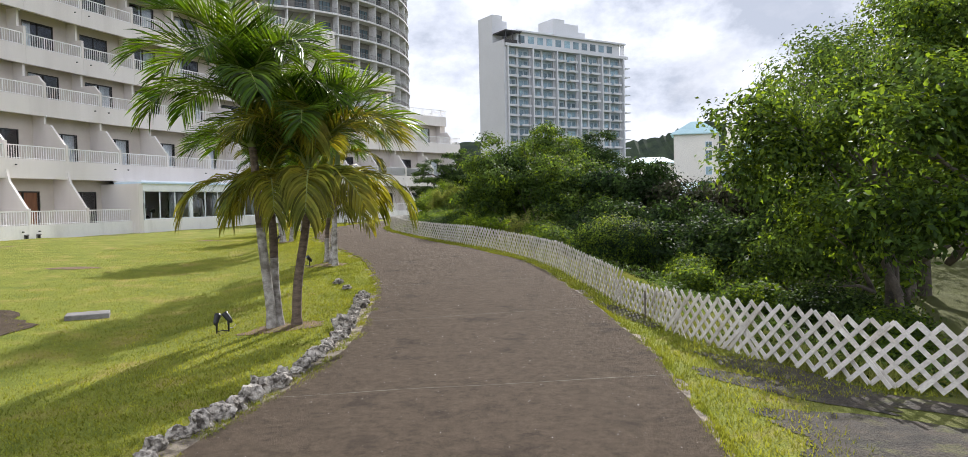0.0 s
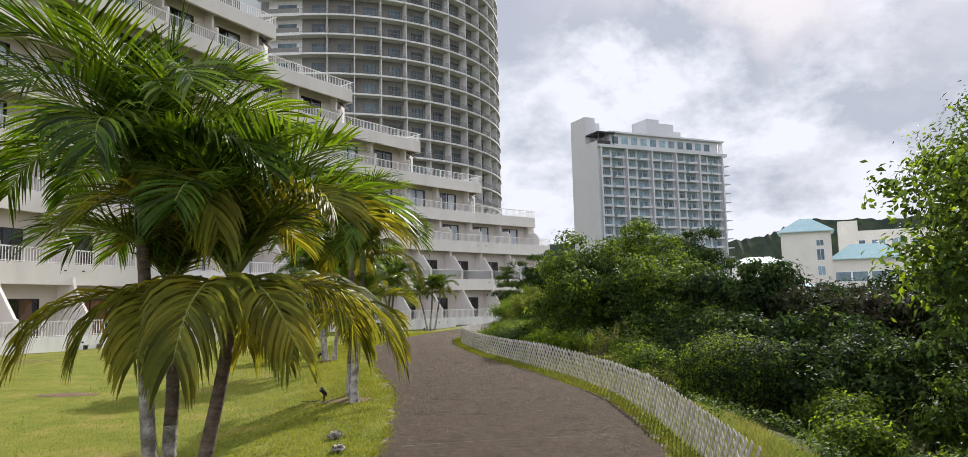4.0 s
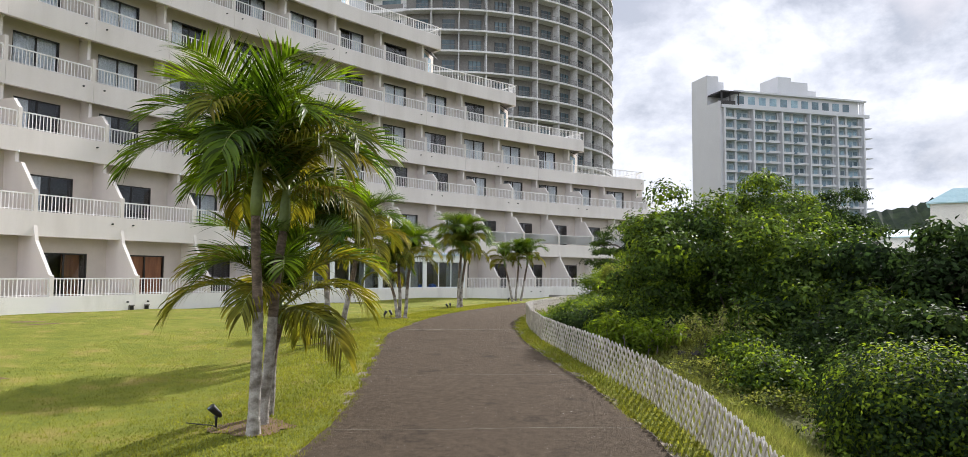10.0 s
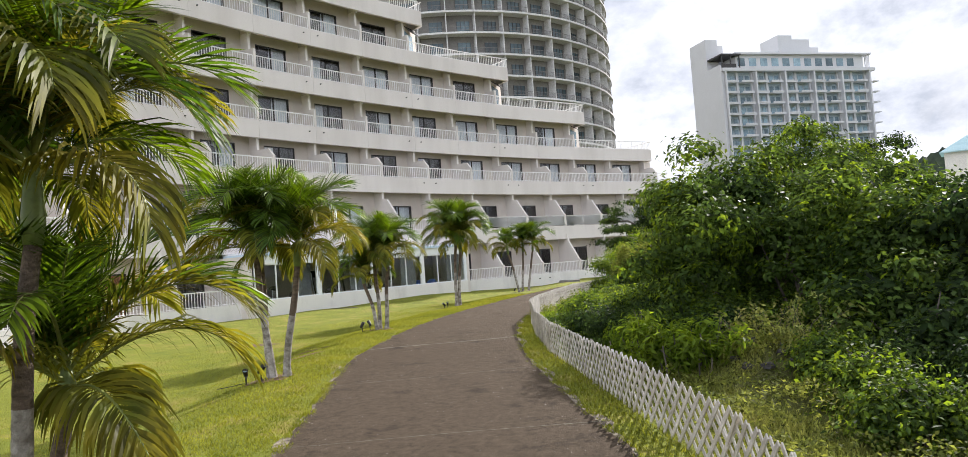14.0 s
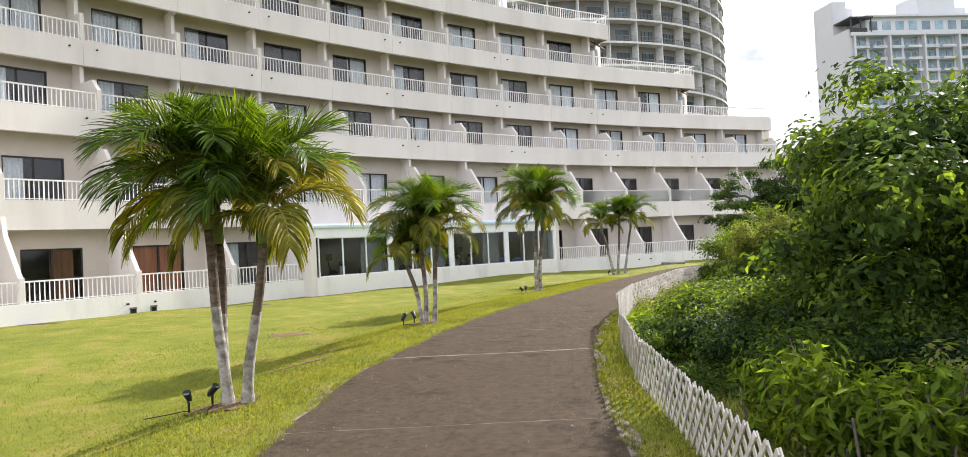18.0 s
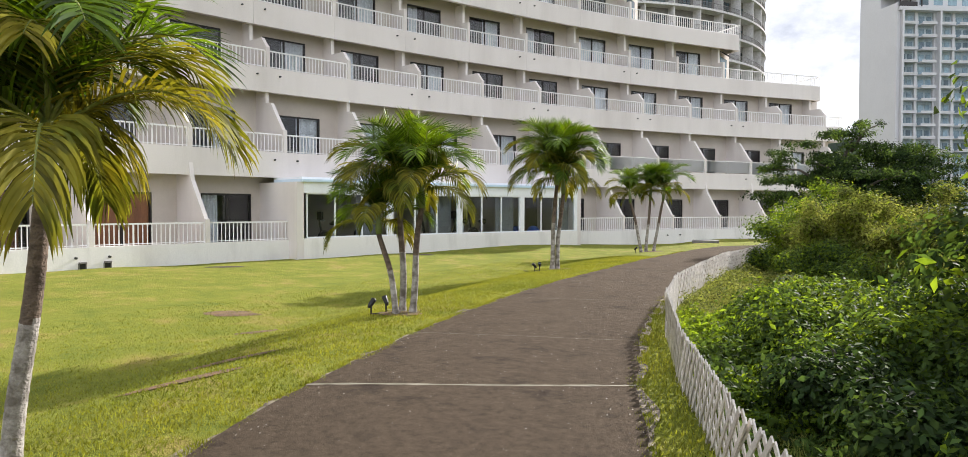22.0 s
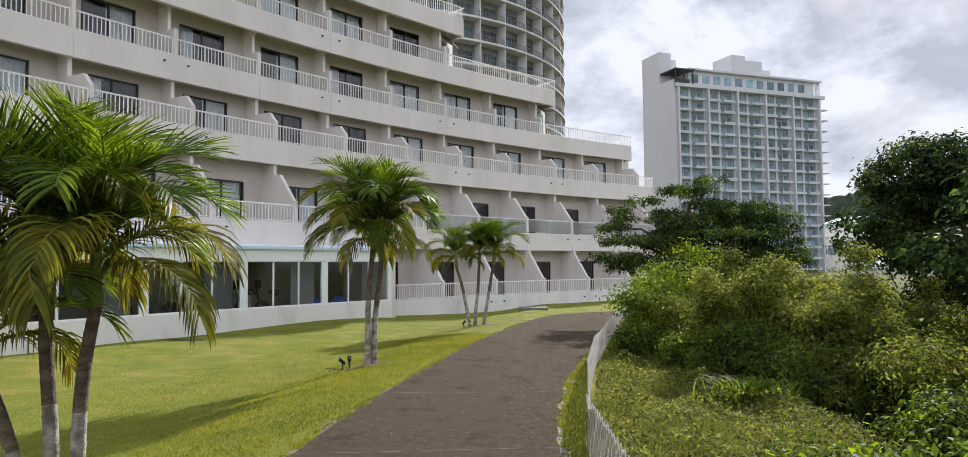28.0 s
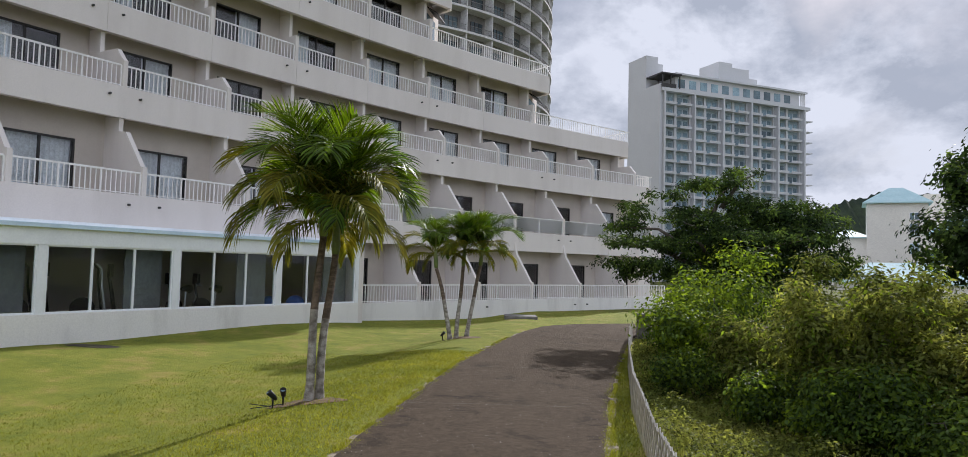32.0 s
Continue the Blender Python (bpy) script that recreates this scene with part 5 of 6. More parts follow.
def tree(name, at, blobs, leaves, size, mat, seed, label, category="tree", limbs=6, trunk=0.12, stems=1, clump=0.35, spread=0.16, bark=BARK, base=None, fill=0.25, long=2.0, extra=(), lumps=13):
    """Trunk, limbs and a leaf crown. blobs: (dx, dy, z, rx, ry, rz) from the foot."""
    rng = np.random.default_rng(seed)
    r = random.Random(seed)
    x, y = at
    mass = list(blobs)
    if lumps:
        blobs = []
        for b in mass:
            blobs.append((*b[:3], b[3] * 0.68, b[4] * 0.68, b[5] * 0.68))
            for _ in range(lumps):
                d = Vector((r.gauss(0, 1), r.gauss(0, 1), r.gauss(0.15, 0.75) if category == "shrub" else abs(r.gauss(0.25, 0.8)))).normalized()
                k = r.uniform(0.22, 0.42)
                q = r.uniform(0.76, 1.05)
                blobs.append((b[0] + d.x * b[3] * q, b[1] + d.y * b[4] * q, b[2] + d.z * b[5] * q, b[3] * k, b[4] * k, b[5] * k * 0.85))
    z0 = (ground_z(x, y) if base is None else base) - 0.1
    t = new(name)
    t.location = (x, y, z0)
    tagged(t, label, category)
    leafy, blobs = blobs, mass
    bm = bmesh.new()
    for s in range(stems):
        fx, fy = r.uniform(-0.25, 0.25) * (stems > 1), r.uniform(-0.25, 0.25) * (stems > 1)
        b = blobs[s % len(blobs)]
        fork = Vector((fx + b[0] * 0.25, fy + b[1] * 0.25, max(0.3, (b[2] - b[5]) * 0.8 + 0.2)))
        tube(bm, [(fx, fy, -0.1), (fx * 0.9, fy * 0.9, fork.z * 0.4), tuple(fork)], [trunk * 1.3, trunk, trunk * 0.75], 7)
    part("trunk", bm, bark, t)
    for i in range(limbs):
        b = blobs[i % len(blobs)]
        dirn = Vector((r.gauss(0, 1), r.gauss(0, 1), r.gauss(0.3, 0.8))).normalized()
        tip = Vector((b[0] + dirn.x * b[3] * 0.85, b[1] + dirn.y * b[4] * 0.85, b[2] + dirn.z * b[5] * 0.85))
        fork = Vector((b[0] * 0.25, b[1] * 0.25, max(0.3, (b[2] - b[5]) * 0.8 + 0.1)))
        mid = fork.lerp(tip, 0.5) + Vector((r.uniform(-0.2, 0.2), r.uniform(-0.2, 0.2), r.uniform(0.0, 0.3)))
        bm = bmesh.new()
        tube(bm, [tuple(fork), tuple(fork.lerp(mid, 0.5)), tuple(mid), tuple(tip)], [trunk * 0.55, trunk * 0.42, trunk * 0.3, trunk * 0.08], 6)
        part("limb", bm, bark, t)
    v, f = leaf_cloud(rng, leafy, leaves, size, clump, spread, fill=fill, long=long)
    part("crown", quads_mesh("crown", v, f, mat), None, t)
    # second leaf layer on the outside, mostly lighter: sunlit rims put into the colour
    for m2, n2, sz in extra:
        v, f = leaf_cloud(rng, leafy, n2, sz, clump * 0.6, spread, fill=0.0, long=long)
        part("young_leaves", quads_mesh("young_leaves", v, f, m2), None, t, "outer leaves, most of them coloured lighter to look sunlit")
    return t


# large tree by the start of the fence
tree("tree", (11.0, 18.5), [(-1.6, 0.5, 4.6, 2.4, 2.2, 2.2), (1.2, 0.5, 6.2, 2.6, 2.4, 2.4), (3.4, -0.5, 5.0, 2.6, 2.4, 2.6), (-0.3, -1.2, 2.6, 2.8, 2.2, 1.6), (-2.9, 0.2, 5.7, 1.3, 1.2, 0.9),
     (2.5, -1.8, 2.8, 2.6, 2.0, 1.8), (1.2, 0.6, 7.4, 1.6, 1.5, 1.1), (-3.2, -0.4, 3.4, 1.2, 1.2, 1.0)], 46000, 0.12, LEAF_MID, 1, lumps=7, label="tall spreading broad-leaved tree behind the lattice fence", limbs=22, trunk=0.16, stems=2, clump=0.28, spread=0.22, fill=0.12,
     extra=[(LEAF_BRIGHT, 12000, 0.12)])
tree("tree", (8.3, 14.6), [(-0.6, 0.0, 4.5, 1.6, 1.6, 1.2), (1.0, 0.2, 5.0, 1.7, 1.6, 1.4), (-0.9, 0.3, 2.6, 1.4, 1.3, 1.2), (0.9, 0.0, 2.4, 1.7, 1.5, 1.5), (1.8, -0.4, 3.4, 1.6, 1.5, 1.5), (-1.5, 0.4, 1.3, 1.1, 1.0, 0.9)], 32000, 0.09, LEAF_MID, 2, "loose leafy shrub tree beyond the lattice fence", limbs=8, trunk=0.07, stems=2, extra=[(LEAF_BRIGHT, 4000, 0.09)])
tree("tree", (6.2, 11.2), [(-1.9, 0.0, 3.2, 0.6, 0.7, 0.5), (-1.6, 0.0, 2.3, 0.9, 0.9, 0.8), (-0.6, -0.1, 3.0, 0.7, 0.8, 0.6), (0.4, 0.1, 3.5, 0.9, 1.0, 0.9), (1.6, 0.3, 4.5, 1.2, 1.2, 1.0), (-0.8, -0.5, 1.4, 1.1, 1.0, 0.8), (1.2, -0.6, 2.2, 1.3, 1.1, 1.1)],
     25000, 0.105, LEAF_MID, 3, base=-0.35, label="leafy shrub tree leaning over the lattice fence", limbs=18, trunk=0.07, stems=3, clump=0.14, spread=0.17, fill=0.3, lumps=9, extra=[(LEAF_BRIGHT, 9000, 0.105)])
tree("tree", (6.3, 8.0), [(-1.4, 0.0, 2.6, 0.7, 0.7, 0.6), (-0.2, 0.0, 3.1, 1.0, 1.0, 0.9), (-1.2, 0.2, 1.6, 0.7, 0.7, 0.6), (0.5, 0.0, 1.6, 1.0, 1.0, 0.9), (0.9, 0.2, 4.1, 1.1, 1.0, 0.9)],
     15000, 0.11, LEAF_MID, 9, base=-0.25, label="overhanging leafy tree close behind the lattice fence", limbs=16, trunk=0.07, stems=2, clump=0.14, spread=0.16, fill=0.35, lumps=8, extra=[(LEAF_BRIGHT, 6000, 0.11)])
# clipped round bush
tree("bush", (3.3, 18.0), [(0, 0, 0.58, 0.98, 0.98, 0.74)], 20000, 0.065, LEAF_DARK, 4, base=-0.05, lumps=0, label="dense rounded dark green bush beside the fence", category="bush", limbs=4, trunk=0.05, clump=0.9, spread=0.09, fill=0.35, extra=[(LEAF_BRIGHT, 9000, 0.06)])
# dense thicket along the bank
thicket = [
    ((1.9, 26.6), [(0, 0, 2.2, 2.2, 2.1, 1.8), (-0.9, 1.0, 3.3, 1.4, 1.4, 1.1), (1.2, -0.6, 2.4, 1.5, 1.5, 1.4), (-1.9, 0.2, 1.5, 1.1, 1.1, 1.0), (0.6, -1.2, 1.0, 1.6, 1.4, 1.0)], 32000, 0.128, LEAF_MID, LEAF_BRIGHT),
    ((4.6, 24.4), [(0, 0, 1.5, 1.9, 1.8, 1.4), (0.8, -0.4, 2.3, 1.3, 1.2, 0.9), (-1.0, -0.8, 1.2, 1.3, 1.3, 1.0)], 18720, 0.150, LEAF_DARK, LEAF_DARK),
    ((7.2, 23.2), [(0, 0, 1.4, 1.9, 1.8, 1.3), (1.0, 0.3, 1.9, 1.3, 1.2, 0.8), (-1.2, -0.6, 1.8, 1.0, 1.0, 0.8)], 15840, 0.150, LEAF_PURPLE, LEAF_DARK),
    ((10.0, 24.5), [(0, 0, 1.6, 2.2, 2.0, 1.3), (1.5, 0.3, 1.9, 1.5, 1.4, 0.9)], 9360, 0.175, LEAF_DARK, LEAF_MID),
    ((4.6, 21.0), [(0, 0, 0.9, 1.3, 1.2, 0.9), (1.3, -0.6, 1.1, 1.1, 1.1, 0.9)], 7920, 0.125, LEAF_DARK, LEAF_MID),
    ((5.6, 17.8), [(0, 0, 1.0, 1.4, 1.2, 1.0), (1.4, -0.6, 1.3, 1.2, 1.1, 1.0)], 7200, 0.138, LEAF_DARK, LEAF_MID),
    ((7.0, 15.8), [(0, 0, 1.0, 1.3, 1.2, 0.9), (1.2, -0.8, 1.4, 1.2, 1.1, 1.0)], 5760, 0.150, LEAF_MID, LEAF_BRIGHT),
    ((2.9, 24.0), [(0, 0, 1.1, 1.2, 1.2, 1.1), (0.9, -0.8, 1.3, 1.1, 1.1, 1.0)], 9360, 0.125, LEAF_MID, LEAF_BRIGHT),
    ((3.6, 21.8), [(0, 0, 0.9, 1.0, 1.0, 0.9), (0.8, -0.6, 1.1, 1.0, 1.0, 0.9)], 7920, 0.125, LEAF_DARK, LEAF_MID),
    ((4.5, 19.0), [(0, 0, 0.9, 1.1, 1.1, 0.9), (1.0, -0.4, 1.1, 1.0, 1.0, 0.9)], 7200, 0.125, LEAF_DARK, LEAF_MID),
    ((0.6, 29.4), [(0, 0, 1.7, 1.7, 1.6, 1.6), (1.3, 0.7, 2.4, 1.2, 1.2, 1.0), (1.6, -0.4, 1.8, 1.3, 1.2, 1.4)], 23000, 0.12, LEAF_MID, LEAF_MID),
    ((2.7, 33.0), [(0, 0, 2.4, 1.9, 1.9, 2.2), (0.4, 0.5, 4.2, 1.4, 1.4, 1.3), (-0.9, -0.6, 3.2, 1.0, 1.0, 0.9)], 21600, 0.138, LEAF_MID, LEAF_BRIGHT),
    ((3.4, 38.5), [(0, 0, 2.2, 2.4, 2.2, 2.2), (1.4, 0.6, 3.6, 1.6, 1.5, 1.3)], 9360, 0.175, LEAF_DARK, LEAF_MID),
    ((2.4, 43.4), [(0, 0, 1.3, 1.6, 1.5, 1.3), (1.5, 0.4, 1.6, 1.5, 1.4, 1.4)], 12960, 0.125, LEAF_DARK, LEAF_MID),
    ((7.0, 30.0), [(0, 0, 1.4, 3.0, 2.8, 1.5)], 6480, 0.190, LEAF_DARK, LEAF_MID),
]
for i, (at, blobs, n, size, m1, m2) in enumerate(thicket):
    tree("shrub", at, blobs, n, size, m1, 100 + i, "dense dark green thicket shrub on the bank below the path", "shrub", limbs=6, trunk=0.07, stems=2, clump=0.4, spread=0.12, fill=0.25, extra=[(m2, n // 4, size * 0.95)])
# olive scrub and the low growth near the middle of the walk
for i, (at, h, wide) in enumerate((((-2.0, 38.6), 1.9, 0.60), ((-1.0, 37.7), 2.3, 0.62), ((-0.2, 39.2), 2.8, 0.75), ((-1.5, 40.3), 2.7, 0.7), ((0.5, 37.2), 2.1, 0.7), ((-0.7, 36.6), 1.2, 0.55), ((1.1, 40.2), 2.5, 0.8), ((-2.6, 40.8), 1.6, 0.5), ((-1.75, 37.7), 0.9, 0.45))):
    tree("shrub", at, [(0, 0, 0.42 * h, wide, wide, 0.42 * h), (0.35, -0.2, 0.62 * h, 0.6 * wide, 0.6 * wide, 0.36 * h), (-0.4, 0.25, 0.55 * h, 0.6 * wide, 0.6 * wide, 0.4 * h)], int(7400 * h ** 0.7), 0.086, LEAF_OLIVE, 150 + i,
         "tall straggly olive-green scrub on the bank", "shrub", limbs=9, trunk=0.022, stems=4, clump=0.7, spread=0.11, fill=0.45, long=2.4, lumps=7, extra=[(LEAF_BRIGHT, 1500, 0.09)])
tree("shrub", (1.0, 35.2), [(0, 0, 1.1, 1.4, 1.3, 1.0), (0.7, 0.5, 1.7, 1.1, 1.0, 0.9)], 20000, 0.085, LEAF_OLIVE, 131, "straggly olive-green scrub on the bank", "shrub", limbs=7, trunk=0.05, stems=3, clump=0.5, spread=0.15, long=2.2, extra=[(LEAF_BRIGHT, 4000, 0.085)])
tree("shrub", (-3.0, 42.6), [(0, 0, 1.0, 1.0, 1.2, 0.9), (0.6, 1.2, 1.4, 1.1, 1.1, 1.0)], 12000, 0.10, LEAF_BRIGHT, 132, "fresh green shrub against the fence", "shrub", limbs=6, trunk=0.05, stems=3, clump=0.5, extra=[(LEAF_MID, 4000, 0.10)])
low = [((-0.9, 27.2), 0.7, 1), ((-1.3, 28.7), 0.7, 1), ((-2.2, 28.4), 0.55, 1), ((-1.9, 29.7), 0.6, 1), ((-2.6, 30.2), 0.5, 1), ((-0.9, 30.3), 0.75, 0), ((-1.6, 27.4), 0.5, 1), ((0.4, 32.4), 0.9, 0), ((-0.4, 34.0), 0.7, 1),
       ((0.5, 26.0), 0.7, 1), ((0.1, 25.6), 0.5, 1), ((-1.25, 25.3), 0.42, 0), ((-0.7, 24.7), 0.45, 1), ((-1.75, 26.5), 0.42, 0), ((-0.4, 26.4), 0.6, 0), ((0.5, 24.8), 0.5, 0), ((0.0, 27.6), 0.7, 0), ((-0.2, 28.9), 0.8, 0), ((1.9, 19.9), 0.42, 1), ((1.75, 20.9), 0.40, 1), ((2.25, 21.9), 0.5, 0), ((2.7, 22.8), 0.85, 0), ((3.2, 20.6), 1.0, 0), ((1.55, 21.9), 0.35, 1), ((-0.2, 39.9), 0.9, 1), ((-2.6, 39.2), 0.6, 1), ((4.1, 14.2), 0.45, 1), ((4.6, 12.4), 0.45, 1), ((5.5, 11.6), 0.8, 0), ((5.2, 9.2), 0.6, 1), ((-3.5, 41.2), 0.6, 1),
       ((-3.2, 46.6), 0.7, 1), ((4.6, 16.4), 0.7, 1), ((7.4, 8.0), 0.7, 0), ((-2.15, 37.6), 0.7, 1), ((-1.5, 36.9), 0.75, 1), ((-0.9, 37.3), 0.9, 1), ((-0.2, 36.5), 0.9, 1), ((-1.6, 38.0), 0.8, 1)]
for i, (at, s, bright) in enumerate(low):
    tree("shrub", at, [(0, 0, 0.55 * s + 0.1, 0.85 * s, 0.85 * s, 0.55 * s), (0.4 * s, 0.3 * s, 0.9 * s, 0.5 * s, 0.5 * s, 0.4 * s)], int(9500 * s), 0.07, LEAF_MID if bright else LEAF_DARK, 200 + i,
         "low leafy shrub in the growth behind the fence", "shrub", limbs=4, trunk=0.025, stems=3, clump=0.6, spread=0.12, long=2.0, extra=[(LEAF_BRIGHT if bright else LEAF_MID, int(4600 * s), 0.078)])
# tall fresh shrub leaning on the fence, long pale leaves
for i, (at, s) in enumerate((((-0.45, 22.5), 0.76), ((-0.15, 22.3), 0.6), ((-0.75, 23.1), 0.6), ((0.1, 22.4), 0.55), ((0.4, 22.6), 0.5))):
    tree("shrub", at, [(0, 0, 0.55 * s, 0.42 * s, 0.42 * s, 0.45 * s), (-0.1, 0.1, 0.95 * s, 0.30 * s, 0.30 * s, 0.28 * s), (0.2, -0.1, 0.75 * s, 0.28 * s, 0.28 * s, 0.22 * s)], int(1100 * s), 0.13, LEAF_BRIGHT, 260 + i,
         "tall fresh green shrub with long leaves leaning on the fence", "shrub", limbs=7, trunk=0.012, stems=4, clump=0.9, spread=0.09, long=3.2, fill=0.4, lumps=3)


def strap_tuft(at, n, tall, mat, seed, label):
    """Arching strap leaves from one root."""
    r = random.Random(seed)
    x, y = at
    verts, faces = [], []
    for _ in range(n):
        a = r.uniform(0, 2 * math.pi)
        h, reach = tall * r.uniform(0.6, 1.1), tall * r.uniform(0.35, 1.1)
        o = Vector((r.gauss(0, 0.16), r.gauss(0, 0.16), 0))
        side = Vector((-math.sin(a), math.cos(a), 0)) * 0.014
        b = len(verts)
        for j in range(5):
            s = j / 4
            p = o + Vector((math.cos(a) * reach * s ** 1.4, math.sin(a) * reach * s ** 1.4, h * (1.75 * s - 0.95 * s * s)))
            k = 1 - 0.9 * s ** 2
            verts += [p - side * k, p + side * k]
        for j in range(4):
            faces += [(b + 2 * j, b + 2 * j + 1, b + 2 * j + 3), (b + 2 * j, b + 2 * j + 3, b + 2 * j + 2)]
    ob = new("grass_tuft", quads_mesh("grass_tuft", np.array([tuple(v) for v in verts]), np.array(faces), mat))
    ob.location = (x, y, ground_z(x, y) - 0.03)
    tagged(ob, label, "grass tuft")


strap_tuft((-2.42, 35.6), 300, 0.40, LEAF_BRIGHT, 5, "bright green tuft of strap-leaved grass in the clearing")
strap_tuft((-2.0, 35.9), 200, 0.34, LEAF_BRIGHT, 6, "bright green tuft of strap-leaved grass in the clearing")
strap_tuft((0.45, 22.75), 90, 0.32, BLADE_DRY, 7, "dry yellow grass tuft on the mound")
strap_tuft((1.3, 22.9), 110, 0.35, BLADE_DRY, 8, "dry yellow grass tuft on the mound")


def bare_shrub(at, seed, tall):
    """Twiggy plant with a few pale leaves at its tips."""
    r = random.Random(seed)
    x, y = at
    s = new("bare_shrub")
    s.location = (x, y, ground_z(x, y) - 0.05)
    tagged(s, "sparse twiggy shrub with small pale leaves on the mound", "shrub")
    tips = []
    for i in range(16):
        a = r.uniform(0, 2 * math.pi)
        q = [Vector((0, 0, 0))]
        dirn = Vector((math.cos(a) * 0.8, math.sin(a) * 0.8, r.uniform(0.5, 1.2))).normalized()
        for j in range(5):
            q.append(q[-1] + dirn * tall / 5)
            dirn = (dirn + Vector((r.gauss(0, 0.28), r.gauss(0, 0.28), r.gauss(0.06, 0.2)))).normalized()
        bm = bmesh.new()
        tube(bm, [tuple(p) for p in q], [0.011, 0.009, 0.007, 0.005, 0.004, 0.002], 5)
        part("twig", bm, BARK, s)
        tips += [(*p, 0.07, 0.07, 0.05) for p in q[3:]]
    v, f = leaf_cloud(np.random.default_rng(seed), tips, 420, 0.075, 1.0, 0.035, long=2.2)
    part("leaves", quads_mesh("leaves", v, f, BLADE_DRY), None, s)


bare_shrub((1.5, 23.3), 4, 0.95)
bare_shrub((1.0, 23.9), 5, 0.8)
# feathery flat-layered tree at the far end of the fence
layers = []
r5 = random.Random(77)
for i in range(64):
    a = r5.uniform(0, 2 * math.pi)
    d5 = r5.uniform(0.4, 2.9)
    layers.append((d5 * math.cos(a) * 1.15, d5 * math.sin(a) * 0.9, 1.9 + 3.3 * r5.random() * (1.15 - d5 / 4), r5.uniform(0.45, 0.9), r5.uniform(0.45, 0.9), r5.uniform(0.06, 0.13)))
tree("tree", (-1.9, 50.4), lumps=0, blobs=layers + [(0.4, 0, 1.5, 1.5, 1.4, 1.3), (1.2, 0.3, 2.4, 1.5, 1.4, 1.3), (2.2, 0.4, 2.8, 1.5, 1.4, 1.4), (-0.2, 0.2, 2.9, 1.0, 1.0, 0.9)], leaves=44000, size=0.12, mat=LEAF_DARK, seed=140, label="feathery flat-layered tree at the end of the fence", limbs=20, trunk=0.13, stems=2, clump=0.35, spread=0.09, long=2.4, extra=[(LEAF_MID, 26000, 0.12)])
tree("tree", (5.2, 45.7), [(0, 0, 3.2, 2.9, 2.6, 2.6), (1.6, -0.5, 4.6, 2.0, 2.0, 1.8), (-1.2, 0.4, 4.8, 1.7, 1.6, 1.5), (0, -1.4, 2.0, 2.2, 1.8, 1.7)], 52000, 0.145, LEAF_DARK, 141, "tall dense dark tree on the bank", limbs=10, trunk=0.14, clump=0.3, spread=0.13, extra=[(LEAF_MID, 16000, 0.14)])
tree("tree", (12.0, 40.0), [(0, 0, 1.6, 3.0, 3.0, 1.3), (2.4, -2, 1.6, 2.6, 2.6, 1.3)], 9000, 0.2, LEAF_DARK, 142, "dense dark tree on the lower bank", limbs=6, trunk=0.14, spread=0.25)
tree("tree", (16.0, 27.0), [(0, 0, 3.2, 3.2, 3.0, 2.8), (3.0, 1, 3.6, 3.0, 3.0, 2.8)], 9000, 0.2, LEAF_DARK, 143, "dense dark tree on the lower bank", limbs=6, trunk=0.14, spread=0.25)
tree("tree", (17.5, 19.0), [(0, 0, 4.4, 3.4, 3.0, 3.4), (2.0, 1, 6.6, 2.6, 2.6, 2.2)], 9000, 0.2, LEAF_MID, 144, "tall leafy tree behind the thicket", limbs=8, trunk=0.16, spread=0.25)


# ---- lattice fence: panels of crossed laths ----
LATH_H, LATH_STEP = 0.53, 0.175
bm = bmesh.new()
ln = LATH_H * math.sqrt(2) / 2 + 0.012
box(bm, -0.020, 0.020, -0.005, 0.005, -ln, ln)
lath = mesh_of("lath", bm, LATH)
bm = bmesh.new()
box(bm, -0.008, 0.008, -0.008, 0.008, -0.15, LATH_H * 0.9)
stake = mesh_of("stake", bm, BARK)


def fence_panel(a, b, seed, jig, sink=0.0):
    r = random.Random(seed)
    d = b - a
    n = max(3, round(d.length / LATH_STEP))
    m0 = new("lattice_fence_panel")
    m0.matrix_world = Matrix.Translation((a.x, a.y, ground_z(a.x, a.y) + 0.005 - sink)) @ Matrix.Rotation(math.atan2(d.y, d.x), 4, "Z")
    tagged(m0, "low white wooden lattice fence panel, weathered, along the grass verge", "fence", group="lattice fence panels")
    slope = (ground_z(b.x, b.y) - ground_z(a.x, a.y)) / d.length
    step = d.length / n
    for s, y in ((1, -0.007), (-1, 0.007)):
        for i in range(-1, n + 2):
            x = i * step + (0 if s > 0 else 0)
            lo, hi = x - s * LATH_H / 2, x + s * LATH_H / 2
            if min(lo, hi) < -0.14 or max(lo, hi) > d.length + 0.14:
                if min(lo, hi) < -0.33 or max(lo, hi) > d.length + 0.33:
                    continue
            m = Matrix.Translation((x, y + r.uniform(-0.003, 0.003), LATH_H / 2 + x * slope + r.uniform(-0.008, 0.008))) @ Matrix.Rotation(s * radians(45 + r.uniform(-1.5, 1.5)), 4, "Y")
            part("lath", lath, None, m0, m=m)
    for x in ((0.1,) if jig else ()):
        part("stake", stake, None, m0, "thin dark stake behind the laths", m=Matrix.Translation((x, 0.03, x * slope)))


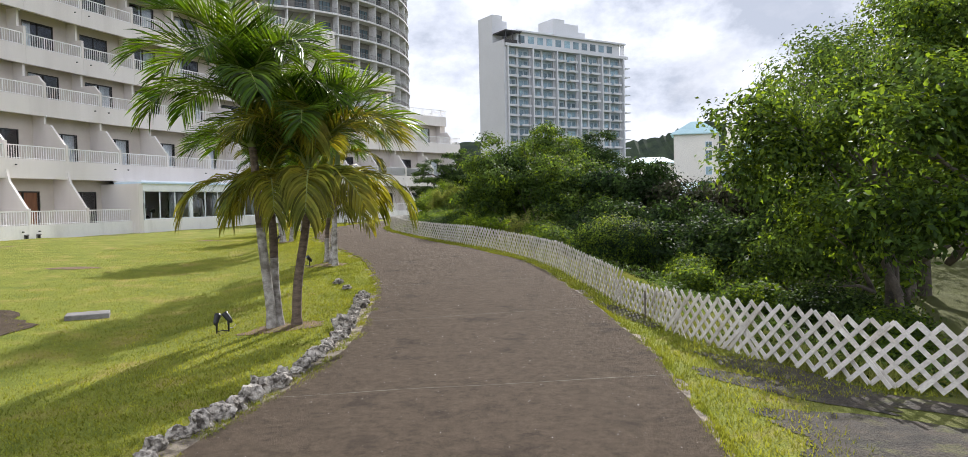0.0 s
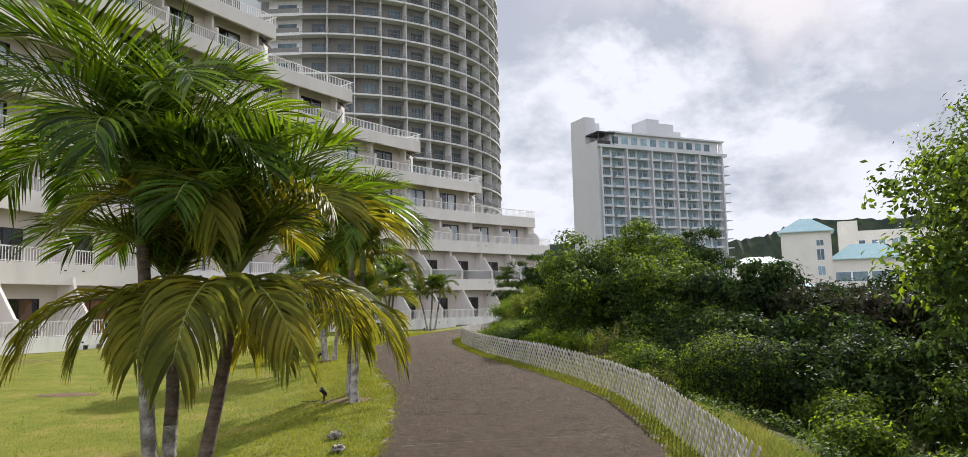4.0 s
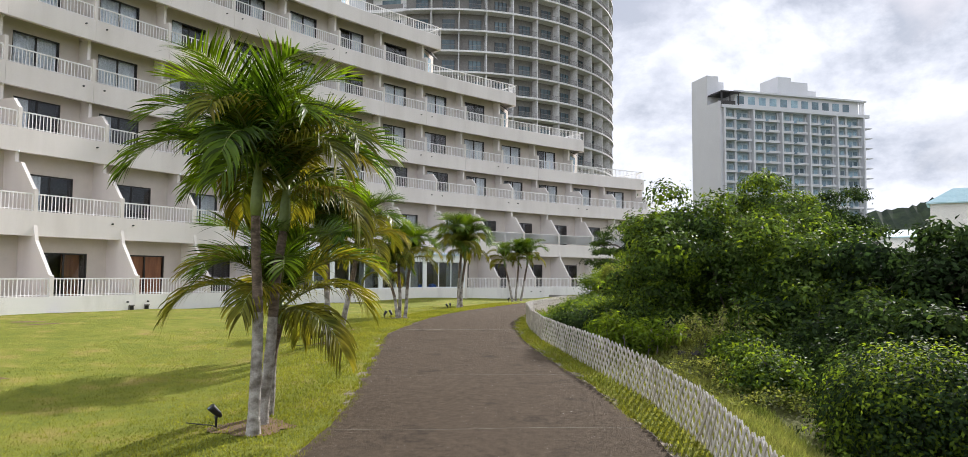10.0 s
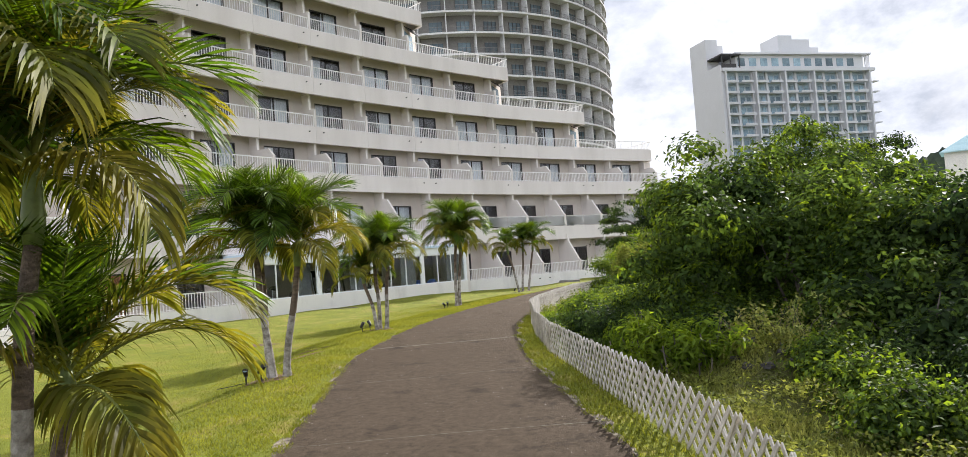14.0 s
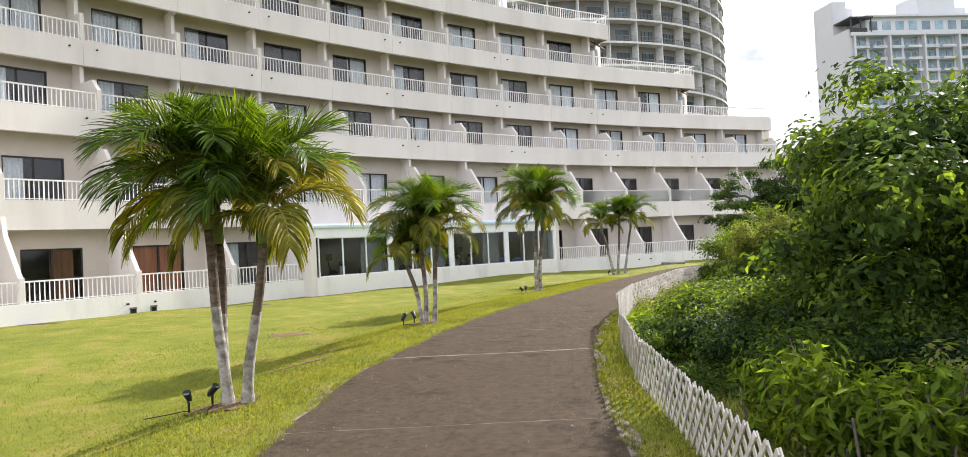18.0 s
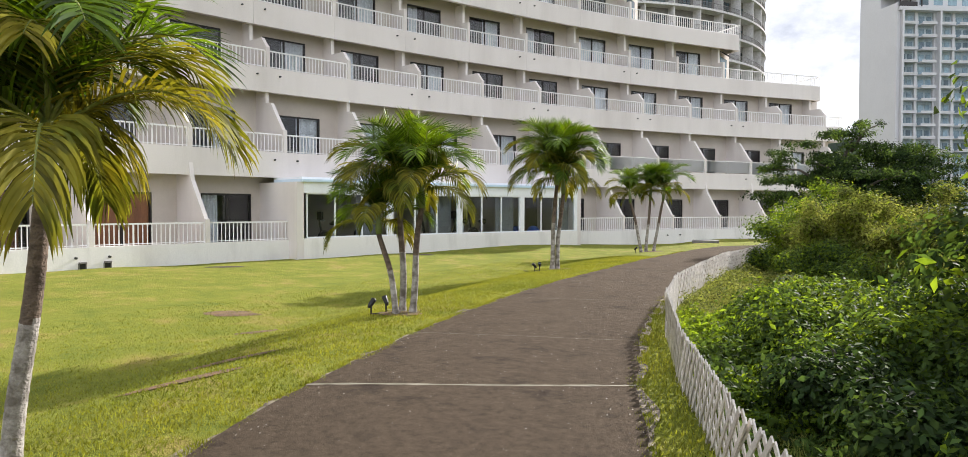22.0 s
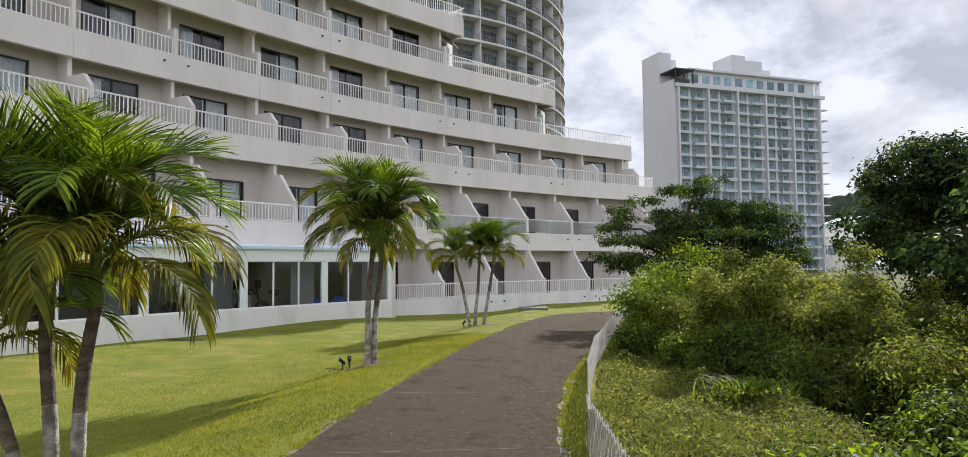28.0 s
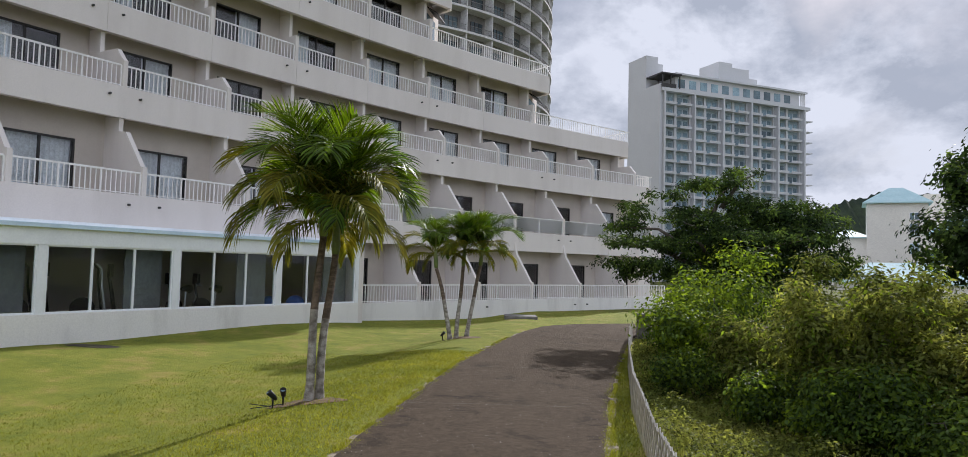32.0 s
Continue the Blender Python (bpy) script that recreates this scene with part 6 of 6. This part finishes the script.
pts = [Vector(p) for p in FENCE]
for i, (a, b) in enumerate(zip(pts, pts[1:])):
    parts_n = max(1, round((b - a).length / 2.3))
    for j in range(parts_n):
        fence_panel(a.lerp(b, j / parts_n), a.lerp(b, (j + 1) / parts_n), 300 + i * 5 + j, i == 7, 0.11 if 8.0 < a.y < 10.5 else 0.05 if 6.5 < a.y <= 8.0 else 0.0)


# ---- garden spotlights, stones, covers ----
def spotlight(at, turn, heads=1):
    x, y = at
    s = new("garden_spotlight")
    s.location = (x, y, ground_z(x, y) - 0.02)
    s.rotation_euler = (0, 0, radians(turn))
    tagged(s, "small black garden spotlight on a ground spike", "spotlight", group="garden spotlights")
    bm = bmesh.new()
    tube(bm, [(0, 0, -0.05), (0, 0, 0.10), (0, 0, 0.13)], [0.008, 0.014, 0.02], 8)
    part("spike", bm, BLACK, s)
    bm = bmesh.new()
    tube(bm, [(0, -0.05, 0.12), (0, -0.02, 0.15), (0, 0.04, 0.21), (0, 0.06, 0.235)], [0.018, 0.034, 0.040, 0.044], 10)
    head = part("head", bm, BLACK, s)
    bm = bmesh.new()
    tube(bm, [(0, 0.055, 0.232), (0, 0.058, 0.236)], [0.038, 0.038], 10)
    part("lens", bm, FAR_WIN, head)
    bm = bmesh.new()
    tube(bm, [(0, 0, 0.02), (0.06, 0.05, 0.03), (0.18, 0.08, 0.015), (0.4, 0.22, 0.012)], [0.006] * 4, 5)
    part("cable", bm, BLACK, s)


for i, (x, y) in enumerate(((-3.46, 9.2), (-3.32, 9.24), (-3.86, 15.85), (-6.70, 22.66), (-6.56, 22.86), (-7.98, 29.15), (-7.90, 29.42), (-9.36, 38.6), (-9.28, 38.75), (-9.35, 48.9))):
    spotlight((x, y), i * 70)


def rock(at, size, seed, mat=STONE, label="rough pitted grey coral rock edging the lawn"):
    x, y = at
    bm = bmesh.new()
    bmesh.ops.create_icosphere(bm, subdivisions=3, radius=1.0)
    o = Vector((seed * 3.1, seed * 1.7, 0))
    for v in bm.verts:
        k = 1 + 0.55 * noise.noise(v.co * 1.3 + o) + 0.38 * noise.noise(v.co * 3.3 + o) + 0.22 * noise.noise(v.co * 7.5 + o)
        v.co = Vector((v.co.x * k * size[0], v.co.y * k * size[1], max(v.co.z * k, -0.4) * size[2]))
    ob = part("rock", bm, mat)
    ob.matrix_world = pose(x, y, ground_z(x, y) + size[2] * 0.25, 0, 0, seed * 47)
    tagged(ob, label, "rock", group="edging rocks" if mat == STONE else "mound rocks")


rr = random.Random(8)
for i in range(34):
    y = 4.2 + i * 0.215 + rr.uniform(-0.05, 0.05)
    x = lerp(y, LEFT_Y, LEFT_X) - lerp(y, [4, 6, 8, 11.5], [0.14, 0.18, 0.2, 0.22]) + rr.uniform(-0.04, 0.04)
    s = rr.uniform(0.05, 0.105)
    rock((x, y), (s * rr.uniform(0.9, 1.4), s, s * rr.uniform(0.8, 1.15)), i + 1)
rock((-2.65, 12.9), (0.09, 0.07, 0.06), 51)
rock((-2.35, 12.2), (0.08, 0.07, 0.05), 52)


for i in range(9):
    q = i * 2.4
    rock((0.95 + 0.5 * math.cos(q) * (0.4 + 0.08 * i), 22.55 + 0.35 * math.sin(q)), (0.06 + 0.015 * (i % 3), 0.055, 0.05), 70 + i, ROCK_DARK, "dark rough rock in the grassy mound")


def slab(name, at, size, turn, label, mat=CONCRETE):
    x, y = at
    bm = bmesh.new()
    box(bm, -size[0] / 2, size[0] / 2, -size[1] / 2, size[1] / 2, -0.1, size[2])
    bmesh.ops.bevel(bm, geom=bm.edges[:], offset=0.012, segments=1, affect="EDGES")
    ob = part(name, bm, mat)
    ob.matrix_world = pose(x, y, ground_z(x, y), 0, 0, turn)
    tagged(ob, label, "cover")


slab("concrete_cover", (-6.3, 11.35), (0.62, 0.42, 0.055), 25, "flat concrete drain cover set in the lawn")
slab("concrete_cover", (-8.3, 58.5), (1.3, 1.1, 0.09), 10, "round-edged concrete manhole cover in the grass")
slab("concrete_block", (-3.75, 52.3), (0.35, 0.5, 0.75), 5, "stained concrete block at the end of the fence")
slab("board", (-2.2, 49.2), (1.6, 0.3, 0.35), 12, "weathered white board lying beside the fence", LATH)


# ---- gym equipment behind the glass ----
def gym_place(k, r, turn=0.0):
    return Matrix.Translation(CENTRE + Vector((0, 0, 0.63))) @ Matrix.Rotation(A0 + k * DA, 4, "Z") @ Matrix.Translation((r, 0, 0)) @ Matrix.Rotation(radians(turn), 4, "Z")


def cross_trainer(k, r, turn):
    e = new("cross_trainer")
    e.matrix_world = gym_place(k, r, turn)
    tagged(e, "black elliptical cross trainer behind the gym window", "exercise machine", group="gym machines")
    bm = bmesh.new()
    box(bm, -0.6, 0.6, -0.06, 0.06, 0.0, 0.1)
    box(bm, -0.65, -0.55, -0.3, 0.3, 0.0, 0.08)
    box(bm, 0.5, 0.6, -0.3, 0.3, 0.0, 0.08)
    part("base", bm, BLACK, e)
    bm = bmesh.new()
    tube(bm, [(-0.4, 0, 0.1), (-0.3, 0, 0.8), (-0.2, 0, 1.3)], [0.06, 0.05, 0.04], 8)
    part("mast", bm, BLACK, e)
    for s in (-1, 1):
        bm = bmesh.new()
        tube(bm, [(-0.1, 0.25 * s, 0.35), (0.0, 0.26 * s, 1.0), (0.02, 0.24 * s, 1.45), (0.14, 0.2 * s, 1.6)], [0.03, 0.03, 0.03, 0.025], 7)
        part("arm", bm, FRAME_WHITE if s > 0 else BLACK, e)
        bm = bmesh.new()
        box(bm, -0.1, 0.35, 0.16 * s - 0.08, 0.16 * s + 0.08, 0.3, 0.36)
        part("pedal", bm, BLACK, e)
    bm = bmesh.new()
    box(bm, -0.28, -0.2, -0.2, 0.2, 1.25, 1.6)
    part("console", bm, BLACK, e)
    bm = bmesh.new()
    tube(bm, [(0.4, -0.05, 0.4), (0.4, 0.05, 0.4)], [0.3, 0.3], 16)
    part("flywheel", bm, BLACK, e)


def exercise_bike(k, r, turn):
    e = new("exercise_bike")
    e.matrix_world = gym_place(k, r, turn)
    tagged(e, "black upright exercise bike behind the gym window", "exercise machine", group="gym machines")
    bm = bmesh.new()
    box(bm, -0.5, 0.5, -0.05, 0.05, 0.0, 0.08)
    box(bm, -0.5, -0.42, -0.25, 0.25, 0.0, 0.07)
    box(bm, 0.42, 0.5, -0.25, 0.25, 0.0, 0.07)
    part("base", bm, BLACK, e)
    bm = bmesh.new()
    tube(bm, [(0.1, -0.06, 0.35), (0.1, 0.06, 0.35)], [0.27, 0.27], 16)
    part("housing", bm, BLACK, e)
    bm = bmesh.new()
    tube(bm, [(-0.3, 0, 0.1), (-0.34, 0, 0.85)], [0.035, 0.03], 8)
    part("seat_post", bm, FRAME_WHITE, e)
    bm = bmesh.new()
    tube(bm, [(-0.5, 0, 0.87), (-0.35, 0, 0.9), (-0.15, 0, 0.88)], [0.13, 0.11, 0.04], 10)
    part("seat", bm, BLACK, e)
    bm = bmesh.new()
    tube(bm, [(0.2, 0, 0.4), (0.32, 0, 1.05)], [0.045, 0.035], 8)
    box(bm, 0.24, 0.32, -0.17, 0.17, 1.02, 1.35)
    part("console", bm, BLACK, e)
    bm = bmesh.new()
    tube(bm, [(0.28, -0.22, 1.05), (0.2, -0.2, 1.0), (0.2, 0.2, 1.0), (0.28, 0.22, 1.05)], [0.018] * 4, 6)
    part("handlebar", bm, FRAME_WHITE, e)


cross_trainer(1.62, 81.3, 70)
cross_trainer(0.92, 81.2, 100)
cross_trainer(1.22, 81.8, 90)
exercise_bike(2.52, 81.3, 80)
exercise_bike(2.30, 81.5, 100)
exercise_bike(0.45, 81.5, 90)
for k in (3.12, 3.42):
    bm = bmesh.new()
    bmesh.ops.create_uvsphere(bm, u_segments=24, v_segments=14, radius=0.33)
    for f in bm.faces:
        f.smooth = True
    ob = part("exercise_ball", bm, BALL_BLUE)
    ob.matrix_world = gym_place(k, 80.95) @ Matrix.Translation((0, 0, 0.325))
    tagged(ob, "blue rubber exercise ball on the gym floor", "exercise ball", group="exercise balls")


# ---- grass: blades thick by the path and verges ----
def blades(name, n, area, mat, tall, seed, label, keep, along=None):
    rng = np.random.default_rng(seed)
    x0, x1, y0, y1 = area
    out = []
    while len(out) < n:
        px, py = rng.uniform(x0, x1, 4000), rng.uniform(y0, y1, 4000)
        if along:
            px = np.interp(py, *along) + rng.uniform(-0.1, 0.1, 4000)
        for x, y in zip(px, py):
            if keep(x, y, rng):
                out.append((x, y, ground_z(x, y) - 0.025))
                if len(out) >= n:
                    break
    P = np.array(out)
    a = rng.uniform(0, 2 * np.pi, n)
    h = tall * rng.uniform(0.5, 1.3, n)
    w = 0.006 * rng.uniform(0.7, 1.6, n)
    lean = rng.normal(size=(n, 2)) * h[:, None] * 0.45
    side = np.stack([np.cos(a) * w, np.sin(a) * w, np.zeros(n)], 1)
    tip = P + np.stack([lean[:, 0], lean[:, 1], h], 1)
    v = np.stack([P - side, P + side, tip], 1).reshape(-1, 3)
    ob = new(name, quads_mesh(name, v, np.arange(3 * n).reshape(-1, 3), mat))
    tagged(ob, label, "grass", kind="stuff")


def left_of(x, y):
    return lerp(y, LEFT_Y, LEFT_X) - x


def near_lawn(x, y, rng):
    d5 = left_of(x, y)
    return 0.03 < d5 < 7 and rng.random() < math.exp(-d5 / 2.4)


def verge(x, y, rng):
    a = x - lerp(y, RIGHT_Y, RIGHT_X)
    b = x - lerp(y, FENCE_Y, FENCE_X)
    return a > 0.03 and (b < 0.9 if y > 5.7 else a < 0.55 + 0.5 * rng.random() and x < 5)


def bank(x, y, rng):
    b = x - lerp(y, FENCE_Y, FENCE_X)
    return 0.1 < b < (3.2 if 30.5 < y < 41 or 21 < y < 24.2 else 1.5) and (b < 1.5 or noise.noise(Vector((x * 0.5, y * 0.5, 7))) > -0.25)


def fringe(x, y, rng):
    return -0.07 < left_of(x, y) < 0.10 and noise.noise(Vector((x * 3.0, y * 3.0, 4))) > -0.15


def fringe_right(x, y, rng):
    return -0.05 < x - lerp(y, RIGHT_Y, RIGHT_X) < 0.10 and noise.noise(Vector((x * 3.0, y * 3.0, 9))) > -0.05


def creeper(name, n, area, mat, size, seed, label, keep):
    """Low leafy ground cover in uneven cushions over the bank."""
    rng = np.random.default_rng(seed)
    x0, x1, y0, y1 = area
    out = []
    while len(out) < n:
        for x, y in zip(rng.uniform(x0, x1, 4000), rng.uniform(y0, y1, 4000)):
            if len(out) < n and keep(x, y, rng):
                h = 0.16 + 0.30 * noise.noise(Vector((x * 1.3, y * 1.3, seed))) + 0.14 * noise.noise(Vector((x * 4.1, y * 4.1, seed)))
                out.append((x, y, ground_z(x, y) - 0.02 + max(0.03, h) * (1 - 0.7 * rng.random() ** 2)))
    P = np.array(out)
    N = rng.normal(size=(n, 3)) * 0.55 + np.array([0, 0, 0.9])
    N /= np.linalg.norm(N, axis=1)[:, None]
    a = rng.normal(size=(n, 3))
    L = a - (a * N).sum(1)[:, None] * N
    L /= np.linalg.norm(L, axis=1)[:, None]
    W = np.cross(N, L)
    s = (size * rng.uniform(0.6, 1.3, n))[:, None]
    v = np.stack([P, P + L * s * 0.45 + W * s * 0.27 + N * s * 0.1, P + L * s, P + L * s * 0.45 - W * s * 0.27 + N * s * 0.1], 1).reshape(-1, 3)
    i = np.arange(n)[:, None] * 4
    tagged(new(name, quads_mesh(name, v, np.concatenate([i + np.array([0, 1, 2]), i + np.array([0, 2, 3])], 0), mat)), label, "ground cover", kind="stuff")


def bank_low(x, y, rng):
    b = x - lerp(y, FENCE_Y, FENCE_X)
    return 0.12 < b < 4.2 and noise.noise(Vector((x * 0.6, y * 0.6, 11))) > -0.18 - 0.25 * rng.random()


def bank_edge(x, y, rng):
    b = x - lerp(y, FENCE_Y, FENCE_X)
    return 0.12 < b < 1.9 and noise.noise(Vector((x * 0.6, y * 0.6, 11))) > -0.25


def bank_far(x, y, rng):
    b = x - lerp(y, FENCE_Y, FENCE_X)
    return 0.10 < b < 3.4


creeper("ground_cover", 24000, (-4.6, 5, 26.0, 31.5), LEAF_BRIGHT, 0.062, 12, "bright green leafy creeper covering the bank behind the fence", bank_edge)
creeper("ground_cover", 24000, (-3.0, 6, 24.2, 28.5), LEAF_MID, 0.075, 15, "dark green weeds on the bank behind the fence", bank_low)
creeper("ground_cover", 60000, (-4.6, 2, 31.0, 50), LEAF_OLIVE, 0.05, 13, "olive small-leaved creeper covering the bank behind the fence", bank_far)
creeper("ground_cover", 16000, (-0.6, 3.6, 18.5, 24.4), LEAF_OLIVE, 0.05, 16, "yellow-green small-leaved creeper over the grassy mound", bank_low)
creeper("leaf_litter_weeds", 14000, (2.2, 9, 5.0, 18.0), LEAF_MID, 0.055, 14, "low green weeds under the trees behind the fence", bank_low)
def grit(n, seed):
    """Loose pale chips lying on the path."""
    rng = np.random.default_rng(seed)
    v, f = [], []
    for _ in range(n):
        y = rng.uniform(2, 46)
        l, r = lerp(y, LEFT_Y, LEFT_X), lerp(y, RIGHT_Y, RIGHT_X)
        u = rng.beta(0.6, 0.6)
        x = l + (r - l) * u
        z = path_z(y) + 0.012 + 0.012 * noise.noise(Vector((x * 0.8, y * 0.8, 5)))
        k = 0.004 + 0.007 * rng.random() ** 3
        a = rng.uniform(0, 6.28)
        b = len(v)
        v += [(x + k * math.cos(a + q), y + k * math.sin(a + q), z - 0.002) for q in (0, 2.1, 4.2)] + [(x, y, z + k * 0.9)]
        f += [(b, b + 1, b + 3), (b + 1, b + 2, b + 3), (b + 2, b, b + 3)]
    tagged(new("path_grit", quads_mesh("path_grit", np.array(v), np.array(f), STONE)), "loose pale stone chips scattered over the path", "gravel", kind="stuff")


grit(5000, 31)
blades("edge_grass", 26000, (-8.4, -1.4, 2.0, 50), BLADE, 0.05, 6, "ragged lawn grass growing over the edge of the path", fringe, (LEFT_Y, LEFT_X))
blades("edge_grass", 22000, (-5.2, 2.0, 2.0, 50), BLADE, 0.045, 7, "ragged verge grass growing over the edge of the path", fringe_right, (RIGHT_Y, RIGHT_X))
blades("grass", 190000, (-13, -1.4, 2.0, 46), BLADE, 0.032, 1, "short mown lawn grass beside the path", near_lawn)
blades("verge_grass", 80000, (-5, 5, 2.0, 52), BLADE, 0.04, 2, "rough verge grass between path and fence", verge)
blades("bank_grass", 130000, (-4.5, 8, 6.0, 50), BLADE_DRY, 0.10, 3, "long dry yellow-green grass on the bank behind the fence", bank)
